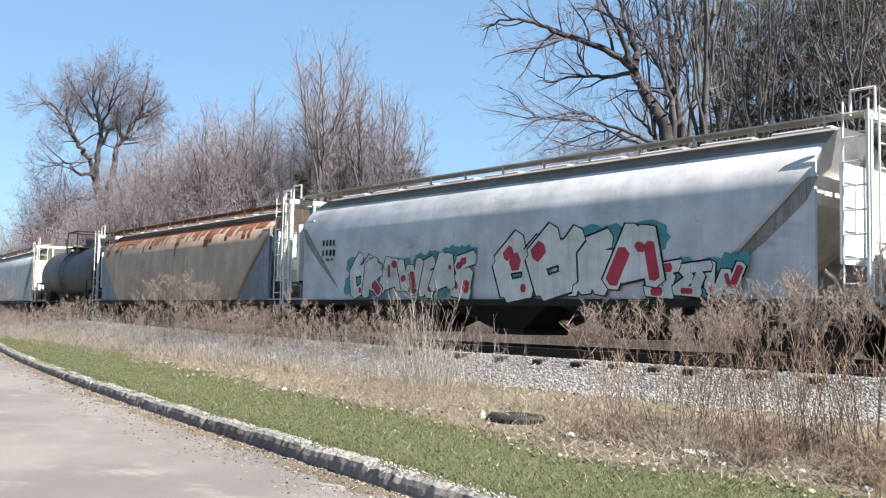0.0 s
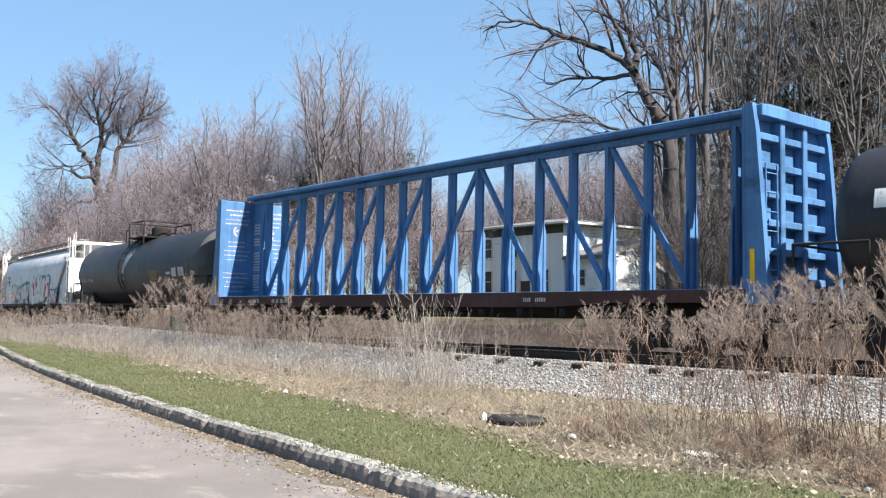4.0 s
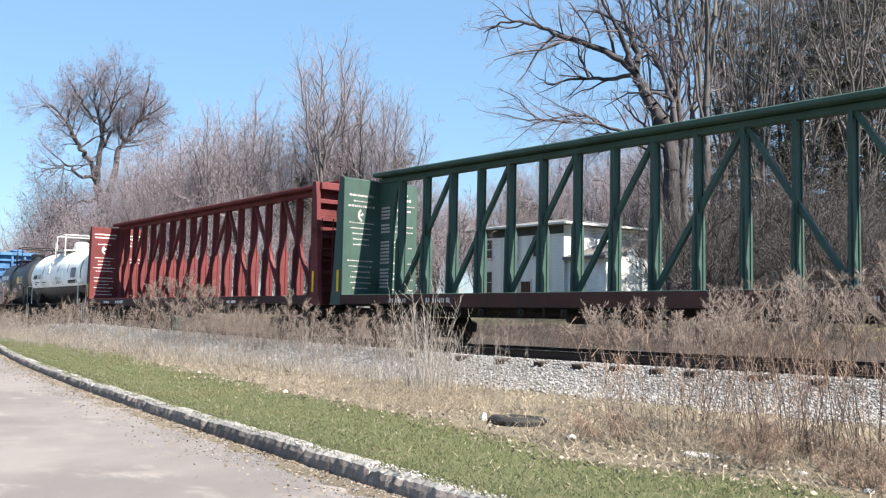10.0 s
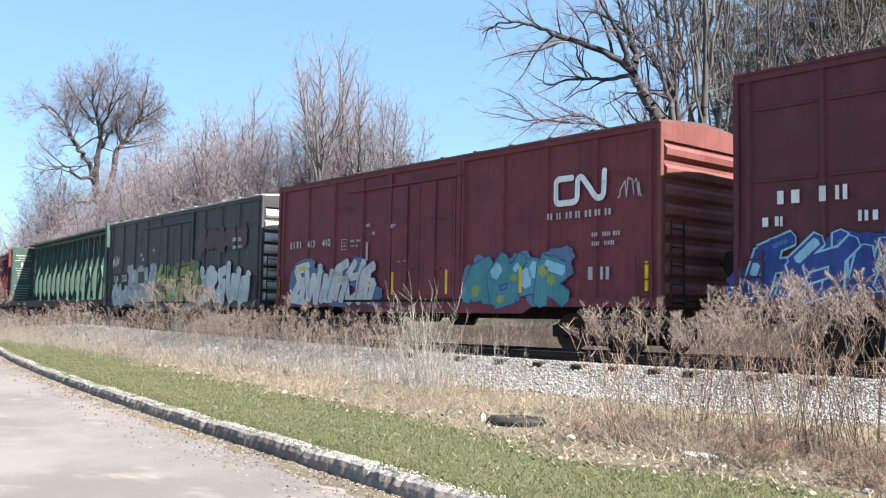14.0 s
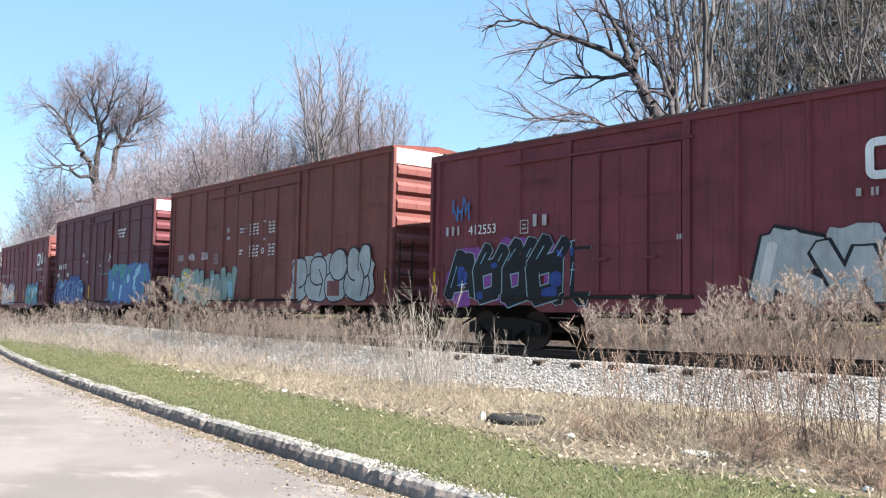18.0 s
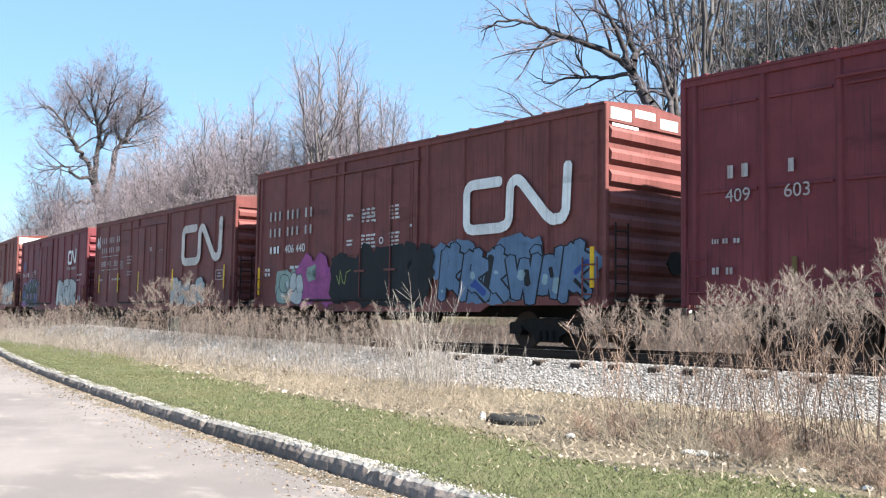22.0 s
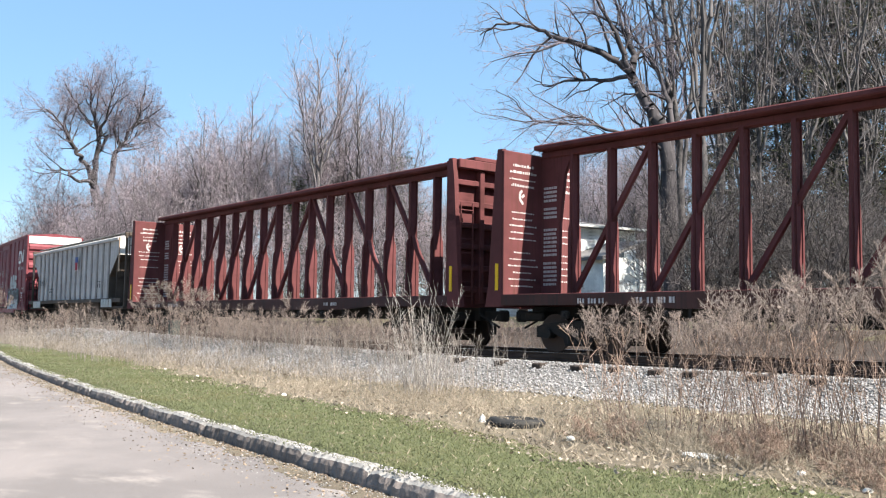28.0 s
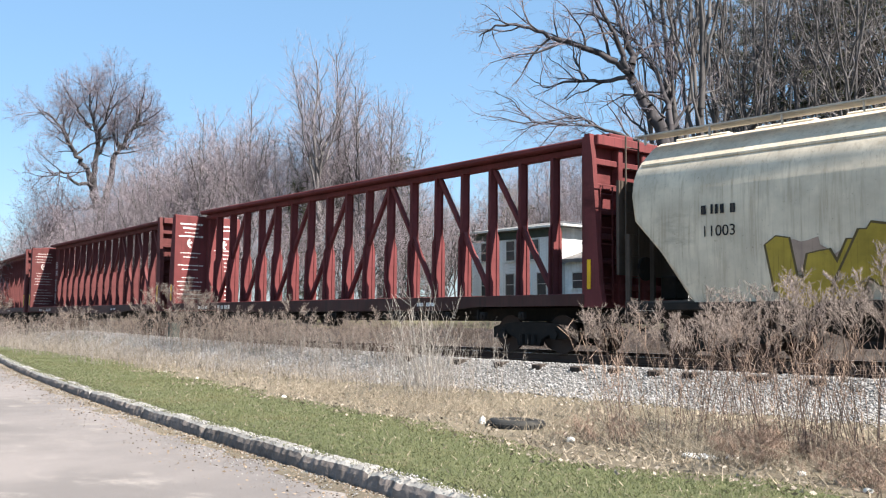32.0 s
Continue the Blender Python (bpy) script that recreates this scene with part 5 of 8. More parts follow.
wildstyle(c, 1.7, 5.0, 1.05, 2.25, 4, [STEAL, SLIME, SSKY], SDEEP, SSTEEL, 9, weight=0.44, thin=0.03, lean=0.2)
scribble(c, 6.55, 7.2, 3.3, 3.8, PALE, 4)
stripes(c, [-7.5, -1.4, 0.9, 3.6, 7.3])
# tall dark maroon box car
c = boxcar("tall dark maroon boxcar with blue graffiti lettering", 15.1, 5.47, DARK_MAROON, s=mid(140.8, 155.85), door=(-0.9, 1.9), white_cap=True, roof=DARK_MAROON, ledges=(3.35, 4.72))
bars([(-6.7, 2.9, 0.55, 0.28, 2), (-5.9, 2.9, 0.6, 0.28, 2), (-7.0, 2.5, 0.5, 0.2, 2), (-5.2, 2.5, 0.5, 0.2, 2), (-2.4, 3.4, 0.3, 0.2, 1), (-1.7, 3.1, 0.2, 0.1, 1), (3.0, 4.35, 1.2, 0.1, 3), (3.0, 4.2, 1.0, 0.1, 3), (3.2, 4.05, 0.8, 0.1, 2), (0.4, 2.85, 0.8, 0.08, 3), (0.3, 2.5, 0.25, 0.2, 1)], WHITE, c)
wildstyle(c, -7.3, -2.3, 1.12, 2.4, 6, [SDEEP, SBLUE, SSKY], SSKY, SDEEP, 12, thin=0.04, weight=0.28)
wildstyle(c, 1.0, 7.2, 1.12, 2.75, 6, [SBLUE, SSKY, STEAL], SDEEP, STEAL, 13, weight=0.5, thin=0.03)
scribble(c, -0.6, 0.5, 2.9, 3.4, PALE, 6)
scribble(c, 0.9, 2.2, 3.0, 3.5, WHITE, 7, 0.045)
stripes(c, [-1.2, 7.3])
# tall oxide brown box car
c = boxcar("tall oxide-brown boxcar with grey and mint graffiti", 15.15, 5.45, OXIDE, s=mid(157.8, 172.95), door=(-1.7, 2.3), roof=OXIDE, white_cap=True, end_colour=PINK_END)
letters("406", -5.75, 2.72, 0.28, WHITE, c)
letters("206", -4.6, 2.72, 0.28, WHITE, c)
bars([(-6.7, 2.72, 0.6, 0.26, 3), (-2.5, 3.6, 0.3, 0.2, 1), (-2.5, 3.35, 0.3, 0.12, 1), (-1.2, 3.65, 0.35, 0.2, 1), (-0.7, 3.7, 0.7, 0.09, 2), (-0.7, 3.55, 0.7, 0.07, 2), (-0.7, 3.15, 0.8, 0.07, 2), (0.2, 3.8, 0.6, 0.08, 2), (0.2, 3.2, 0.7, 0.08, 2), (-1.2, 3.1, 0.35, 0.2, 1), (-0.1, 2.6, 0.35, 0.2, 1), (-0.1, 2.25, 0.2, 0.2, 1)], PALE, c)
placard(c, -3.5, 2.55, 0.28, 0.3)
wildstyle(c, -7.3, -2.0, 1.0, 2.5, 6, [SDULLMINT, SSKY, SYEL, SDULLMINT], SGREY, None, 14, weight=0.36, thin=0.035)
door_data(c, -1.5, 3.75, WHITE)
graffiti(c, 2.1, 6.6, 1.15, 2.7, 4, [SSILVER, SSILVER], SB, SSILVER, 15, thin=0.05)
part('stencil_box', Geo().box(4.35, 5.0, -HALF - 0.030, -HALF - 0.022, 1.3, 1.75), BROWN_RED, c)
stripes(c, [-7.4, 7.35])
# maroon box car with dark and silver graffiti
c = boxcar("maroon boxcar with white band emblem and silver block graffiti", 15.1, 4.90, MAROON, s=mid(174.7, 189.8), door=(-2.7, 0.2), roof=ROOF_PATCHY)
letters("412553", -6.1, 2.78, 0.24, WHITE, c)
bars([(-6.95, 2.78, 0.65, 0.25, 3), (-3.9, 2.85, 0.6, 0.3, 2), (3.8, 2.9, 1.85, 0.16, 7), (5.9, 2.55, 1.0, 0.1, 3), (5.9, 2.3, 0.7, 0.1, 2), (-2.4, 3.1, 0.3, 0.12, 1), (-1.0, 3.0, 0.2, 0.2, 1), (-0.9, 2.35, 0.6, 0.15, 3), (0.1, 2.35, 0.4, 0.12, 1), (6.2, 1.3, 0.7, 0.25, 2)], PALE, c)
placard(c, -4.3, 2.72, 0.25, 0.3)
band_logo(c, 4.05, 3.25, 0.62, 0.15)
wildstyle(c, -6.8, -2.2, 1.0, 2.55, 5, [SB, SB, SDEEP], SICE, SPURPLE, 16, thin=0.03, weight=0.40, shine=SSKY)
wildstyle(c, 1.9, 5.6, 1.0, 2.3, 3, [SSILVER, SPALE, SSILVER], SB, SSILVER, 17, thin=0.07, weight=0.42)
scribble(c, -6.7, -6.0, 3.1, 3.8, SBLUE, 9, 0.05)
stripes(c, [-7.4, 7.25])
# maroon box car with large emblem
c = boxcar("brown-maroon boxcar with very large white band emblem", 15.25, 4.92, BROWN_RED, s=mid(191.3, 206.6), door=(-1.9, 1.1), roof=ROOF_PATCHY)
letter_bars([(-6.7, 3.92, 0.27, 0.27, (3, 3, 2)), (-6.7, 3.48, 0.27, 0.25, (3, 3, 2))], PALE, c)
letters("413", -5.85, 2.85, 0.26, PALE, c)
letters("283", -5.0, 2.85, 0.26, PALE, c)
bars([(-6.7, 3.3, 2.4, 0.04, 3), (-6.7, 2.85, 0.7, 0.26, 4), (-6.7, 2.68, 2.4, 0.04, 3), (-5.5, 1.6, 0.05, 1.0, 1), (-6.9, 2.2, 0.5, 0.1, 2), (-5.2, 2.2, 1.2, 0.1, 3), (-3.2, 3.16, 0.6, 0.07, 3), (-3.2, 3.02, 0.6, 0.07, 3), (-3.2, 2.88, 0.5, 0.07, 2), (-3.2, 2.5, 0.6, 0.06, 3), (-3.2, 2.38, 0.5, 0.06, 2), (-1.6, 3.4, 0.4, 0.07, 2), (-1.6, 3.2, 0.4, 0.06, 2), (-0.5, 3.3, 0.3, 0.2, 1), (0.5, 3.3, 0.4, 0.07, 2), (0.5, 3.15, 0.4, 0.07, 2), (-0.4, 1.9, 0.2, 0.25, 1)], PALE, c)
placard(c, -4.1, 2.7, 0.3, 0.32)
band_logo(c, 3.05, 2.72, 1.36, 0.30, wide=1.06, material=EMBLEM_WORN)
wildstyle(c, 2.0, 5.1, 1.0, 2.2, 4, [SSILVER, SICE, SDULLMINT], SB, None, 18, weight=0.40)
scribble(c, -7.4, -6.9, 3.7, 4.3, WHITE, 10, 0.05)
placard(c, 6.15, 1.98, 0.62, 0.34)
stripes(c, [-6.95, -4.35, -1.75, 2.05, 6.87], 1.65, 0.85)
# tall box car with pink graffiti
c = boxcar("tall maroon boxcar with white emblem and pink and blue graffiti", 15.25, 5.45, BROWN_RED, s=mid(208.25, 223.5), door=(-2.4, 0.9), roof=BROWN_RED, white_marks=True, end_colour=PINK_END)
letters("406 440", -5.75, 2.72, 0.27, WHITE, c)
letter_bars([(-6.75, 3.8, 0.29, 0.3, (3, 3, 2)), (-6.75, 3.27, 0.29, 0.28, (3, 3, 2))], PALE, c)
bars([(-6.7, 2.72, 0.7, 0.25, 3), (-2.2, 3.5, 0.4, 0.25, 1), (-1.5, 3.55, 0.8, 0.09, 2), (-1.5, 3.4, 0.8, 0.07, 2), (0.1, 3.7, 0.6, 0.08, 2), (-2.2, 3.0, 0.4, 0.25, 1), (-1.5, 3.0, 0.8, 0.08, 2), (0.1, 3.15, 0.9, 0.08, 3), (-7.0, 2.15, 0.4, 0.1, 2), (-7.0, 2.0, 0.4, 0.1, 2), (-5.4, 2.2, 0.9, 0.1, 3)], WHITE, c)
band_logo(c, 3.12, 2.9, 1.22, 0.26, wide=1.18)
graffiti(c, -6.1, -4.6, 1.1, 2.1, 2, [SDULLMINT, SW], SGREY, SDULLMINT, 19)
wildstyle(c, -5.0, -2.4, 1.15, 2.6, 2, [SPINK, SPINK, SDULLMINT], SPURPLE, SPINK, 29, weight=0.55, thin=0.02)
wildstyle(c, -2.7, 1.5, 1.1, 2.55, 4, [SB, SB], SB, SB, 20, y=-HALF - 0.02, weight=0.6, thin=0.03)
scribble(c, -2.7, -1.9, 1.3, 2.4, SLIME, 61, 0.03, y=-HALF - 0.02, n=7)
door_data(c, -2.2, 3.75, WHITE)
wildstyle(c, 2.1, 7.2, 1.05, 2.6, 6, [SSTEEL, SICE, SB, SDEEP], SB, SSTEEL, 21, thin=0.05, weight=0.38)
stripes(c, [-7.4, 7.3], 1.4, 0.9, 0.12)
# tall box car
c = boxcar("tall maroon boxcar with small white emblem, white and black graffiti", 15.3, 5.55, MAROON, s=mid(225.5, 240.85), door=(-2.3, 1.0), white_cap=True, roof=MAROON, ribs=7, ledges=(3.2, 4.9))
letters("409", -6.7, 3.0, 0.26, PALE, c)
letters("603", -5.5, 3.0, 0.26, PALE, c)
bars([(-6.65, 3.45, 0.6, 0.28, 2), (-5.4, 3.45, 0.3, 0.28, 1), (4.85, 3.5, 0.8, 0.2, 3), (5.95, 3.5, 0.8, 0.2, 4), (-1.8, 3.3, 0.6, 0.1, 2), (-1.8, 3.15, 0.5, 0.08, 2), (-1.8, 3.02, 0.6, 0.08, 2), (-0.6, 3.1, 1.1, 0.06, 4), (-7.0, 2.2, 0.7, 0.1, 3), (-7.0, 1.6, 0.6, 0.15, 2), (6.2, 2.3, 0.9, 0.08, 3), (6.0, 2.0, 0.9, 0.08, 3)], PALE, c)
band_logo(c, 4.97, 3.98, 0.68, 0.17)
placard(c, 6.0, 1.6, 0.8, 0.5)
door_data(c, -2.2, 3.6, PALE)
graffiti(c, 1.9, 4.5, 2.4, 3.3, 3, [SSILVER], SSILVER, None, 22, thin=0.01, style='blocks')
graffiti(c, 1.2, 5.0, 1.1, 1.65, 5, [SSILVER, SICE], MAROON, None, 26, thin=0.04, style='blocks')
wildstyle(c, 1.15, 5.2, 1.25, 2.5, 5, [SB, SB, SDEEP], SICE, None, 25, thin=0.045, weight=0.42, lean=0.2)
stripes(c, [-5.3, -2.6, -1.0, 0.4], 1.4, 0.5, 0.1, AMBER)
# ribbed grey hopper
c = hopper("weathered grey ribbed covered hopper with a small flag shield", mid(242.1, 259.7), 17.9, RIB_GREY, HOPPER_LIGHT, 4.60, ribbed=True, bays=3, sheet=1.95, frame_mat=BAY_GRIME_SHADE)
letters("174098", -6.5, 2.35, 0.33, INK, c, y=-1.62)
shield = Geo().box(1.17, 1.62, -1.64, -1.62, 3.4, 3.68)
part("shield_top", shield, SDEEP, c, "dark blue upper half of a painted shield")
part("shield_field", Geo().box(1.17, 1.62, -1.626, -1.616, 3.0, 3.4), WHITE, c, "white lower half of a painted shield")
g = Geo()
for k in range(5):
    g.box(1.18 + 0.09 * k, 1.225 + 0.09 * k, -1.64, -1.62, 3.02, 3.4)
tagged(part("shield_stripe", g, SRED, c, "red stripes of a painted shield"), kind="stuff")
bars([(-3.9, 2.1, 0.9, 0.08, 3), (-3.9, 1.95, 0.7, 0.08, 2), (5.2, 2.3, 0.6, 0.08, 2), (5.2, 2.05, 0.6, 0.2, 2)], INK, c, y=-1.62)
# three red centre-beams
centrebeam("dull red empty centrebeam flatcar", mid(260.8, 282.5), BEAM_DARKRED, text=PALE)
centrebeam("dull red empty centrebeam flatcar with faded warning text", mid(284.65, 306.5), BEAM_DARKRED, text=PALE)
centrebeam("red empty centrebeam flatcar with white warning text", mid(308.35, 330.2), BEAM_RED, text=WHITE, gusset=False)
# off-white hopper at the tail
c = hopper("off-white smooth covered hopper with yellow graffiti", mid(331.2, 351.0), 19.6, HOPPER_CREAM, BAY_GRIME_SHADE, 4.80, frame_mat=BAY_GRIME_SHADE, sheet=0.35, open_end=True, rust_roof=HOPPER_CREAM)
bars([(-7.75, 2.85, 0.85, 0.2, 4)], INK, c, y=-1.612)
letters("11003", -7.75, 2.42, 0.22, INK, c, y=-1.605)
wildstyle(c, -6.2, 1.5, 1.15, 2.45, 6, [SOCHRE, SPINKISH, SOCHRE], SUMBER, SPINKISH, 27, y=-1.605, thin=0.045, weight=0.42)

# ---- ground, track and road ----
def smooth(a, b, x):
    t = min(1.0, max(0.0, (x - a) / (b - a)))
    return t * t * (3 - 2 * t)


def kerb_y(x):
    """Plan of the kerb's road edge."""
    if x < -60:
        return kerb_y(-60) + (x + 60) * -0.347
    return 4.66 - 0.135 * x + 0.00177 * x * x if x < 20 else kerb_y(19.99) - 0.064 * (x - 20)


def lie(x, y):
    """Height of the ground."""
    u = from_track(x, y)
    n1 = noise.noise((x * 0.35, y * 0.35, 0.0)) * 0.05 + noise.noise((x * 1.3, y * 1.3, 4.0)) * 0.025
    if u >= 0:
        z = -0.24 - 0.31 * smooth(3.0, 5.0, u)
        crest = (0.15 + 0.32 * smooth(-10, -45, x)) * math.exp(-((u - 2.9) / 0.55) ** 2)
        z += crest
        k = y - kerb_y(x)
        flat = smooth(0.1, 1.2, k)
        z = z + (-0.47 - z) * (1 - smooth(0.3, 4.0, k)) if k < 4.0 else z
        if k < 0.3:
            return -0.80
        return z + n1 * flat * smooth(2.6, 4.0, u)
    d = -u
    z = -0.22 - 0.25 * smooth(1.6, 3.0, d) + 0.9 * smooth(6.0, 26.0, d)
    return z + n1 * smooth(1.7, 2.6, d)


def ground_mat():
    m, n, l = nodes_of("verge_soil")
    bs = n["Principled BSDF"]
    co = n.new("ShaderNodeTexCoord").outputs["Object"]
    a, b, c = noise_of(n, l, co, 0.5, 5), noise_of(n, l, co, 7, 5), noise_of(n, l, co, 60, 3)
    col = mix_rgb(n, l, ramp(n, l, a, 0.35, 0.65), (0.085, 0.066, 0.043), (0.130, 0.105, 0.068))
    col = mix_rgb(n, l, ramp(n, l, b, 0.45, 0.75), col, (0.064, 0.048, 0.029))
    col = mix_rgb(n, l, ramp(n, l, c, 0.5, 0.7), col, (0.192, 0.160, 0.107))
    l.new(col, bs.inputs["Base Color"])
    bs.inputs["Roughness"].default_value = 0.95
    bp = n.new("ShaderNodeBump")
    bp.inputs["Strength"].default_value, bp.inputs["Distance"].default_value = 0.8, 0.05
    l.new(b, bp.inputs["Height"])
    l.new(bp.outputs["Normal"], bs.inputs["Normal"])
    return m


def grass_mat(name, lo, hi, bare):
    m, n, l = nodes_of(name)
    bs = n["Principled BSDF"]
    co = n.new("ShaderNodeTexCoord").outputs["Object"]
    a, b, c = noise_of(n, l, co, 0.8, 5), noise_of(n, l, co, 5, 5), noise_of(n, l, co, 45, 3)
    col = mix_rgb(n, l, ramp(n, l, c, 0.3, 0.7), lo, hi)
    col = mix_rgb(n, l, ramp(n, l, b, 0.52, 0.72), col, bare)
    col = mix_rgb(n, l, ramp(n, l, a, 0.55, 0.75), col, tuple(0.5 * (p + q) for p, q in zip(hi, bare)))
    l.new(col, bs.inputs["Base Color"])
    bs.inputs["Roughness"].default_value = 0.95
    bs.inputs["Specular IOR Level"].default_value = 0.15
    bp = n.new("ShaderNodeBump")
    bp.inputs["Strength"].default_value, bp.inputs["Distance"].default_value = 0.9, 0.03
    l.new(c, bp.inputs["Height"])
    l.new(bp.outputs["Normal"], bs.inputs["Normal"])
    return m


SOIL = ground_mat()
TURF = grass_mat("short_turf", (0.076, 0.086, 0.039), (0.112, 0.119, 0.060), (0.163, 0.138, 0.086))
LAWN = grass_mat("far_lawn", (0.095, 0.090, 0.047), (0.146, 0.129, 0.077), (0.172, 0.146, 0.095))
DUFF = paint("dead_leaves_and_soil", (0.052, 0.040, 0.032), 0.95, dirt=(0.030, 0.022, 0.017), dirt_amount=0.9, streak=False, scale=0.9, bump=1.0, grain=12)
GRAVEL = paint("ballast_fines", (0.160, 0.152, 0.144), 0.95, dirt=(0.080, 0.075, 0.070), dirt_amount=0.6, streak=False, scale=3, bump=1.0, grain=30)
# Oily ballast, darkened further to carry the train's shade in its colour.
DARKGRAVEL = paint("oily_shaded_ballast", (0.045, 0.036, 0.031), 0.95, dirt=(0.075, 0.062, 0.052), dirt_amount=0.5, streak=False, scale=3, bump=1.0, grain=30)


def dry_edge(x, y):
    """Where turf gives way to dead grass, measured from the kerb."""
    k = y - kerb_y(x)
    return k - (2.45 + 0.045 * max(0.0, -x - 10) + 0.55 * noise.noise((x * 0.4, y * 0.4, 9.0)) + 0.25 * noise.noise((x * 1.7, y * 1.7, 2.0)))


xs = [-2600, -900, -400, -220, -150] + [-110 + 1.0 * k for k in range(35)] + [-75 + 0.30 * k for k in range(267)] + [5.1 + 1.2 * k for k in range(18)] + [40, 70, 120, 220, 400, 900, 2600]
ys = [-2600, -900, -300, -120, -60, -25, -12, -4, 0, 2.5] + [4.0 + 0.22 * k for k in range(116)] + [30, 33, 37, 42, 48, 56, 68, 85, 120, 200, 400, 900, 2600]
g = Geo()
g.v = [(x, y, lie(x, y)) for y in ys for x in xs]
nx = len(xs)
for j in range(len(ys) - 1):
    for i in range(nx - 1):
        x, y = (xs[i] + xs[i + 1]) / 2, (ys[j] + ys[j + 1]) / 2
        u = from_track(x, y)
        g.f.append((j * nx + i, j * nx + i + 1, (j + 1) * nx + i + 1, (j + 1) * nx + i))
        wob = 0.3 * noise.noise((x * 0.9, y * 0.9, 3.0)) + 0.2 * noise.noise((x * 2.6, y * 2.6, 7.0))
        # dark band reaches past the far sleepers, as shade of the train
        if -2.7 + wob < u < 1.45 + 0.4 * wob:
            mi = 3
        elif -3.0 + wob < u < 4.7 + wob * 1.6:
            mi = 2
        elif u > 0:
            mi = 1 if dry_edge(x, y) < 0 else 0
        else:
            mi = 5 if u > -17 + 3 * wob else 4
        g.m.append(mi)
me = g.mesh("ground", [SOIL, TURF, GRAVEL, DARKGRAVEL, LAWN, DUFF])
me.shade_smooth()
tagged(new("ground", me), "grass verge and dry ground along a railway", "ground", kind="structure")

# road surface
m, n, l = nodes_of("worn_asphalt")
bs = n["Principled BSDF"]
co = n.new("ShaderNodeTexCoord").outputs["Object"]
a, b, c2 = noise_of(n, l, co, 0.45, 5), noise_of(n, l, co, 0.9, 8, (1.0, 1.6, 1.0), 0.7), noise_of(n, l, co, 90, 3)
col = mix_rgb(n, l, ramp(n, l, a, 0.35, 0.7), (0.136, 0.119, 0.110), (0.198, 0.171, 0.158))
col = mix_rgb(n, l, ramp(n, l, b, 0.52, 0.72), col, (0.249, 0.217, 0.194))
col = mix_rgb(n, l, ramp(n, l, c2, 0.55, 0.75), col, (0.093, 0.082, 0.074))
l.new(col, bs.inputs["Base Color"])
bs.inputs["Roughness"].default_value = 0.9
bp = n.new("ShaderNodeBump")
bp.inputs["Strength"].default_value, bp.inputs["Distance"].default_value = 0.5, 0.01
l.new(c2, bp.inputs["Height"])
l.new(bp.outputs["Normal"], bs.inputs["Normal"])
ASPHALT = m
g, rx = Geo(), [-160, -110, -80] + [-60 + 1.0 * k for k in range(81)] + [30, 60, 120]
for k, x in enumerate(rx):
    g.v += [(x, -14.0, -0.66), (x, kerb_y(x) - 3.0, -0.60), (x, kerb_y(x) + 0.05, -0.645)]
    if k:
        q = 3 * k
        g.f += [(q - 3, q, q + 1, q - 2), (q - 2, q + 1, q + 2, q - 1)]
        g.m += [0, 0]
tagged(new("road", g.mesh("road", ASPHALT)), "worn pale grey asphalt road with leaf litter", "road", kind="structure")

# kerb of concrete lengths
CONCRETE = paint("kerb_concrete", (0.284, 0.267, 0.245), 0.9, dirt=(0.077, 0.067, 0.053), dirt_amount=0.9, streak=False, scale=3.0, bump=1.0, grain=30, random=0.2)
# Road face: grime, with the shade of the unlit side put into its colour.
KERB_SHADE = paint("grimy_shaded_kerb_face", (0.20, 0.168, 0.150), 0.95, dirt=(0.065, 0.055, 0.05), dirt_amount=0.9, streak=False, scale=2.2, bump=1.0, grain=25, random=0.3)
kerb = thing("kerb", "weathered concrete kerb along the road edge", "kerb", kind="structure")
x = -74.0
rnd = random.Random(2)
while x < 14:
    ln = rnd.choice((1.5, 2.1, 2.4, 2.8)) + rnd.uniform(-0.2, 0.2)
    near = -30 < x < 4
    cuts, tip, sag = (72 if near else 20), rnd.gauss(0, 0.012), rnd.uniform(-0.02, 0.012)
    g, rings = Geo(), []
    for k in range(cuts + 1):
        f = k / cuts
        xx = x + 0.010 + (ln - 0.020) * f
        y = kerb_y(xx) + tip * (f - 0.5)
        chip = max(0.0, noise.noise((xx * 2.3, 5, 0))) * 0.05 + max(0.0, noise.noise((xx * 6.1, 9, 0)) - 0.1) * 0.07
        ends = 0.03 * max(0.0, 1 - f * ln / 0.06) + 0.03 * max(0.0, 1 - (1 - f) * ln / 0.06)
        dz = sag + 0.025 * noise.noise((xx * 0.9, 0, 0)) + 0.014 * noise.noise((xx * 11, 8, 0)) - 0.5 * chip - ends
        dy = 0.03 * noise.noise((xx * 2.0, 7, 0)) + 0.022 * noise.noise((xx * 8.0, 1, 0))
        bulge = 0.030 * noise.noise((xx * 4.0, 2, 3)) + 0.018 * noise.noise((xx * 13.0, 2, 6))
        rings.append([(xx, y + dy - 0.01, -0.85), (xx, y + dy * 0.7 + bulge * 0.6, -0.60), (xx, y + 0.012 + dy + bulge, -0.535 + dz), (xx, y + 0.03 + dy + chip * 0.9, -0.485 + dz), (xx, y + 0.075 + dy * 0.5 + chip, -0.455 + dz + 0.012 * noise.noise((xx * 15, 2, 9))), (xx, y + 0.20, -0.455 + dz), (xx, y + 0.22, -0.85)])
    g.loft(rings)
    # the three road-side strips take the darkened face colour, the rest plain concrete
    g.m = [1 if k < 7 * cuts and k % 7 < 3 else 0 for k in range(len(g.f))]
    part("kerb_stone", g, [CONCRETE, KERB_SHADE], kerb)
    x += ln

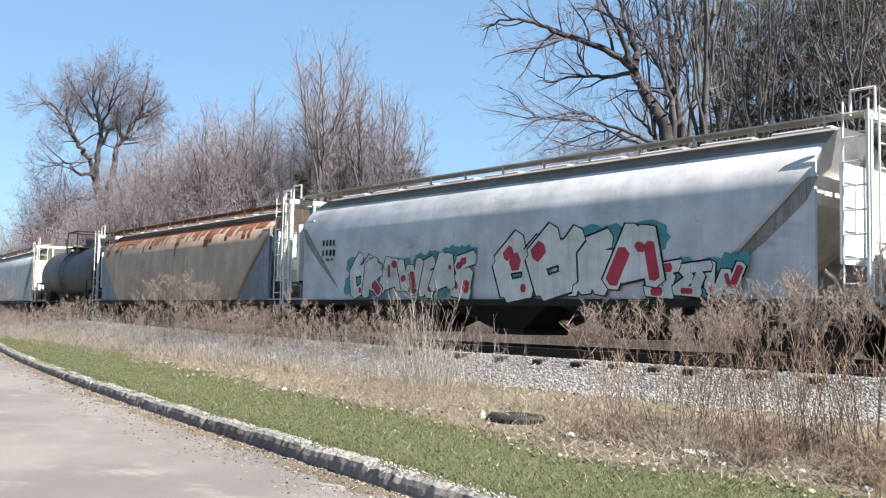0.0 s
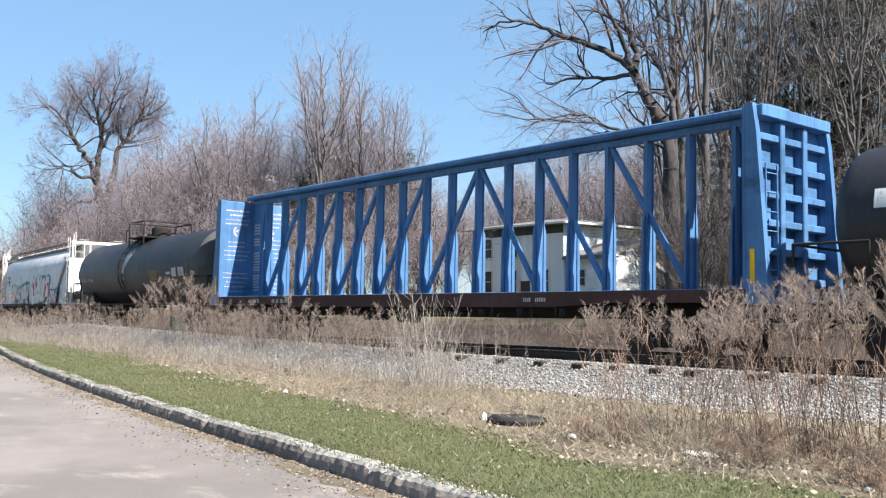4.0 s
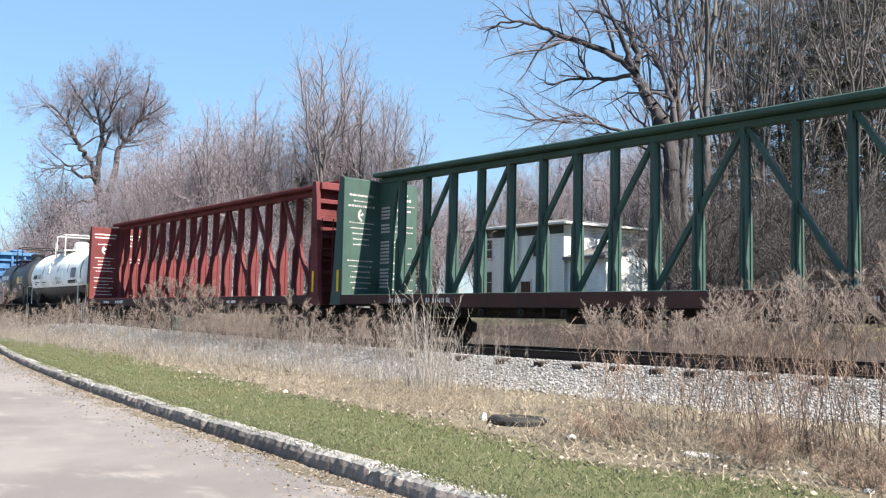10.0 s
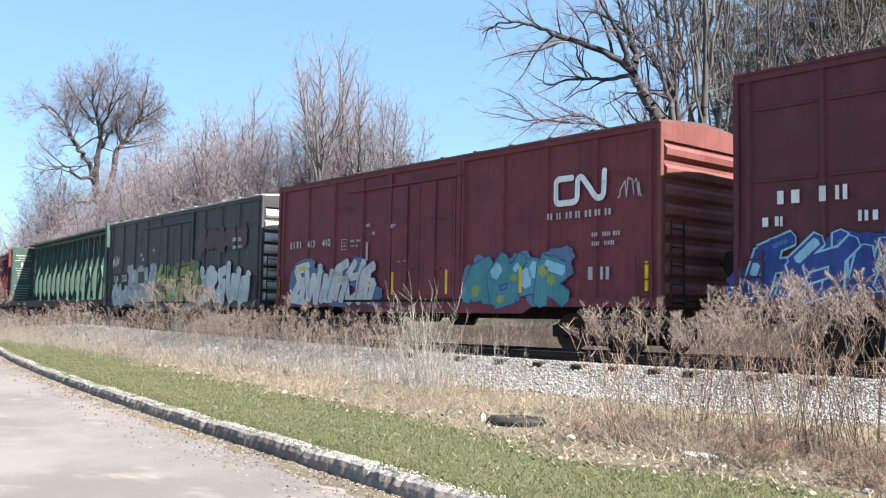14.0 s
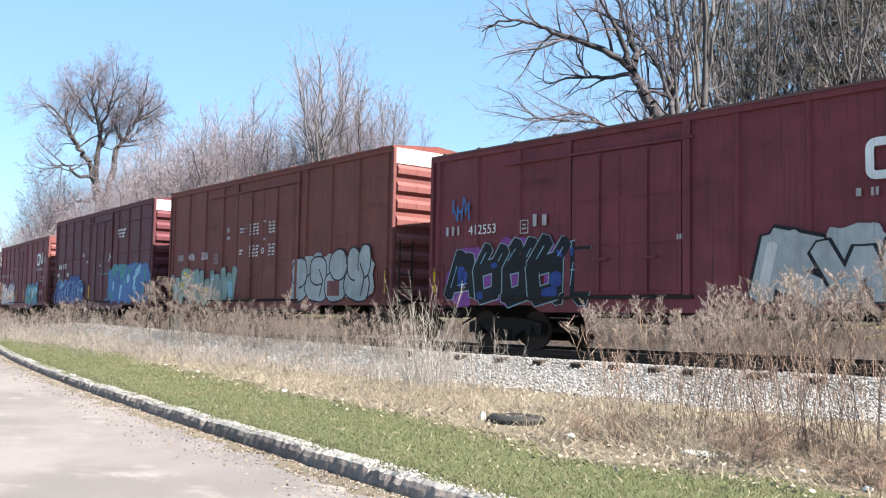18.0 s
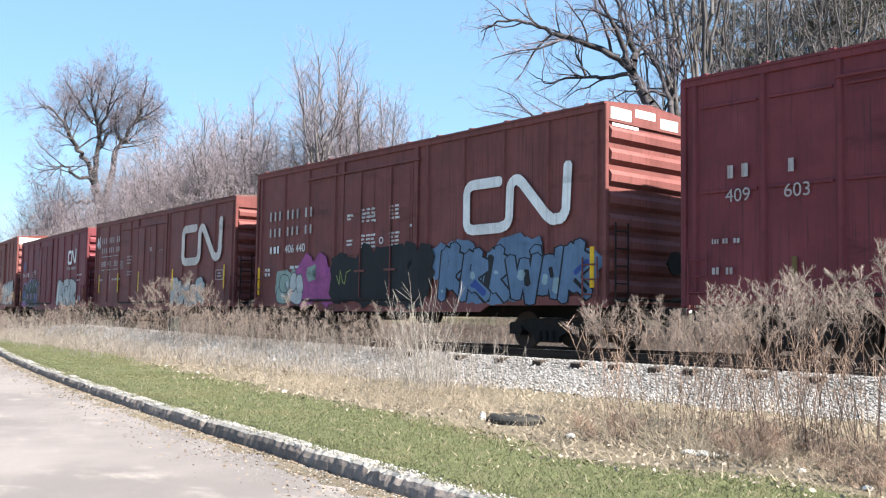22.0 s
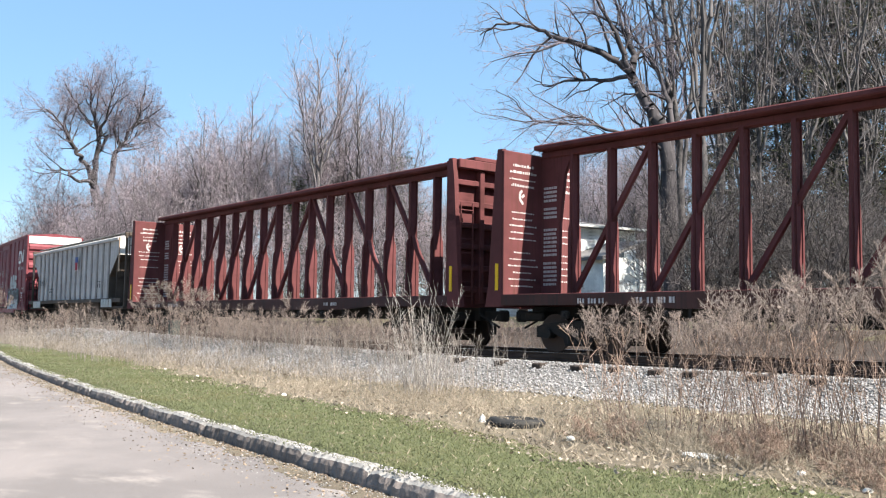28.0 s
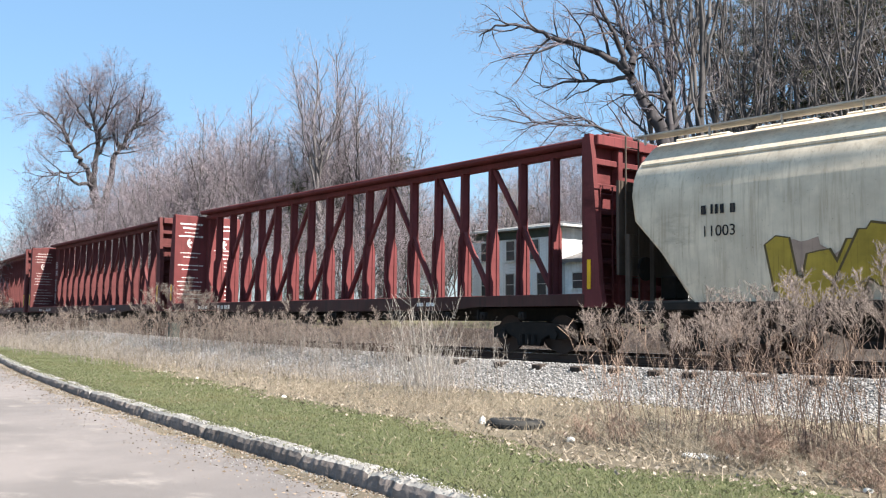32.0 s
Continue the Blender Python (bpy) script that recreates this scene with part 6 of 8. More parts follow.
# rails and sleepers
RAIL = paint("rail_steel", (0.085, 0.055, 0.042), 0.6, 0.5, dirt=(0.10, 0.05, 0.03), dirt_amount=0.5, streak=False)
RAIL_TOP = paint("polished_rail_head", (0.40, 0.38, 0.36), 0.25, 0.9, dirt=(0.2, 0.15, 0.12), dirt_amount=0.2, streak=False)
TIE = paint("creosoted_wood", (0.042, 0.032, 0.026), 0.95, dirt=(0.13, 0.115, 0.10), dirt_amount=0.6, streak=False, scale=4, bump=0.8, grain=25, random=0.4)
track = thing("railway_track", "single railway track with dark timber sleepers on ballast", "track", kind="structure")
for out in (-0.7525, 0.7525):
    g, rings, heads = Geo(), [], []
    stations = [float(v) for v in range(-150, 1, 2)] + [40.0, 120.0, 420.0]
    for s in stations:
        prof = [(-0.07, -0.19), (-0.07, -0.165), (-0.012, -0.15), (-0.012, -0.04), (-0.036, -0.03), (-0.036, -0.002), (0.036, -0.002), (0.036, -0.03), (0.012, -0.04), (0.012, -0.15), (0.07, -0.165), (0.07, -0.19)]
        rings.append([(*on_track(s, out + a)[0].to_2d(), z) for a, z in prof])
        heads.append([(*on_track(s, out + a)[0].to_2d(), z) for a, z in ((-0.03, -0.0015), (-0.03, 0.002), (0.03, 0.002), (0.03, -0.0015))])
    part("rail", g.loft(rings), RAIL, track, smooth=40)
    part("rail_head", Geo().loft(heads), RAIL_TOP, track, "bright worn rail head")
TIE_MESH = Geo().box(-0.115, 0.115, -1.3, 1.3, -0.40, -0.185, 0.012).mesh("sleeper", TIE)
rnd = random.Random(6)
for k in range(190):
    p, a = on_track(-92 + 0.53 * k)
    part("sleeper", TIE_MESH, None, track, at=Matrix.Translation(p + Vector((0, 0, rnd.uniform(-0.012, 0.008)))) @ Matrix.Rotation(a + rnd.uniform(-0.02, 0.02), 4, "Z"))

# ---- plants: mesh builders ----
def np_mesh(name, V, Fc, material):
    """A mesh from arrays of vertices and of faces that all have the same number of corners."""
    me = bpy.data.meshes.new(name)
    V, Fc = np.asarray(V, dtype=np.float32), np.asarray(Fc, dtype=np.int32)
    me.vertices.add(len(V))
    me.vertices.foreach_set("co", V.ravel())
    me.loops.add(Fc.size)
    me.loops.foreach_set("vertex_index", Fc.ravel())
    me.polygons.add(len(Fc))
    me.polygons.foreach_set("loop_start", np.arange(len(Fc), dtype=np.int32) * Fc.shape[1])
    me.update(calc_edges=True)
    me.materials.append(material)
    return me


def sticks(name, segs, sides, material):
    """Tapered sticks from rows of x0 y0 z0 x1 y1 z1 r0 r1."""
    S = np.array(segs, dtype=float).reshape(-1, 8)
    p, q = S[:, :3], S[:, 3:6]
    d = q - p
    d /= np.maximum(np.linalg.norm(d, axis=1, keepdims=True), 1e-9)
    ref = np.where(np.abs(d[:, 2:3]) > 0.9, np.array([[1.0, 0, 0]]), np.array([[0, 0, 1.0]]))
    a = np.cross(d, ref)
    a /= np.linalg.norm(a, axis=1, keepdims=True)
    b = np.cross(d, a)
    rings = []
    for base, r in ((p, S[:, 6:7]), (q, S[:, 7:8])):
        for k in range(sides):
            t = 2 * math.pi * k / sides
            rings.append(base + r * (math.cos(t) * a + math.sin(t) * b))
    V = np.stack(rings, 1).reshape(-1, 3)
    o = np.arange(len(S))[:, None] * (2 * sides)
    Fc = np.concatenate([np.concatenate([o + k, o + (k + 1) % sides, o + sides + (k + 1) % sides, o + sides + k], 1) for k in range(sides)])
    me = np_mesh(name, V, Fc, material)
    me.shade_smooth()
    return me


def flakes(name, P, size, rs, material, flat=0.0, corners=3, long=1.0):
    """Small leaves, blades or fluff: one triangle or diamond at each point, turned at random."""
    n = len(P)
    a = rs.normal(size=(n, 3))
    a[:, 2] *= 1 - flat
    a /= np.linalg.norm(a, axis=1, keepdims=True)
    b = np.cross(a, rs.normal(size=(n, 3)))
    b /= np.linalg.norm(b, axis=1, keepdims=True)
    sz = (size * rs.uniform(0.5, 1.4, size=(n, 1)))
    if corners == 3:
        V = np.stack([P - b * sz * 0.5, P + b * sz * 0.5, P + a * sz * long], 1)
    else:
        V = np.stack([P, P + (a * 0.5 * long + b * 0.3) * sz, P + a * sz * long, P + (a * 0.5 * long - b * 0.3) * sz], 1)
    return np_mesh(name, V.reshape(-1, 3), np.arange(n * corners).reshape(n, corners), material)


def bark(name, lo, hi, rough=0.9):
    m, n, l = nodes_of(name)
    bs = n["Principled BSDF"]
    co = n.new("ShaderNodeTexCoord").outputs["Object"]
    col = mix_rgb(n, l, ramp(n, l, noise_of(n, l, co, 6, 5, (1, 1, 0.2)), 0.35, 0.65), lo, hi)
    isl = n.new("ShaderNodeNewGeometry").outputs["Random Per Island"]
    col = mix_rgb(n, l, ramp(n, l, isl, 0.0, 1.6), col, tuple(min(1, c * 1.7) for c in hi))
    l.new(col, bs.inputs["Base Color"])
    bs.inputs["Roughness"].default_value = rough
    bs.inputs["Specular IOR Level"].default_value = 0.2
    return m


BARK = bark("grey_brown_bark", (0.048, 0.044, 0.044), (0.095, 0.087, 0.085))
BARK_PALE = bark("pale_grey_bark", (0.055, 0.049, 0.049), (0.108, 0.098, 0.097))
# Bark of the big leaning tree, darkened for the shade of its neighbours.
BARK_SHADED = bark("shaded_bark", (0.028, 0.025, 0.026), (0.062, 0.055, 0.057))
BARK_DARK = bark("dark_bark", (0.024, 0.021, 0.021), (0.052, 0.046, 0.045))
# Far wood's twigs: haze of distance is mixed into this light bluish colour.
TWIG_HAZED = bark("hazed_purple_grey_twigs", (0.150, 0.131, 0.148), (0.246, 0.216, 0.240))
TWIG_PURPLE = bark("fine_purplish_twigs", (0.092, 0.079, 0.092), (0.16, 0.138, 0.158))
# reddish far twigs, lightened for distance haze as well
TWIG_RED = bark("hazed_reddish_twigs", (0.150, 0.124, 0.133), (0.244, 0.205, 0.218))
TWIG_DARK = bark("dark_twigs", (0.095, 0.083, 0.082), (0.195, 0.173, 0.17))
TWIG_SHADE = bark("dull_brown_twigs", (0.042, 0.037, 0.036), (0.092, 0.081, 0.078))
STEM = bark("dry_grey_stems", (0.121, 0.105, 0.093), (0.219, 0.193, 0.170))
STEM_PALE = bark("bleached_stalks", (0.16, 0.142, 0.125), (0.29, 0.262, 0.232))
STEM_RED = bark("dry_red_stems", (0.079, 0.054, 0.045), (0.153, 0.110, 0.090))
FLUFF = bark("dry_seed_plumes", (0.072, 0.056, 0.049), (0.228, 0.183, 0.158))
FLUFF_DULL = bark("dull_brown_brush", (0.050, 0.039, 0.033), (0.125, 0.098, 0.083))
FLUFF_RED = bark("rusty_dead_leaves", (0.145, 0.098, 0.074), (0.255, 0.182, 0.14))
STRAW = bark("straw", (0.153, 0.123, 0.087), (0.265, 0.221, 0.166))
NEEDLE = bark("dark_needles", (0.020, 0.028, 0.013), (0.049, 0.059, 0.027))
NEEDLE_BROWN = bark("brown_green_needles", (0.02, 0.023, 0.014), (0.052, 0.054, 0.031))
DRYGRASS = bark("pale_dry_grass", (0.116, 0.097, 0.076), (0.219, 0.186, 0.151))


def blade_mat():
    """Short grass: greener and yellower patches, a little light through the blades."""
    m, n, l = nodes_of("grass_blades")
    bs = n["Principled BSDF"]
    co = n.new("ShaderNodeTexCoord").outputs["Object"]
    isl = n.new("ShaderNodeNewGeometry").outputs["Random Per Island"]
    col = mix_rgb(n, l, ramp(n, l, isl, -0.3, 1.3), (0.112, 0.126, 0.056), (0.182, 0.186, 0.100))
    col = mix_rgb(n, l, ramp(n, l, noise_of(n, l, co, 0.55, 5), 0.47, 0.72), col, (0.176, 0.163, 0.084))
    col = mix_rgb(n, l, ramp(n, l, noise_of(n, l, co, 2.6, 4), 0.58, 0.80), col, (0.211, 0.176, 0.107))
    l.new(col, bs.inputs["Base Color"])
    bs.inputs["Roughness"].default_value = 0.8
    bs.inputs["Specular IOR Level"].default_value = 0.15
    thru = n.new("ShaderNodeBsdfTranslucent")
    l.new(col, thru.inputs["Color"])
    mx = n.new("ShaderNodeMixShader")
    mx.inputs[0].default_value = 0.35
    l.new(bs.outputs[0], mx.inputs[1])
    l.new(thru.outputs[0], mx.inputs[2])
    l.new(mx.outputs[0], n["Material Output"].inputs["Surface"])
    return m


BLADE = blade_mat()
LEAFPALE = bark("pale_fallen_leaves", (0.060, 0.045, 0.034), (0.30, 0.255, 0.205))
LEAFLITTER = bark("leaf_litter", (0.085, 0.062, 0.045), (0.2, 0.155, 0.115))


def bend_path(pts, rnd, fine, rough):
    """A limb's guide points, rounded off and roughened."""
    P = [Vector(p) for p in pts]
    P = [P[0] * 2 - P[1]] + P + [P[-1] * 2 - P[-2]]
    out = []
    for a, b, c, d in zip(P, P[1:], P[2:], P[3:]):
        for k in range(fine):
            t = k / fine
            q = 0.5 * (2 * b + (c - a) * t + (2 * a - 5 * b + 4 * c - d) * t * t + (3 * b - a - 3 * c + d) * t ** 3)
            out.append(q + Vector((rnd.gauss(0, rough), rnd.gauss(0, rough), rnd.gauss(0, rough))) if out else q)
    return out + [P[-2]]


def sprout(rows, rnd, path, radii, level, habit, first=0.15):
    """Side branches along a path of points, each bent, tapered and branching in turn."""
    count, ratio, spread, wander, rise, droop = habit["count"][level], habit["ratio"][level], habit["spread"], habit["wander"], habit["rise"], habit["droop"]
    whole = sum((b - a).length for a, b in zip(path, path[1:]))
    if whole < 0.05:
        return
    n, turn = max(1, round(whole * count)), rnd.uniform(0, 6.283)
    for k in range(n):
        t = first + (1 - first) * (k + rnd.random()) / n
        u = t * (len(path) - 1)
        i = min(int(u), len(path) - 2)
        o, d = path[i].lerp(path[i + 1], u - i), (path[i + 1] - path[i]).normalized()
        turn += 2.4 + rnd.uniform(-0.6, 0.6)
        side = d.orthogonal().normalized()
        side = side * math.cos(turn) + d.cross(side) * math.sin(turn)
        ang = radians(rnd.uniform(*spread))
        e = d * math.cos(ang) + side * math.sin(ang)
        ln = min(habit["longest"][level], whole * ratio) * (1.15 - habit["taper"] * t) * rnd.uniform(0.6, 1.2)
        r = max(habit["twig"], min(radii[i] * 0.6, 0.020 * ln + habit["twig"] * 0.6))
        steps = 5 if level == 0 else 4 if level == 1 else 3
        way, rr, p = [o], [r], o
        for j in range(steps):
            e = (e + Vector((rnd.gauss(0, wander), rnd.gauss(0, wander), rnd.gauss(0, wander) + rise - droop * (level > 0) * j / steps))).normalized()
            p = p + e * ln / steps
            way.append(p)
            rr.append(max(habit["twig"] * 0.5, r * (1 - 0.8 * (j + 1) / steps)))
        rows[level].extend((*a, *b, q, w) for a, b, q, w in zip(way, way[1:], rr, rr[1:]))
        if level + 1 < len(habit["count"]):
            sprout(rows, rnd, way, rr, level + 1, habit, 0.2)


def limb_tree(seed, limbs, habit, wood_mat, twig_mat, label, name="bare_tree", rough=0.06, bare=0.25):
    """Meshes of one bare tree: guided limbs with branches and twigs. limbs: guide points and the thickness at the start."""
    rnd = random.Random(seed)
    wood, rows = [], [[] for k in habit["count"]]
    for j, (pts, r) in enumerate(limbs):
        way = bend_path(pts, rnd, 4, rough)
        m = len(way) - 1
        rr = [r * (1 - (0.42 if j == 0 else 0.85) * (k / m) ** 0.8) for k in range(m + 1)]
        wood.extend((*a, *b, q, w) for a, b, q, w in zip(way, way[1:], rr, rr[1:]))
        if j:
            sprout(rows, rnd, way, rr, 0, habit, bare)
    return sticks("trunk", wood + rows[0], 7, wood_mat), sticks("crown", sum(rows[1:], []), 3, twig_mat), label, name


def upright_limbs(seed, height, fork, count, spread, r, lean=0.0, gap=0.0):
    """Guide points of a trunk that divides into steep limbs."""
    rnd = random.Random(seed)
    wob = lambda k: rnd.gauss(0, k)
    top = (lean * height, 0.0, height)
    limbs = [([(0, 0, -0.5), (wob(0.1), wob(0.1), fork * 0.5), (lean * fork + wob(0.15), wob(0.15), fork)], r),
             ([(lean * fork, 0, fork), (lean * height * 0.6 + wob(0.3), wob(0.3), fork + (height - fork) * 0.5), top], r * 0.62)]
    for k in range(count):
        a = 6.283 * (k + rnd.uniform(-0.3, 0.3)) / count
        z = fork * (1 - gap) + (height - fork) * 0.55 * (k + rnd.random()) / count
        w, h = spread * rnd.uniform(0.65, 1.1) * (1 - 0.45 * z / height), (height - z) * rnd.uniform(0.62, 0.95)
        o = Vector((lean * z, 0, z))
        limbs.append(([tuple(o), tuple(o + Vector((math.cos(a) * w * 0.42, math.sin(a) * w * 0.42, h * 0.33))), tuple(o + Vector((math.cos(a) * w * 0.75, math.sin(a) * w * 0.75, h * 0.68))), tuple(o + Vector((math.cos(a) * w, math.sin(a) * w, h)))], r * rnd.uniform(0.28, 0.48)))
    return limbs


def put_tree(proto, bearing, dist, scale, turn, group="trees behind the railway", label=""):
    x, y = -math.sin(radians(bearing)) * dist, math.cos(radians(bearing)) * dist
    ob = thing(proto[3], label or proto[2], "tree" if proto[3] != "bare_shrub" else "shrub", group, at=Matrix.Translation((x, y, lie(x, y) - 0.1)) @ Matrix.Rotation(radians(turn), 4, "Z") @ Matrix.Scale(scale, 4))
    part("trunk", proto[0], None, ob)
    tagged(part("crown", proto[1], None, ob), kind="stuff")
    return ob


# bare trees of the wood behind; habit: branches to the metre, their lengths, how they spread and bend, level by level
STEEP = dict(taper=0.45, count=(1.4, 2.5, 3.3), ratio=(0.34, 0.5, 0.55), longest=(3.4, 1.6, 0.85), spread=(20, 48), wander=0.11, rise=0.07, droop=0.0, twig=0.012)
HAZY = dict(taper=0.3, count=(1.4, 2.6, 3.6), ratio=(0.36, 0.5, 0.6), longest=(2.8, 1.5, 0.8), spread=(28, 64), wander=0.14, rise=0.03, droop=0.0, twig=0.0115)
BROAD = dict(taper=0.5, count=(1.5, 2.6, 3.8, 4.6), ratio=(0.6, 0.6, 0.6, 0.6), longest=(4.0, 2.2, 1.2, 0.7), spread=(28, 60), wander=0.16, rise=0.05, droop=0.02, twig=0.0105)
SPREADING = dict(taper=0.6, count=(2.1, 3.0, 3.6, 3.6), ratio=(0.5, 0.55, 0.6, 0.6), longest=(3.2, 1.7, 0.9, 0.5), spread=(22, 58), wander=0.19, rise=0.03, droop=0.14, twig=0.0055)
POLES = dict(taper=0.6, count=(0.8, 1.7, 2.6), ratio=(0.28, 0.5, 0.5), longest=(3.2, 1.6, 0.8), spread=(22, 60), wander=0.13, rise=0.05, droop=0.06, twig=0.007)
THICKET = dict(taper=0.6, count=(2.6, 3.6, 5.0), ratio=(0.4, 0.5, 0.6), longest=(1.4, 0.8, 0.45), spread=(20, 55), wander=0.14, rise=0.06, droop=0.0, twig=0.008)
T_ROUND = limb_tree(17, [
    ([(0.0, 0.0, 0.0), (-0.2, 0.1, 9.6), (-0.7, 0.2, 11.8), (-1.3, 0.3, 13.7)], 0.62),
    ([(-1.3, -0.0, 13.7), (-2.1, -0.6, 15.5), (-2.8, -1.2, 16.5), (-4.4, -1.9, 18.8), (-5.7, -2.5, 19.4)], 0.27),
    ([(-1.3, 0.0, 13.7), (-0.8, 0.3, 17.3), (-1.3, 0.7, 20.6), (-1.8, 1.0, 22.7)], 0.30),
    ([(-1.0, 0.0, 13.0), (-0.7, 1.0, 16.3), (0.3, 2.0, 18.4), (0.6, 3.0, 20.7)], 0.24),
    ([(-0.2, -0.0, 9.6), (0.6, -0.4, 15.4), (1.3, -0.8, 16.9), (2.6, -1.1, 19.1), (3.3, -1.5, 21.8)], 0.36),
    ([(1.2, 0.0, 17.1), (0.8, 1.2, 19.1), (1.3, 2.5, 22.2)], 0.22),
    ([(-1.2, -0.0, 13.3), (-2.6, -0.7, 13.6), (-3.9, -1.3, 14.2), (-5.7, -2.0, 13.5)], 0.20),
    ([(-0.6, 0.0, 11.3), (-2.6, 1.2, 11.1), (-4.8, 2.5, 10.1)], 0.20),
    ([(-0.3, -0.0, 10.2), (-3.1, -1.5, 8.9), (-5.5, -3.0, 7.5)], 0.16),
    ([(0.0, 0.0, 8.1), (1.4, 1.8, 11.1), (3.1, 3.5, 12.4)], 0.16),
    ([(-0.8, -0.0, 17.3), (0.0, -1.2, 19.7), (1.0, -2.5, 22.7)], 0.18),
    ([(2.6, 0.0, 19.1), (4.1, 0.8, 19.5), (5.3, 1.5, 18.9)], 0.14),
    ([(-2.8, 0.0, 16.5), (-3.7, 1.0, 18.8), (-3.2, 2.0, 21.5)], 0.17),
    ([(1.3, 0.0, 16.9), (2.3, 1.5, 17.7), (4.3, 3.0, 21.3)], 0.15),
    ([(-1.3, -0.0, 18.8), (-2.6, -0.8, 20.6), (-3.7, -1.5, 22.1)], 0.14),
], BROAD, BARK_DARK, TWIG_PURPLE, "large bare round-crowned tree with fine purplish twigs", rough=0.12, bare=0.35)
T_TALL = limb_tree(24, upright_limbs(24, 24.5, 9.0, 6, 4.0, 0.38, 0.03), STEEP, BARK_PALE, TWIG_HAZED, "tall bare tree with upright grey branches", rough=0.10)
T_TALL2 = limb_tree(25, upright_limbs(25, 24.5, 6.0, 6, 4.6, 0.36, -0.02, 0.2), STEEP, BARK_PALE, TWIG_HAZED, "tall bare tree with fine upright twigs", rough=0.10)
T_HAZE = limb_tree(31, upright_limbs(31, 20, 5.0, 9, 4.0, 0.24), HAZY, BARK_PALE, TWIG_RED, "bare tree with dense reddish twigs", rough=0.10, bare=0.1)
T_HAZE2 = limb_tree(32, upright_limbs(32, 20, 4.0, 9, 3.8, 0.22, 0.02, 0.3), HAZY, BARK_PALE, TWIG_HAZED, "bare tree with dense greyish twigs", rough=0.10, bare=0.1)
T_HAZE3 = limb_tree(33, upright_limbs(33, 20, 6.0, 11, 5.0, 0.26, -0.02, 0.4), HAZY, BARK, TWIG_RED, "broad bare tree with a haze of brownish twigs", rough=0.12, bare=0.1)
T_CLUMP = limb_tree(34, upright_limbs(34, 12.5, 2.0, 9, 3.2, 0.16, 0.0, 0.3), HAZY, BARK_DARK, TWIG_PURPLE, "bushy bare tree with fine purplish twigs", rough=0.10, bare=0.1)
T_SCRUB = limb_tree(41, upright_limbs(41, 6.0, 0.3, 12, 2.6, 0.05, 0.0, 0.9), THICKET, BARK_DARK, TWIG_RED, "thicket of bare brown shrubs beside the wood", "bare_shrub", bare=0.1)
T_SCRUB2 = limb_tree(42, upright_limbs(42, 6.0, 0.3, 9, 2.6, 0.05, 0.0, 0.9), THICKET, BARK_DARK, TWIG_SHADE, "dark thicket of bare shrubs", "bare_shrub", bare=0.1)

SKYLINE = [(74, 6), (70.3, 7.5), (69.3, 9), (68.3, 11.5), (66.5, 13.5), (64.5, 14.8), (62.9, 16.5), (60.4, 18.6), (58.2, 20.0), (56.4, 19.5), (55.2, 23.2), (54.0, 24.6), (52.6, 23.2), (51.9, 21.6), (50.8, 19.6), (49.9, 17.6), (48.8, 15.5), (47.8, 12.5), (47.0, 9.5), (46, 7)]


def skyline(b):
    """Height of the wood's top against the sky at 82 m, by bearing."""
    for (b0, h0), (b1, h1) in zip(SKYLINE, SKYLINE[1:]):
        if b1 <= b <= b0:
            return h1 + (h0 - h1) * (b - b1) / (b0 - b1)
    return 6.0


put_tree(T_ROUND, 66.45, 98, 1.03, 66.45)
for b, d, sc, turn in ((68.9, 97, 1.12, 20), (68.2, 100, 1.0, 140), (69.7, 99, 0.85, 250), (67.6, 97, 0.7, 60), (69.2, 101, 1.0, 200), (68.6, 95, 0.9, 300), (69.9, 102, 0.7, 90)):
    put_tree(T_CLUMP, b, d, sc, turn)
rnd = random.Random(5)
for row, (d, b, stepping) in enumerate(((82, 67.2, 2.5), (90, 68.0, 2.4), (101, 69.0, 2.3))):
    while b > 47.2:
        h = skyline(b) * (0.97, 0.94, 0.91)[row] * rnd.uniform(0.85, 1.02) * d / 82 * (0.78 if b < 56 else 0.95)
        put_tree((T_HAZE, T_HAZE2, T_HAZE3)[rnd.randrange(3)], b, d + rnd.uniform(-3, 3), h / 21.0, rnd.uniform(0, 360))
        b -= stepping * rnd.uniform(0.7, 1.25) * (0.8 if b < 52 else 1.0)
# the taller crowns that stand out of it
for b, d, h, proto in ((54.1, 77, 22.0, T_TALL), (53.4, 84, 24.2, T_TALL2), (51.9, 80, 20.4, T_TALL2), (50.7, 84, 19.6, T_TALL), (49.4, 78, 14.5, T_HAZE2), (48.6, 82, 12.5, T_HAZE3), (52.6, 90, 17.0, T_HAZE), (50.1, 80, 18.6, T_TALL2), (58.5, 82, 19.4, T_TALL2), (60.9, 80, 17.4, T_TALL2),
                       (65.6, 94, 16.0, T_HAZE2), (64.4, 86, 15.5, T_HAZE), (63.5, 90, 17.5, T_HAZE2), (62.6, 86, 17.0, T_HAZE3), (68.9, 96, 8.5, T_HAZE3), (67.9, 92, 7.5, T_HAZE2), (70.2, 120, 9.0, T_HAZE), (70.8, 125, 9.5, T_HAZE2), (71.2, 130, 9.5, T_HAZE3), (71.8, 128, 9.5, T_HAZE2), (72.4, 130, 9.5, T_HAZE), (73.0, 125, 9.5, T_HAZE3), (71.5, 110, 7.5, T_HAZE), (70.6, 112, 7.5, T_HAZE3)):
    put_tree(proto, b, d, h / (25.6 if proto in (T_TALL, T_TALL2) else 21.0), b * 77)
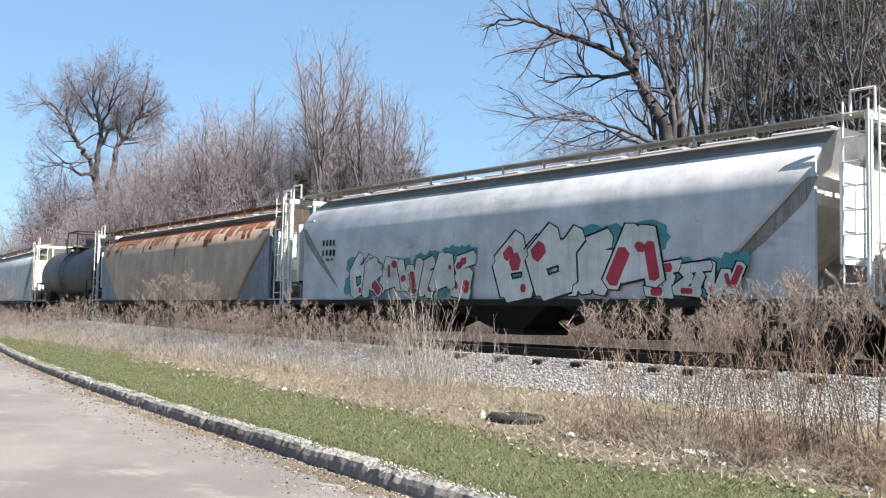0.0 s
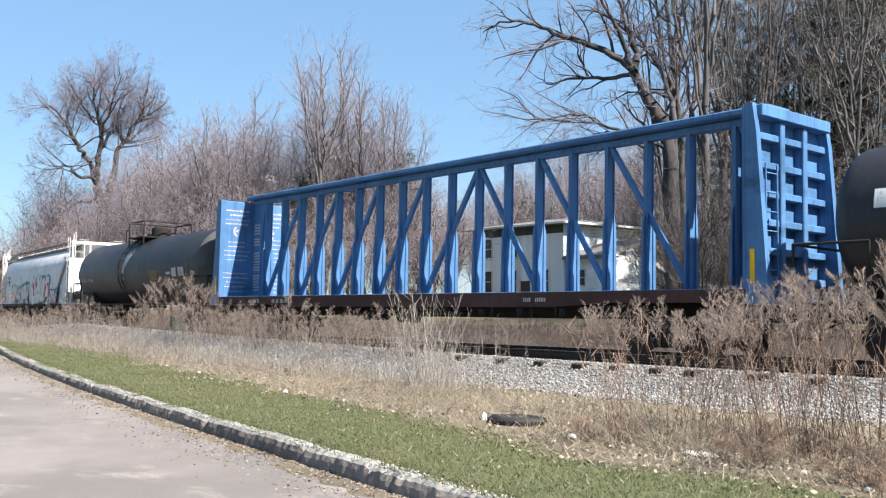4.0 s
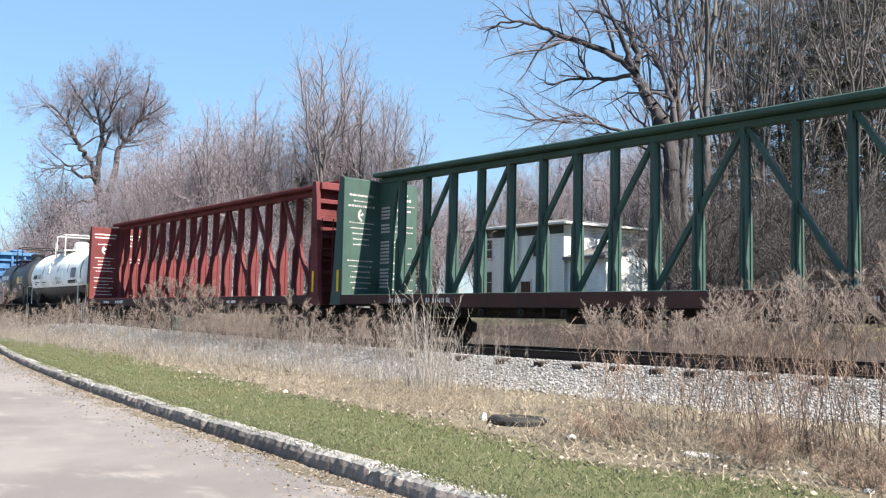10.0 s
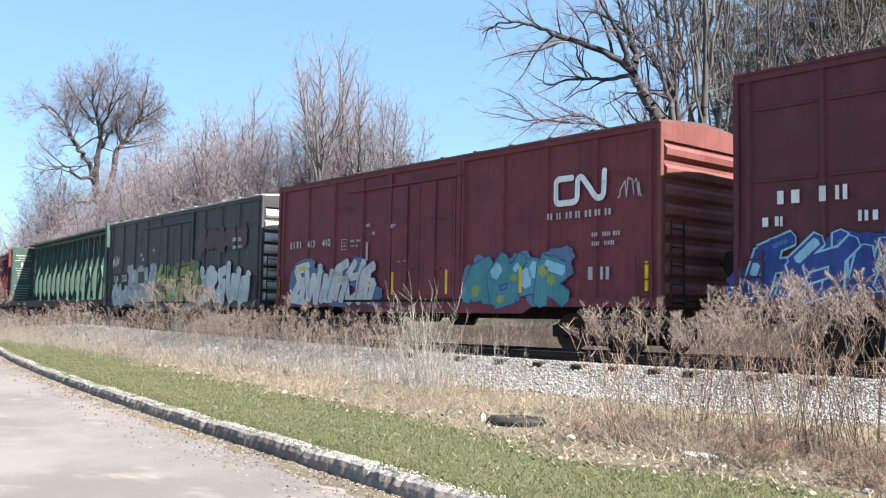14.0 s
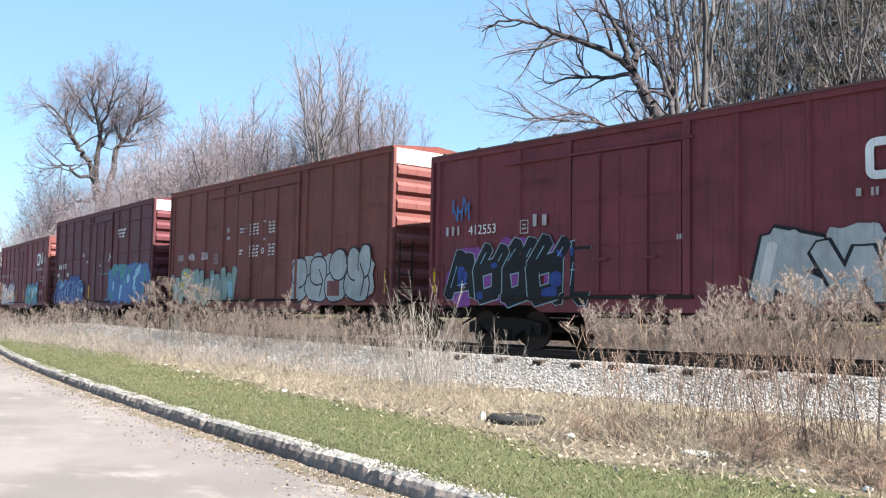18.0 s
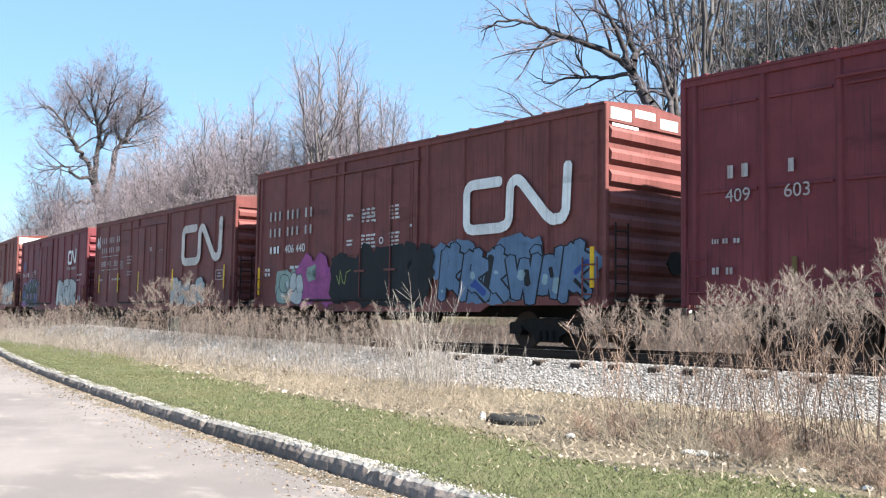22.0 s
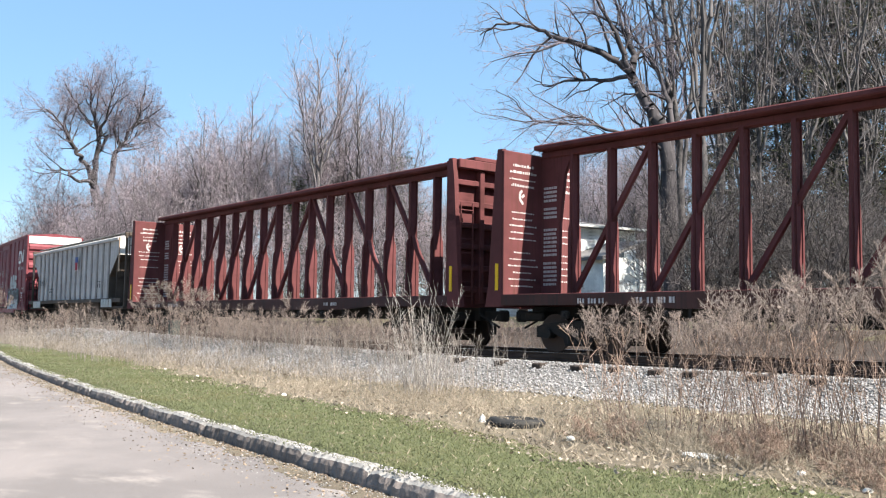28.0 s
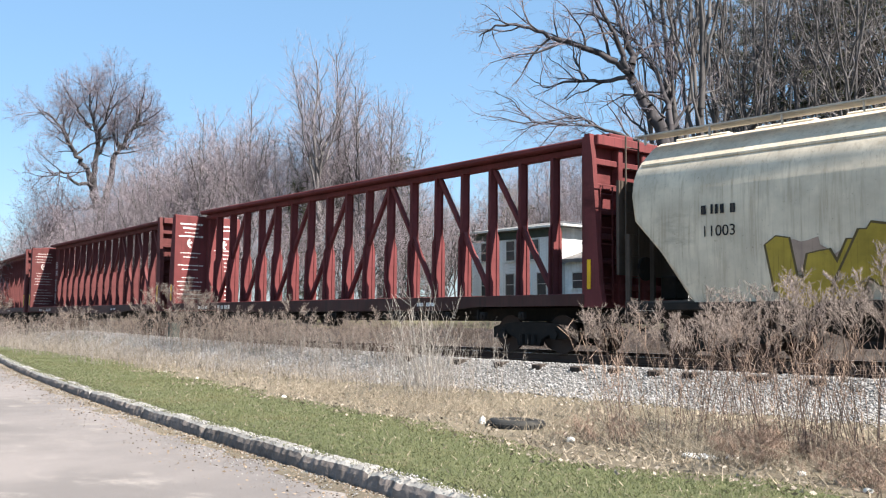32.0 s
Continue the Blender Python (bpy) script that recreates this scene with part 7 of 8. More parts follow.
for k in range(16):
    b = 69.2 - 0.62 * k + rnd.uniform(-0.2, 0.2)
    put_tree((T_HAZE, T_HAZE2, T_HAZE3)[k % 3], b, 86 + rnd.uniform(-4, 10), skyline(b) * rnd.uniform(0.62, 0.85) / 21.0, rnd.uniform(0, 360))
# low far trees beyond the house
rnd = random.Random(15)
for d, b, stepping in ((92, 46.9, 1.5), (104, 46.3, 1.35), (118, 46.8, 1.3)):
    while b > 33.6:
        h = (12.5 + 5.0 * smooth(44.5, 41.0, b)) * rnd.uniform(0.75, 1.05) * d / 100
        if b > 42.5 or b < 36.5 or d > 100:
            put_tree((T_HAZE, T_HAZE2, T_HAZE3)[rnd.randrange(3)], b, d + rnd.uniform(-4, 4), h / 20, rnd.uniform(0, 360))
        b -= stepping * rnd.uniform(0.75, 1.25)
for k in range(27):
    r2 = random.Random(100 + k)
    b = 70.8 - k * 0.93
    put_tree(T_SCRUB, b, (84 if b > 62 else 66) + r2.uniform(-5, 6), r2.uniform(1.1, 1.8), r2.uniform(0, 360), "shrubs at the wood's edge")

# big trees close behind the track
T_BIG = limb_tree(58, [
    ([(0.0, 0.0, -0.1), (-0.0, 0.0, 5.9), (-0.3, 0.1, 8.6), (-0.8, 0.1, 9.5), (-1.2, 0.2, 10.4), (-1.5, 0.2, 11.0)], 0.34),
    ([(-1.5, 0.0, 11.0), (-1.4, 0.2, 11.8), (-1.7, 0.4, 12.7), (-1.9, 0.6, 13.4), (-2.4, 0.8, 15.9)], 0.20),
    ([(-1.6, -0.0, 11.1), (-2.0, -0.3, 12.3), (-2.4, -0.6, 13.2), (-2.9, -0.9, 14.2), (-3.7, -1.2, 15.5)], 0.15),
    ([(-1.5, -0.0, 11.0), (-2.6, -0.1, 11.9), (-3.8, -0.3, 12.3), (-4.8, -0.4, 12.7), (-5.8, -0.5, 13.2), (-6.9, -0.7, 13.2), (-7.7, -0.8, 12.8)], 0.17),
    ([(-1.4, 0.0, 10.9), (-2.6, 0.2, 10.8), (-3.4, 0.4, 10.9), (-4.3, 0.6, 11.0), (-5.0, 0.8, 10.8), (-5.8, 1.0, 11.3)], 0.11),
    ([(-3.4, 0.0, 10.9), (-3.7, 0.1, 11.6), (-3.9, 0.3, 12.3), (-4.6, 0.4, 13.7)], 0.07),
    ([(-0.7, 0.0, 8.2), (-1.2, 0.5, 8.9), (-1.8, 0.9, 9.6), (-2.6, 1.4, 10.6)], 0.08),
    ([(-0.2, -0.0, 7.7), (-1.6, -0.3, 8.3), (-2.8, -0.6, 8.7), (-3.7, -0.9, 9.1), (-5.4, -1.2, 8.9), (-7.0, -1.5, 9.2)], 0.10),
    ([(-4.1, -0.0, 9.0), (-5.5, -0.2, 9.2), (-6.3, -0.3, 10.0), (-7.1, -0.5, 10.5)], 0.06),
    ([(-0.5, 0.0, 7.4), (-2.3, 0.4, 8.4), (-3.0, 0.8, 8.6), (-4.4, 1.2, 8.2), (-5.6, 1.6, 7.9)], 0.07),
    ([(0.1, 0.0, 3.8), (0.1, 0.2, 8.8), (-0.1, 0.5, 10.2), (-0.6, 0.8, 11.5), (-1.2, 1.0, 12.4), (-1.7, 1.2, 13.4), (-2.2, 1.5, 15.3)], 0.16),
], SPREADING, BARK_SHADED, TWIG_PURPLE, "big bare leaning tree with long spreading branches", rough=0.035, bare=0.12)
T_POLE = limb_tree(62, upright_limbs(62, 24, 9.0, 7, 2.6, 0.23, 0.0, 0.5), POLES, BARK, TWIG_DARK, "tall straight bare tree with grey trunk", rough=0.05)
T_POLE2 = limb_tree(67, upright_limbs(67, 22, 5.0, 9, 3.6, 0.16, 0.01, 0.6), POLES, BARK, TWIG_DARK, "tall bare tree with many dark twigs", rough=0.07, bare=0.1)
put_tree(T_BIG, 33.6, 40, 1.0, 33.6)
put_tree(T_POLE, 33.15, 43, 1.0, 30)
put_tree(T_POLE, 31.7, 41, 1.05, 150)
put_tree(T_POLE, 30.9, 48, 1.0, 80)
put_tree(T_POLE, 33.9, 50, 0.9, 200)
for b, d, sc, turn in ((29.6, 50, 1.05, 80), (28.6, 44, 1.0, 140), (27.4, 52, 1.1, 200), (26.2, 45, 1.0, 250), (25.0, 50, 1.1, 310), (23.8, 44, 1.0, 40), (22.6, 50, 1.1, 100), (21.2, 47, 1.1, 10), (29.0, 60, 1.15, 33), (24.4, 60, 1.2, 99)):
    put_tree(T_POLE2, b, d, sc, turn)
for b, d, h, proto in ((35.6, 84, 15.0, T_HAZE2), (34.6, 80, 18.0, T_HAZE), (31.6, 82, 20.0, T_HAZE2)):
    put_tree(proto, b, d, h / 21.0, b * 31)
for k in range(30):
    r2 = random.Random(300 + k)
    put_tree(T_SCRUB2, 33.8 - 0.46 * k, 38 + r2.uniform(-3, 9), r2.uniform(0.7, 1.25), r2.uniform(0, 360), "shrubs at the wood's edge")


def conifer(seed, height, base, needle_mat, label, drop=0.25, dense=1.0, size=0.42):
    """A conifer: straight trunk, whorls of boughs, needles in small blades."""
    rnd, rs = random.Random(seed), np.random.RandomState(seed)
    wood, pts = [(0, 0, -0.3, 0, 0, height, 0.018 * height, 0.02)], []
    z = 0.08 * height
    while z < height * 0.97:
        reach = base * (1 - z / height) ** 0.7 * rnd.uniform(0.6, 1.2) + 0.25
        for k in range(rnd.randint(4, 6)):
            a = rnd.uniform(0, 2 * math.pi)
            e = Vector((math.cos(a) * reach, math.sin(a) * reach, z - drop * reach + rnd.uniform(-0.4, 0.7)))
            wood.append((0, 0, z, *e, 0.03, 0.008))
            for j in range(int(34 * dense * (0.3 + reach / base))):
                t = rnd.uniform(0.15, 1.0)
                pts.append((e.x * t + rnd.gauss(0, 0.2), e.y * t + rnd.gauss(0, 0.2), z + (e.z - z) * t + rnd.gauss(0, 0.12)))
        z += height * 0.03 + 0.12
    P = np.array(pts)
    out = P.copy()
    out[:, 2] = 0
    out /= np.maximum(np.linalg.norm(out, axis=1, keepdims=True), 0.05)
    e = P + (out + rs.normal(0, 0.6, P.shape)) * size * rs.uniform(0.4, 1.0, (len(P), 1))
    w = np.full((len(P), 1), 0.030)
    return sticks("trunk", wood, 5, BARK_DARK), sticks("crown", np.concatenate([P, e, w, w * 0.3], 1), 3, needle_mat), label, "conifer"


C_PINE = conifer(71, 22, 5.0, NEEDLE_BROWN, "tall shaggy pine with brownish green needles", 0.15, 1.7, 0.5)
C_SPRUCE = conifer(72, 12, 2.4, NEEDLE, "small dark spruce among bare trees", 0.3, 0.9, 0.4)
for b, d, sc, turn in ((30.2, 68, 1.0, 0), (28.7, 62, 1.0, 77), (27.2, 57, 0.95, 120), (24.6, 52, 1.0, 200), (23.1, 50, 1.05, 300), (21.6, 54, 1.1, 10), (23.8, 70, 1.2, 90)):
    put_tree(C_PINE, b, d, sc, turn)
for b, d, sc, turn in ((55.6, 79, 0.98, 0), (49.4, 80, 1.15, 50), (42.95, 105, 1.2, 90), (42.2, 108, 1.1, 20), (41.6, 104, 1.0, 10)):
    put_tree(C_SPRUCE, b, d, sc, turn)


# ---- dry weeds beside the track ----
def weed(seed, stems, height, radius, thick, plume=0, sprigs=4, bend=0.15, fan=0.35, leafy=0, fluff=FLUFF, stem=STEM, start=0.55, feather=0.06, fine=0.0022, low=0.6):
    """Meshes of one clump: stems, and feathery tops of branchlets with short twiglets."""
    rnd = random.Random(seed)
    rows, tops = [], []
    for k in range(stems):
        a, r = rnd.uniform(0, 2 * math.pi), radius * math.sqrt(rnd.random())
        p = Vector((math.cos(a) * r, math.sin(a) * r, -0.05))
        d = Vector((math.cos(a) * fan * rnd.random(), math.sin(a) * fan * rnd.random(), 1)).normalized()
        h, steps = height * rnd.uniform(low, 1.05), 8
        for j in range(steps):
            d = (d + Vector((rnd.gauss(0, bend), rnd.gauss(0, bend), -bend * 0.3 * j / steps))).normalized()
            q = p + d * h / steps
            t = (j + 1) / steps
            rows.append((*p, *q, thick * (1.1 - 0.6 * t), thick * (1.0 - 0.7 * t)))
            if t > start:
                for i in range(sprigs):
                    o = p + (q - p) * rnd.random()
                    v = Vector((rnd.gauss(0, 0.42), rnd.gauss(0, 0.42), rnd.uniform(0.5, 1.25))) * h * 0.125
                    (tops if plume else rows).append((*o, *(o + v), fine * 1.5, fine))
                    for m in range(plume):
                        c = o + v * rnd.uniform(0.15, 1.05)
                        w = (v.normalized() + Vector((rnd.gauss(0, 0.75), rnd.gauss(0, 0.75), rnd.gauss(0, 0.5)))) * feather * rnd.uniform(0.4, 1.1)
                        tops.append((*c, *(c + w), fine, fine * 0.6))
            for m in range(leafy):
                c = q + Vector((rnd.gauss(0, 0.05), rnd.gauss(0, 0.05), rnd.gauss(0, 0.08)))
                w = Vector((rnd.gauss(0, 1), rnd.gauss(0, 1), rnd.gauss(0, 0.8))) * feather
                tops.append((*c, *(c + w), fine * 1.6, fine * 0.8))
            p = q
    return sticks("stem", rows, 3, stem), sticks("plume", tops, 3, fluff) if tops else None


def goldenrod(seed, stems, height, radius, thick, sprays=11, head=0.34, tufts=9, fan=0.3, tuft=0.026, fluff=FLUFF, stem=STEM_RED, leaves=5, low=0.7):
    """Meshes of one clump: slender stems with curled dead leaves, and nodding heads of arched sprays set with tufts."""
    rnd = random.Random(seed)
    rows, tops = [], []
    for k in range(stems):
        a, r = rnd.uniform(0, 6.283), radius * math.sqrt(rnd.random())
        p, h = Vector((math.cos(a) * r, math.sin(a) * r, -0.05)), height * rnd.uniform(low, 1.05)
        d = Vector((math.cos(a) * fan * rnd.random() + rnd.gauss(0, 0.06), math.sin(a) * fan * rnd.random() + rnd.gauss(0, 0.06), 1)).normalized()
        nod, way = Vector((rnd.gauss(0, 1), rnd.gauss(0, 1), 0)) * 0.05, [p]
        for j in range(9):
            d = (d + Vector((rnd.gauss(0, 0.04), rnd.gauss(0, 0.04), 0)) + nod * (j / 4.5) ** 2).normalized()
            p = p + d * h / 9
            way.append(p)
        rows.extend((*p0, *p1, thick * (1 - 0.09 * j), thick * (0.91 - 0.09 * j) + 0.0006) for j, (p0, p1) in enumerate(zip(way, way[1:])))
        for m in range(leaves):
            u = rnd.uniform(2.5, 7.5)
            o = way[int(u)].lerp(way[int(u) + 1], u % 1)
            w = Vector((rnd.gauss(0, 1), rnd.gauss(0, 1), rnd.uniform(-1.2, 0.3))).normalized() * rnd.uniform(0.03, 0.08)
            tops.append((*o, *(o + w), 0.002, 0.0045))
            tops.append((*(o + w), *(o + w * 1.2 + Vector((0, 0, -0.035))), 0.0045, 0.001))
        span = head * rnd.uniform(0.7, 1.25) * h / height
        for m in range(sprays):
            t = (m + rnd.random()) / sprays
            u = 9 * (1 - span / h * (1 - t))
            i = min(8, int(u))
            o = way[i].lerp(way[i + 1], u - i)
            az = rnd.uniform(0, 6.283)
            e = Vector((math.cos(az), math.sin(az), rnd.uniform(1.1, 2.6))).normalized()
            ln = span * (0.72 - 0.46 * t) * rnd.uniform(0.55, 1.25)
            for j in range(3):
                q = o + e * ln / 3
                tops.append((*o, *q, 0.0022, 0.0016))
                for c in range(max(1, round(tufts * (0.5 + 0.3 * j)))):
                    g = o.lerp(q, rnd.random())
                    w = (Vector((rnd.gauss(0, 0.5), rnd.gauss(0, 0.5), rnd.gauss(0.2, 0.5))) + e * 0.9).normalized() * tuft * rnd.uniform(0.5, 1.2)
                    tops.append((*g, *(g + w), 0.0019, 0.0015))
                e = (e + nod * 4 + Vector((rnd.gauss(0, 0.12), rnd.gauss(0, 0.12), -0.16))).normalized()
                o = q
    return sticks("stem", rows, 3, stem), sticks("plume", tops, 3, fluff)


W_GOLD = [goldenrod(200 + k, 7, 2.1, 0.42, 0.0050, sprays=15, head=0.52, tufts=6, fan=0.40, tuft=0.055, low=0.80, leaves=3) for k in range(4)]
W_BARE = [weed(220 + k, 26, 2.15, 0.26, 0.0055, plume=0, sprigs=1, fan=0.48, bend=0.025, fine=0.0026, low=0.4, stem=STEM_PALE) for k in range(2)]
W_THIN = [weed(240 + k, 9, 1.5, 0.55, 0.0070, plume=0, sprigs=1, fan=0.22, bend=0.05, fine=0.003, low=0.35) for k in range(4)]
W_BUSH = [goldenrod(260 + k, 15, 1.55, 0.7, 0.0055, sprays=11, head=0.40, tufts=4, fan=0.35, tuft=0.05, low=0.4, leaves=10) for k in range(3)]
W_STALK = [goldenrod(270 + k, 20, 1.15, 0.7, 0.0055, sprays=4, head=0.2, tufts=2, fan=0.25, tuft=0.04, low=0.35, leaves=4, stem=STEM) for k in range(3)]
W_RED = [weed(280 + k, 34, 0.62, 0.6, 0.005, plume=2, sprigs=3, fan=1.2, bend=0.3, leafy=2, fluff=FLUFF_RED, stem=STEM_RED, feather=0.05, fine=0.003) for k in range(3)]
W_REDTALL = [weed(290 + k, 12, 1.7, 0.45, 0.005, plume=1, sprigs=2, fan=0.3, bend=0.06, stem=STEM_RED, fluff=FLUFF_RED, fine=0.003) for k in range(2)]
W_STRAW = [weed(295 + k, 60, 0.5, 0.5, 0.004, plume=0, sprigs=0, fan=1.6, bend=0.3, stem=STRAW) for k in range(2)]

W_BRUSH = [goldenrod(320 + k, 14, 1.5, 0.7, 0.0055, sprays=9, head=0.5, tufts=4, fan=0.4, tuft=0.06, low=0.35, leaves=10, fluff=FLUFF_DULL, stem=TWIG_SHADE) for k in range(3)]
W_LEAN = [weed(310 + k, 6, 1.2, 0.4, 0.0055, plume=0, sprigs=0, fan=2.6, bend=0.06, stem=STRAW, low=0.3) for k in range(2)]


def put_weed(proto, x, y, scale, turn, label, name="dry_weed", group="dry weeds beside the track"):
    ob = thing(name, label, "dry plant", group, at=Matrix.Translation((x, y, lie(x, y))) @ Matrix.Rotation(radians(turn), 4, "Z") @ Matrix.Scale(scale, 4))
    tagged(part("stem", proto[0], None, ob), kind="stuff")
    if proto[1]:
        tagged(part("plume", proto[1], None, ob), kind="stuff")


rnd = random.Random(77)
# goldenrod stand near the road
for k in range(24):
    x = -8.5 + 7.0 * (k + rnd.uniform(-0.4, 0.4)) / 24
    put_weed(W_GOLD[k % 4], x, 10.3 - 0.23 * (x + 6) + rnd.uniform(-0.5, 1.5), rnd.uniform(0.86, 1.03) * (0.88 if x < -7.0 else 0.92 if x < -5.0 else 1.05), rnd.uniform(0, 360), "tall dry goldenrod with pale brown seed plumes")
for k in range(16):
    put_weed(W_REDTALL[k % 2], rnd.uniform(-7.4, -2.2), rnd.uniform(9.2, 11.5), rnd.uniform(0.5, 0.95), rnd.uniform(0, 360), "thin reddish dry stalks rising from brambles")
for k in range(16):
    x = rnd.uniform(-7.6, -2.2)
    put_weed(W_RED[k % 3], x, rnd.uniform(8.9, 10.1) - 0.2 * (x + 5), rnd.uniform(0.4, 0.75), rnd.uniform(0, 360), "low tangle of rusty dry brambles", "bramble", "brambles on the verge")
for k in range(52):
    x = rnd.uniform(-17, -2.2)
    put_weed(W_STRAW[k % 2], x, 9.7 - 0.16 * (x + 7) + rnd.uniform(-0.7, 1.0), rnd.uniform(0.5, 1.05), rnd.uniform(0, 360), "flattened tuft of straw-coloured dead grass", "grass_tuft", "dead grass tufts on the verge")
for k in range(26):
    x = rnd.uniform(-8.2, -2.0)
    put_weed(W_LEAN[k % 2], x, rnd.uniform(8.8, 10.6) - 0.2 * (x + 5), rnd.uniform(0.5, 1.0), rnd.uniform(0, 360), "fallen straw-coloured stalks lying across one another", "fallen_stalks", "fallen stalks on the verge")
# grey stalks in the middle of the verge
put_weed(W_BARE[0], -13.6, 12.1, 1.06, 0, "bunch of bare grey dry stalks")
put_weed(W_BARE[1], -13.1, 12.0, 0.84, 60, "bunch of bare grey dry stalks")
put_weed(W_BARE[1], -14.4, 12.7, 0.86, 160, "bunch of bare grey dry stalks")
put_weed(W_BARE[0], -15.6, 13.0, 0.62, 220, "bunch of bare grey dry stalks")
# belt of thin stalks along the foot of the ballast, thicker clumps by the rails
for k in range(130):
    s = -12.5 - 42 * ((k + rnd.random()) / 130) ** 1.3
    p, a = on_track(s, 5.5 + rnd.uniform(-1.1, 1.2))
    put_weed(W_THIN[k % 4], p.x, p.y, rnd.uniform(0.5, 0.98), rnd.uniform(0, 360), "thin pale dry stalks on the verge")
for k in range(100):
    s = -16.5 - 46.5 * (k + rnd.random()) / 100
    p, a = on_track(s, 2.95 + rnd.uniform(-0.3, 0.7))
    if noise.noise((s * 0.45, 4, 0)) < -0.2:
        continue
    tall = rnd.random() < 0.45
    put_weed((W_BUSH if tall else W_STALK)[k % 3], p.x, p.y, rnd.uniform(0.45, 0.95) * (1.0 if s > -40 else 1.1), rnd.uniform(0, 360), "tan dry bush beside the rails" if tall else "dull brown dry stalks beside the rails")
for s, out, sc in ((-30.5, 3.2, 1.35), (-31.8, 3.0, 1.25), (-29.2, 3.1, 1.0), (-30.0, 3.9, 1.15), (-31.2, 3.8, 1.2), (-28.6, 3.7, 0.95), (-23.0, 3.2, 0.95), (-56, 4.0, 1.7), (-59, 4.5, 1.9), (-62, 4.2, 2.0), (-53, 3.5, 1.2), (-57, 4.6, 1.9), (-60.5, 4.9, 2.1), (-29.8, 3.4, 1.2), (-31.0, 3.3, 1.3), (-58, 4.3, 1.9)):
    p, a = on_track(s, out)
    put_weed((W_GOLD + W_BUSH)[int(-s) % 7], p.x, p.y, sc * 0.8, -s * 40, "tall dry goldenrod beside the rails")
for k in range(34):
    s = -17.5 - 13.0 * (k + rnd.random()) / 34
    p, a = on_track(s, 2.9 + rnd.uniform(-0.2, 0.6))
    put_weed((W_BUSH + W_STALK)[k % 6], p.x, p.y, rnd.uniform(0.55, 0.85) * (1.0 if k % 6 < 3 else 1.25), rnd.uniform(0, 360), "tan dry bush beside the rails" if k % 6 < 3 else "dull brown dry stalks beside the rails")
# brush behind the track
for k in range(240):
    s = -1 - 66 * (k + rnd.random()) / 240
    p, a = on_track(s, -3.2 - 4.5 * rnd.random())
    put_weed((W_BRUSH + W_BUSH + W_BRUSH)[k % 9], p.x, p.y, rnd.uniform(0.65, 1.0), rnd.uniform(0, 360), "brown dry brush behind the track", "brush", "brush behind the track")

for k in range(90):
    s = -2 - 50 * (k + rnd.random()) / 90
    p, a = on_track(s, -2.3 - 0.9 * rnd.random())
    put_weed((W_STALK + W_BRUSH)[k % 6], p.x, p.y, rnd.uniform(0.35, 0.65), rnd.uniform(0, 360), "low brown growth along the far side of the track", "brush", "brush behind the track")

# ---- grass, straw, litter and ballast stones ----
rs = np.random.RandomState(12)


def spread(n, x0, x1, power=1.6):
    """Points more closely set near the camera."""
    return x1 - (x1 - x0) * rs.random_sample(n) ** power


def scatter_ground(n, x0, x1, lo, hi, test, power=1.6):
    out = []
    for x, f in zip(spread(n, x0, x1, power), rs.random_sample(n)):
        y = kerb_y(x) + lo + (hi - lo) * f
        if test(x, y):
            out.append((x, y, lie(x, y)))
    return np.array(out)


def blades(name, P, h, w, lean, material):
    n = len(P)
    a = rs.uniform(0, 2 * math.pi, n)
    side = np.stack([np.cos(a), np.sin(a), np.zeros(n)], 1) * (w * rs.uniform(0.6, 1.4, (n, 1)))
    tip = np.stack([rs.normal(0, lean, n), rs.normal(0, lean, n), np.ones(n)], 1)
    tip *= (h * rs.uniform(0.4, 1.3, (n, 1))) / np.linalg.norm(tip, axis=1, keepdims=True)
    V = np.stack([P - side, P + side, P + tip], 1).reshape(-1, 3)
    return np_mesh(name, V, np.arange(3 * n).reshape(n, 3), material)


P = scatter_ground(190000, -42, 0.5, 0.15, 4.6, lambda x, y: dry_edge(x, y) < 0.25)
edge = []
for x, f in zip(spread(9000, -45, 0.5, 1.5), rs.random_sample(9000)):
    if noise.noise((x * 1.9, 3, 1)) > -0.25:
        edge.append((x, kerb_y(x) + 0.055 + 0.13 * f ** 0.7, -0.462))
P = np.concatenate([P, np.array(edge)])
tagged(new("short_grass", blades("short_grass", P, 0.042, 0.006, 0.95, BLADE)), "short green spring grass on the verge", "grass", kind="stuff")
P = scatter_ground(42000, -45, 0.5, 1.6, 9.0, lambda x, y: dry_edge(x, y) > -0.7 and from_track(x, y) > 4.4 and rs.rand() < 0.3 + dry_edge(x, y))
tagged(new("dead_grass", blades("dead_grass", P, 0.17, 0.006, 1.6, STRAW)), "flattened straw-coloured dead grass", "grass", kind="stuff")
P = []
for s, f, u in zip(-17 - 48 * rs.random_sample(52000) ** 1.15, rs.random_sample(52000), rs.random_sample(52000)):
    cover = min(1.0, (-17 - s) / 40)
    if f > 0.52 - 0.5 * cover + 0.35 * noise.noise((s * 0.8, 7, 0)) and u < 0.25 + 0.9 * cover:
        p, a = on_track(s, 2.9 + 2.5 * f)
        P.append((p.x, p.y, lie(p.x, p.y)))
tagged(new("dry_grass", blades("dry_grass", np.array(P), 0.26, 0.008, 0.9, DRYGRASS)), "pale dry grass growing over the ballast shoulder", "grass", kind="stuff")
P = scatter_ground(5000, -38, 0.5, 0.2, 3.2, lambda x, y: dry_edge(x, y) < 0.0)
tagged(new("straw_in_turf", blades("straw_in_turf", P, 0.07, 0.006, 1.8, STRAW)), "bits of straw lying in the short grass", "straw", kind="stuff")
pts = []
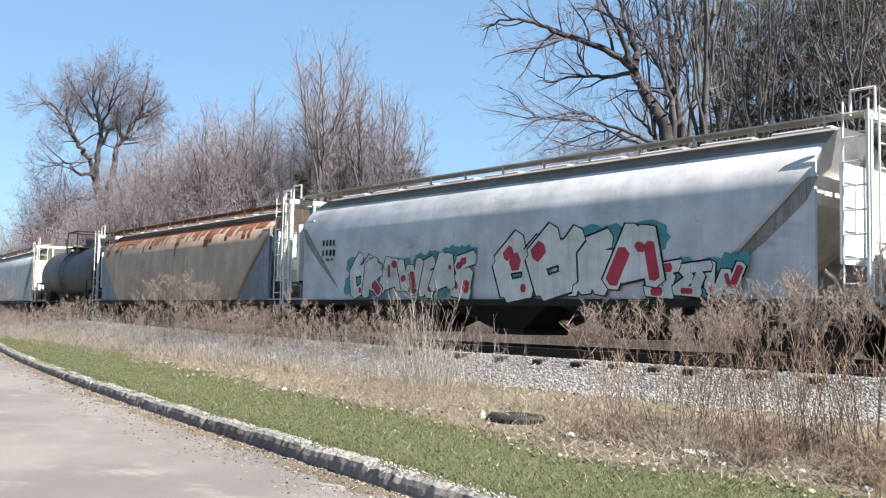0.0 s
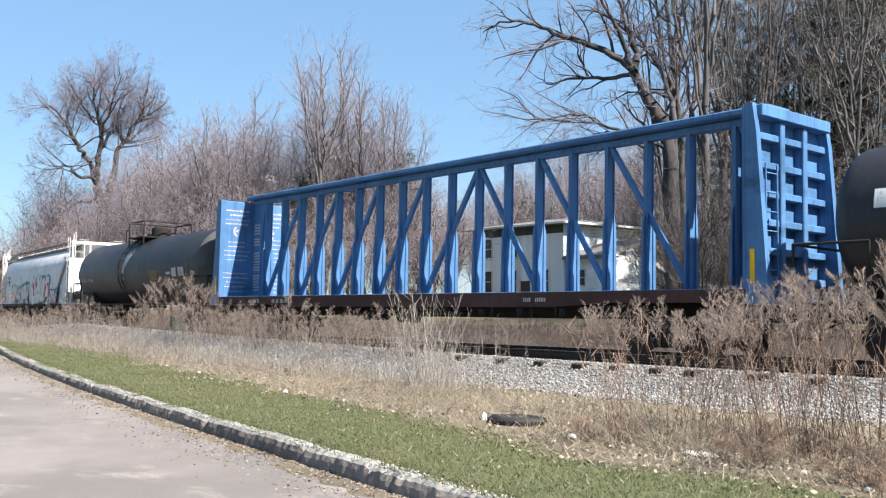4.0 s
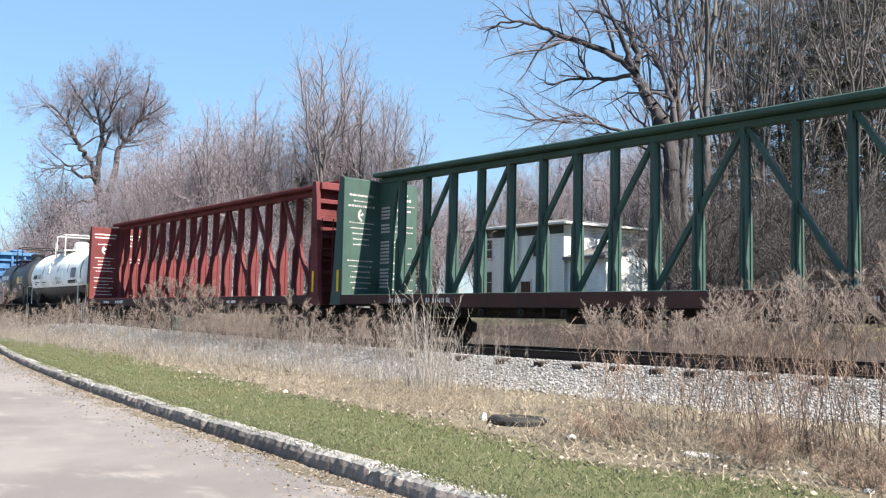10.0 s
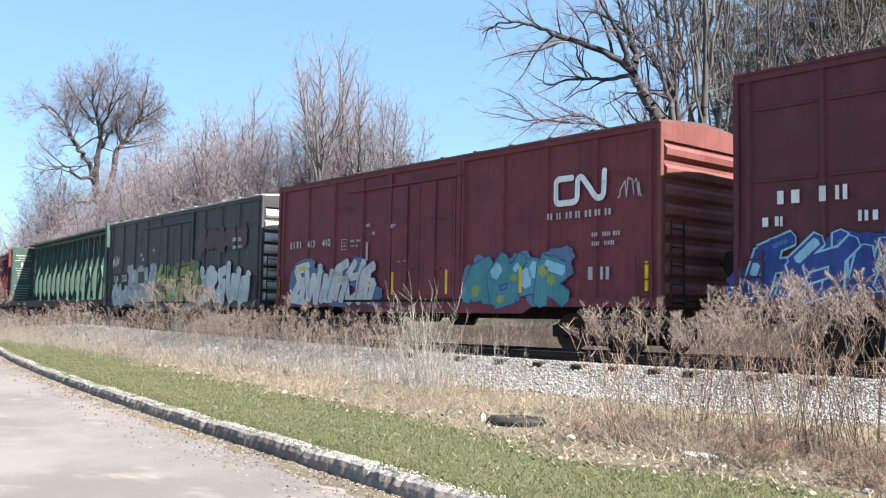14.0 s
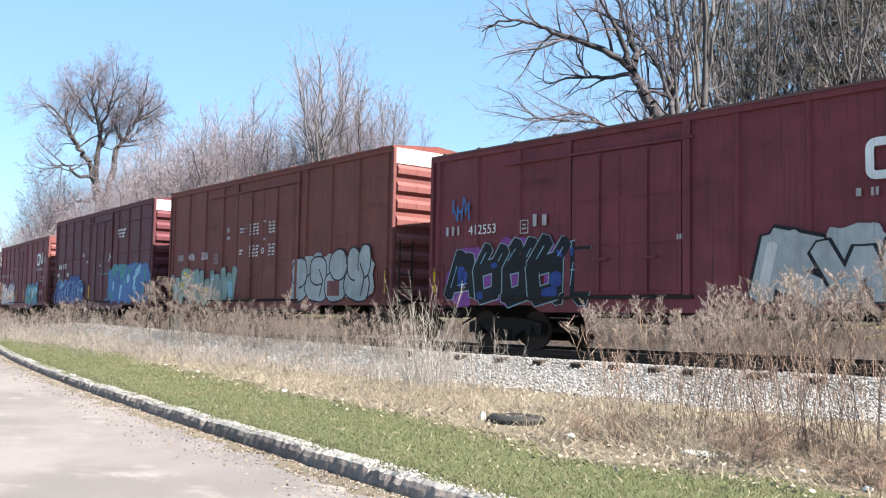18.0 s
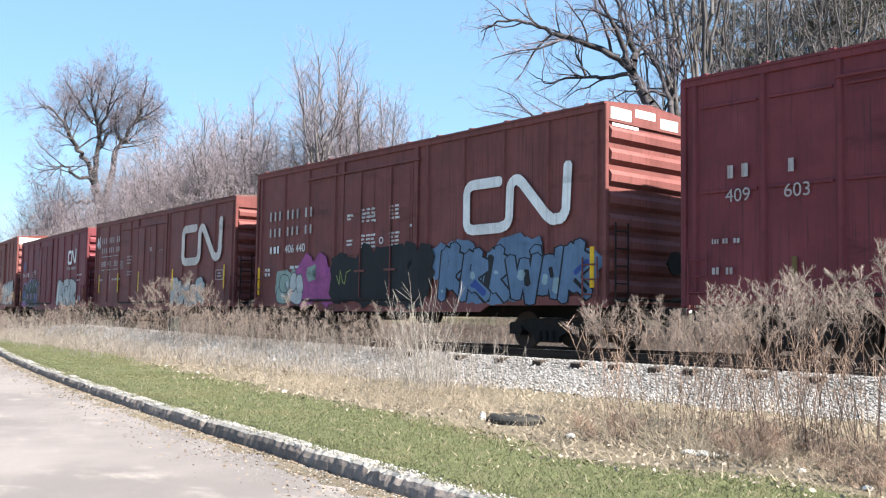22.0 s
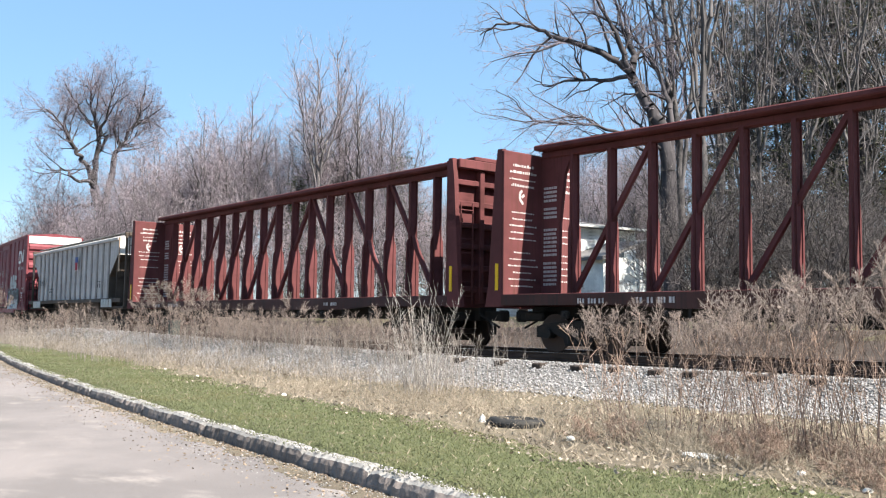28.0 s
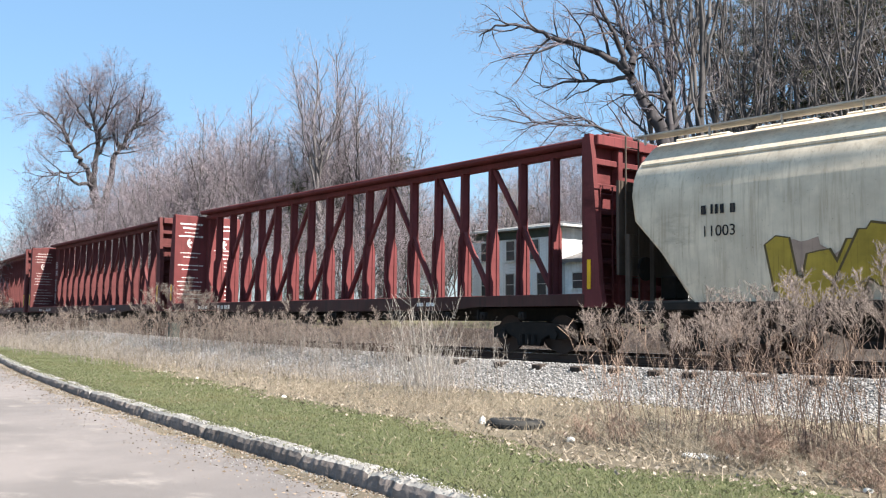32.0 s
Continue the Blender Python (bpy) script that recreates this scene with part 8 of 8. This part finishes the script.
for x, f in zip(spread(9500, -34, 0.5, 1.4), rs.random_sample(9500)):
    y = kerb_y(x) - 0.02 - 1.5 * f ** 4.2 * max(0.25, 0.8 + 1.5 * noise.noise((x * 0.6, 0, 0)))
    pts.append((x, y, -0.635 + 0.01 * rs.rand()))
tagged(new("leaf_litter", flakes("leaf_litter", np.array(pts), 0.034, rs, LEAFLITTER, 0.9, 4)), "dry leaf litter in the gutter", "litter", kind="stuff")


g, k = Geo(), 0
for i in range(420):
    x = -42 + 0.1 * i * 1.02
    w = 0.08 + 0.60 * max(0.0, noise.noise((x * 0.9, 2, 0)) * 0.8 + noise.noise((x * 3.1, 5, 0)) * 0.5 + 0.35)
    y = kerb_y(x)
    g.v += [(x, y + 0.04, -0.632), (x, y - w * 0.5, -0.634), (x, y - w, -0.6425)]
    if i:
        q = 3 * i
        g.f += [(q - 3, q - 2, q + 1, q), (q - 2, q - 1, q + 2, q + 1)]
        g.m += [0, 0]
tagged(new("gutter_dirt", g.mesh("gutter_dirt", SOIL)), "strip of brown dirt along the foot of the kerb", "dirt", kind="stuff")


def stones(name, P, size, material):
    n = len(P)
    base = np.array([(1, 0, 0), (-1, 0, 0), (0, 1, 0), (0, -1, 0), (0, 0, 0.8), (0, 0, -0.8)], float)
    tri = np.array([(0, 2, 4), (2, 1, 4), (1, 3, 4), (3, 0, 4), (2, 0, 5), (1, 2, 5), (3, 1, 5), (0, 3, 5)])
    a = rs.uniform(0, 2 * math.pi, n)
    sc = size * rs.uniform(0.55, 1.35, (n, 1, 1)) * rs.uniform(0.6, 1.3, (n, 6, 1))
    V = base[None] * sc
    t = rs.uniform(-0.7, 0.7, n)
    ca, sa, ct, st = np.cos(a)[:, None], np.sin(a)[:, None], np.cos(t)[:, None], np.sin(t)[:, None]
    x, y, z = V[..., 0], V[..., 1], V[..., 2]
    x, z = ct * x - st * z, st * x + ct * z
    V = np.stack([ca * x - sa * y, sa * x + ca * y, z], -1) + P[:, None, :]
    return np_mesh(name, V.reshape(-1, 3), (np.arange(n)[:, None, None] * 6 + tri[None]).reshape(-1, 3), material)


m, n, l = nodes_of("ballast_stone")
bs = n["Principled BSDF"]
isl = n.new("ShaderNodeNewGeometry").outputs["Random Per Island"]
col = mix_rgb(n, l, ramp(n, l, isl, 0.0, 1.0), (0.129, 0.120, 0.114), (0.327, 0.314, 0.301))
l.new(col, bs.inputs["Base Color"])
bs.inputs["Roughness"].default_value = 0.9
STONE = m
m, n, l = nodes_of("crumbled_concrete")
bs = n["Principled BSDF"]
isl = n.new("ShaderNodeNewGeometry").outputs["Random Per Island"]
col = mix_rgb(n, l, ramp(n, l, isl, 0.0, 1.0), (0.12, 0.11, 0.10), (0.44, 0.42, 0.40))
l.new(col, bs.inputs["Base Color"])
bs.inputs["Roughness"].default_value = 0.9
CRUMB = m
pts = []
for k in range(46000):
    s = -5 - 47 * rs.rand() ** 1.4
    out = 1.25 + 3.6 * rs.rand() ** 0.8 + 0.35 * rs.randn() * (rs.rand() < 0.3)
    if out < 1.2:
        continue
    p, a = on_track(s, out)
    pts.append((p.x, p.y, lie(p.x, p.y) + 0.012))
tagged(new("ballast", stones("ballast", np.array(pts), 0.026, STONE)), "pale grey crushed stone ballast", "ballast", kind="stuff")
pts = []
for k in range(5000):
    s = -5 - 40 * rs.rand() ** 1.3
    p, a = on_track(s, rs.uniform(-1.2, 1.2))
    pts.append((p.x, p.y, -0.215))
tagged(new("oily_shaded_stones", stones("oily_shaded_stones", np.array(pts), 0.035, DARKGRAVEL)), "dark stained stones between the sleepers, train shade in their colour", "ballast", kind="stuff")

pts = []
for x, f in zip(spread(9000, -40, 0.5, 1.5), rs.random_sample(9000)):
    if noise.noise((x * 1.1, 6, 2)) + 0.3 * rs.randn() > 0.22:
        pts.append((x, kerb_y(x) + 0.05 + 0.15 * f, -0.452 + 0.02 * noise.noise((x * 0.9, 0, 0)) + 0.008 * rs.rand()))
tagged(new("kerb_crumbs", stones("kerb_crumbs", np.array(pts), 0.012, CRUMB)), "whitish crumbled concrete along the top of the kerb", "rubble", kind="stuff")
pts = []
for x, f in zip(spread(4200, -34, 0.5, 1.5), rs.random_sample(4200)):
    pts.append((x, kerb_y(x) - 0.03 - 0.75 * f ** 3.0 * max(0.25, 0.8 + 1.5 * noise.noise((x * 0.6, 0, 0))), -0.634))
tagged(new("gutter_gravel", stones("gutter_gravel", np.array(pts), 0.011, STONE)), "loose grit in the gutter", "grit", kind="stuff")

P = scatter_ground(9000, -42, 0.5, 1.5, 8.0, lambda x, y: dry_edge(x, y) > -0.5 and from_track(x, y) > 4.2)
P[:, 2] += 0.03
tagged(new("fallen_leaves", flakes("fallen_leaves", P, 0.05, rs, LEAFPALE, 0.6, 4)), "pale and brown fallen leaves on the dead grass", "leaves", kind="stuff")

# ---- loose things on the verge ----
RUBBER = paint("old_rubber", (0.022, 0.022, 0.022), 0.8, dirt=(0.09, 0.08, 0.065), dirt_amount=0.6, streak=False)
tyre = thing("old_tyre", "old black rubber tyre lying half sunk in dead grass", "tyre", at=Matrix.Translation((-9.0, 9.75, lie(-9.0, 9.75) - 0.02)) @ Matrix.Rotation(radians(-3), 4, "X"))
rings = []
for k in range(32):
    a = 2 * math.pi * k / 32
    rings.append([(math.cos(a) * r, math.sin(a) * r, z) for r, z in ((0.22, -0.06), (0.26, -0.10), (0.36, -0.10), (0.40, -0.06), (0.40, 0.06), (0.36, 0.10), (0.26, 0.10), (0.22, 0.06), (0.25, 0.0))])
part("casing", Geo().loft(rings + rings[:1], caps=False), RUBBER, tyre, smooth=50)
g = Geo()
for k in range(40):
    a = 2 * math.pi * k / 40
    c, s = math.cos(a), math.sin(a)
    g.add([(c * 0.398 - s * 0.018, s * 0.398 + c * 0.018, -0.06), (c * 0.398 + s * 0.018, s * 0.398 - c * 0.018, -0.06), (c * 0.412 + s * 0.018, s * 0.412 - c * 0.018, -0.05), (c * 0.412 - s * 0.018, s * 0.412 + c * 0.018, -0.05),
           (c * 0.398 - s * 0.018, s * 0.398 + c * 0.018, 0.06), (c * 0.398 + s * 0.018, s * 0.398 - c * 0.018, 0.06), (c * 0.412 + s * 0.018, s * 0.412 - c * 0.018, 0.05), (c * 0.412 - s * 0.018, s * 0.412 + c * 0.018, 0.05)],
          [(0, 1, 2, 3), (4, 7, 6, 5), (3, 2, 6, 7), (0, 3, 7, 4), (1, 5, 6, 2)])
part("tread", g, RUBBER, tyre)
LITTER = paint("white_litter", (0.7, 0.68, 0.63), 0.7, dirt=(0.248, 0.217, 0.174), dirt_amount=0.4, streak=False)


def rock(seed, rx, ry, rz):
    bm = bmesh.new()
    bmesh.ops.create_icosphere(bm, subdivisions=2, radius=1)
    for v in bm.verts:
        k = 1 + 0.28 * noise.noise(v.co * 1.7 + Vector((seed, 0, 0)))
        v.co = Vector((v.co.x * rx * k, v.co.y * ry * k, v.co.z * rz * k))
    me = bpy.data.meshes.new("stone")
    bm.to_mesh(me)
    bm.free()
    me.materials.append(LITTER)
    return me


for k, (x, y, a, b, c) in enumerate(((-5.75, 9.1, 0.24, 0.12, 0.03), (-15.0, 9.98, 0.05, 0.04, 0.035), (-4.4, 8.7, 0.05, 0.04, 0.03), (-5.4, 9.2, 0.09, 0.06, 0.04), (-9.45, 9.55, 0.05, 0.04, 0.07), (-7.6, 9.2, 0.06, 0.05, 0.04), (-24.0, 12.2, 0.05, 0.04, 0.03), (-21.0, 11.5, 0.05, 0.04, 0.03), (-3.6, 8.3, 0.05, 0.04, 0.03))):
    ob = new("pale_stone", rock(k + 3, a, b, c))
    ob.location = (x, y, lie(x, y) + c * 0.4)
    ob.rotation_euler = (0, 0, k * 1.3)
    tagged(ob, "whitish stone lying in the grass", "stone", "stones on the verge")
BOXGREEN = paint("green_box_paint", (0.05, 0.075, 0.065), 0.6, dirt=(0.08, 0.08, 0.07))
p, a = on_track(-32.0, 2.75)
box = thing("utility_box", "small green metal utility box beside the track", "utility box", at=Matrix.Translation((p.x, p.y, lie(p.x, p.y))) @ Matrix.Rotation(a, 4, "Z") @ Matrix.Scale(0.68, 4))
part("cabinet", Geo().box(-0.32, 0.32, -0.2, 0.2, 0.0, 0.75, 0.02), BOXGREEN, box)
part("lid", Geo().box(-0.35, 0.35, -0.23, 0.23, 0.75, 0.82, 0.02), BOXGREEN, box)
part("door", Geo().box(-0.27, 0.27, -0.22, -0.2, 0.06, 0.7, 0.006), BOXGREEN, box)

# worn timber butts sticking out of the gravel bank
for k, (s, ln) in enumerate(((-15.6, 0.3), (-14.3, 0.25), (-13.2, 0.28), (-12.1, 0.35), (-11.2, 0.3), (-10.3, 0.3), (-9.5, 0.3), (-8.2, 0.45), (-7.2, 0.3), (-17.4, 0.3))):
    p, a = on_track(s, 3.05)
    ob = new("timber_butt", Geo().box(-ln * 0.4, ln * 0.4, -0.30, 0.2, -0.12, 0.035, 0.02).mesh("timber_butt", TIE))
    ob.matrix_world = Matrix.Translation((p.x, p.y, lie(p.x, p.y) - 0.01)) @ Matrix.Rotation(a + 0.1 * (k % 3), 4, "Z")
    tagged(ob, "dark weathered timber end sunk in the gravel bank", "timber", "timber ends in the gravel")

# ---- houses beyond the wood's gap ----
SIDING = paint("white_siding", (0.80, 0.80, 0.78), 0.7, dirt=(0.45, 0.43, 0.4), dirt_amount=0.3)
SHINGLE = paint("grey_shingles", (0.16, 0.15, 0.145), 0.9, dirt=(0.09, 0.085, 0.08), streak=False)
EAVE_SHADE = paint("eave_shade_green", (0.05, 0.065, 0.055), 0.6, dirt_amount=0.2)
PANE = paint("window_glass", (0.03, 0.035, 0.04), 0.08, dirt_amount=0.0, bump=0.0, spec=0.8)
DOORWOOD = paint("brown_door", (0.09, 0.05, 0.035), 0.5)


def window_part(house, x, z, w, h, y, turn=0):
    m = Matrix.Rotation(radians(turn), 4, "Z")
    wn = part("window", Geo().box(x - w / 2 - 0.09, x + w / 2 + 0.09, y - 0.05, y - 0.006, z - 0.09, z + h + 0.09, 0.01), LIGHT_STEEL, house, at=m)
    part("pane", Geo().box(x - w / 2, x + w / 2, y - 0.056, y - 0.03, z, z + h / 2 - 0.02), PANE, wn)
    part("pane", Geo().box(x - w / 2, x + w / 2, y - 0.056, y - 0.03, z + h / 2 + 0.02, z + h), PANE, wn)
    part("sill", Geo().box(x - w / 2 - 0.14, x + w / 2 + 0.14, y - 0.10, y - 0.006, z - 0.15, z - 0.09), LIGHT_STEEL, wn)


bx, by = -math.sin(radians(39.95)) * 70, math.cos(radians(39.95)) * 70
house = thing("house", "two-storey white house with low hipped grey roof", "house", at=Matrix.Translation((bx, by, lie(bx, by))) @ Matrix.Rotation(radians(-2), 4, "Z"))
# near corner at the origin; walls run along -x and +y
WX, WY, EAVE = 9.5, 8.6, 6.7
part("wall", Geo().box(-WX, 0, 0, 0.2, -0.5, EAVE), SIDING, house)
part("wall", Geo().box(-0.2, 0, 0.2, WY, -0.5, EAVE), SIDING, house)
part("wall", Geo().box(-WX, -0.2, WY - 0.2, WY, -0.5, EAVE), SIDING, house)
part("wall", Geo().box(-WX, -WX + 0.2, 0.2, WY - 0.2, -0.5, EAVE), SIDING, house)
lap = Geo().prism([(0.0, 0.0), (-0.03, 0.0), (-0.008, 0.24), (0.0, 0.24)], 0, -WX, 0).mesh("siding_board", SIDING)
for k in range(27):
    part("siding_board", lap, None, house, at=(0, -0.002, 0.05 + 0.242 * k))
lap2 = Geo().prism([(0.0, 0.0), (-0.03, 0.0), (-0.008, 0.24), (0.0, 0.24)], 0, 0, WY).mesh("siding_board", SIDING)
for k in range(27):
    part("siding_board", lap2, None, house, at=pose(0.002, 0, 0.05 + 0.242 * k, 0, 0, 90))
o = 0.75
g = Geo()
g.v = [(-WX - o, -o, EAVE), (o, -o, EAVE), (o, WY + o, EAVE), (-WX - o, WY + o, EAVE), (-WX * 0.62, WY * 0.5, EAVE + 0.8), (-WX * 0.38, WY * 0.5, EAVE + 0.8),
       (-WX - o, -o, EAVE - 0.16), (o, -o, EAVE - 0.16), (o, WY + o, EAVE - 0.16), (-WX - o, WY + o, EAVE - 0.16)]
g.f = [(0, 1, 5, 4), (1, 2, 5), (2, 3, 4, 5), (3, 0, 4), (6, 7, 1, 0), (7, 8, 2, 1), (8, 9, 3, 2), (9, 6, 0, 3), (6, 9, 8, 7)]
g.m = [0] * len(g.f)
part("roof", g, SHINGLE, house)
part("gutter", Geo().box(-WX - o - 0.06, o + 0.06, -o - 0.1, -o - 0.004, EAVE - 0.14, EAVE + 0.03, 0.02), LIGHT_STEEL, house)
part("gutter", Geo().box(o + 0.004, o + 0.1, -o, WY + o, EAVE - 0.14, EAVE + 0.03, 0.02), LIGHT_STEEL, house)
# dark strip below the eave: the overhang's shadow, painted on the wall
part("eave_shade", Geo().box(-WX, -0.004, -0.05, -0.034, EAVE - 0.75, EAVE - 0.16), EAVE_SHADE, house)
for x in (-7.9, -5.1, -2.6):
    window_part(house, x, 4.35, 0.85, 1.45, -0.03)
for x in (-7.9, -5.2, -1.9):
    window_part(house, x, 1.7, 0.85, 1.6, -0.03)
dr = part("door", Geo().box(-4.3, -3.3, -0.08, -0.036, 0.4, 2.5, 0.01), DOORWOOD, house)
part("door_frame", Geo().box(-4.45, -4.3, -0.1, -0.036, 0.4, 2.65).box(-3.3, -3.15, -0.1, -0.036, 0.4, 2.65), LIGHT_STEEL, dr)
for y in (6.6,):
    window_part(house, y, 4.5, 0.95, 1.5, -0.03, 90)
# low wing and porch on the sunny side
wing = thing("house_wing", "single-storey white wing with dark lean-to roof", "house", at=Matrix.Translation((bx, by, lie(bx, by))) @ Matrix.Rotation(radians(-2), 4, "Z"))
part("wall", Geo().box(0.05, 3.6, 0.3, 0.5, -0.5, 4.15), SIDING, wing)
part("wall", Geo().box(3.4, 3.6, 0.5, 5.0, -0.5, 4.15), SIDING, wing)
g = Geo().prism([(-0.25, 4.2), (5.2, 5.6), (5.2, 5.35), (-0.25, 3.95)], 0, 0.05, 4.0)
part("roof", g, SHINGLE, wing)
window_part(wing, 1.3, 2.1, 0.9, 1.1, 0.3)
part("porch_rail", Geo().box(3.62, 6.5, 1.2, 1.26, 0.85, 0.92).box(3.62, 6.5, 1.2, 1.26, 0.2, 0.26), LIGHT_STEEL, wing)
for k in range(12):
    part("baluster", Geo().box(3.66 + 0.25 * k, 3.70 + 0.25 * k, 1.21, 1.25, 0.26, 0.85), LIGHT_STEEL, wing)
# small gabled garage further right
gx, gy = -math.sin(radians(35.2)) * 78, math.cos(radians(35.2)) * 78
gar = thing("garage", "small white gabled garage with grey roof", "garage", at=Matrix.Translation((gx, gy, lie(gx, gy))) @ Matrix.Rotation(radians(18), 4, "Z"))
part("wall", Geo().prism([(-2.4, -0.4), (-2.4, 2.5), (0, 4.0), (2.4, 2.5), (2.4, -0.4)], 1, 0, 5.5), SIDING, gar)
part("roof", Geo().prism([(-2.8, 2.3), (0, 4.15), (0, 4.35), (-2.8, 2.5)], 1, -0.3, 5.8), SHINGLE, gar)
part("roof", Geo().prism([(2.8, 2.3), (0, 4.15), (0, 4.35), (2.8, 2.5)], 1, -0.3, 5.8), SHINGLE, gar)
part("garage_door", Geo().box(-1.5, 1.5, -0.06, -0.004, 0.0, 2.1, 0.02), LIGHT_STEEL, gar)
# distant utility pole
ux, uy = -math.sin(radians(70.15)) * 135, math.cos(radians(70.15)) * 135
pole = thing("utility_pole", "distant wooden utility pole with a crossarm", "utility pole", at=Matrix.Translation((ux, uy, lie(ux, uy))))
part("pole", Geo().tube((0, 0, -0.5), (0, 0, 11.5), 0.16, 0.11, n=10), BARK, pole)
part("crossarm", Geo().box(-1.2, 1.2, -0.06, 0.06, 10.4, 10.55), BARK, pole)
for x in (-1.0, -0.4, 0.4, 1.0):
    part("insulator", Geo().tube((x, 0, 10.55), (x, 0, 10.75), 0.05, n=8), LIGHT_STEEL, pole)


def motions():
    """The train rolls by at a steady speed; every car follows the track's curve."""
    for car, s, span in TRAIN:
        walk(car, [(float(t), car_pose(s - SPEED * t, span)) for t in range(33)])


motions()
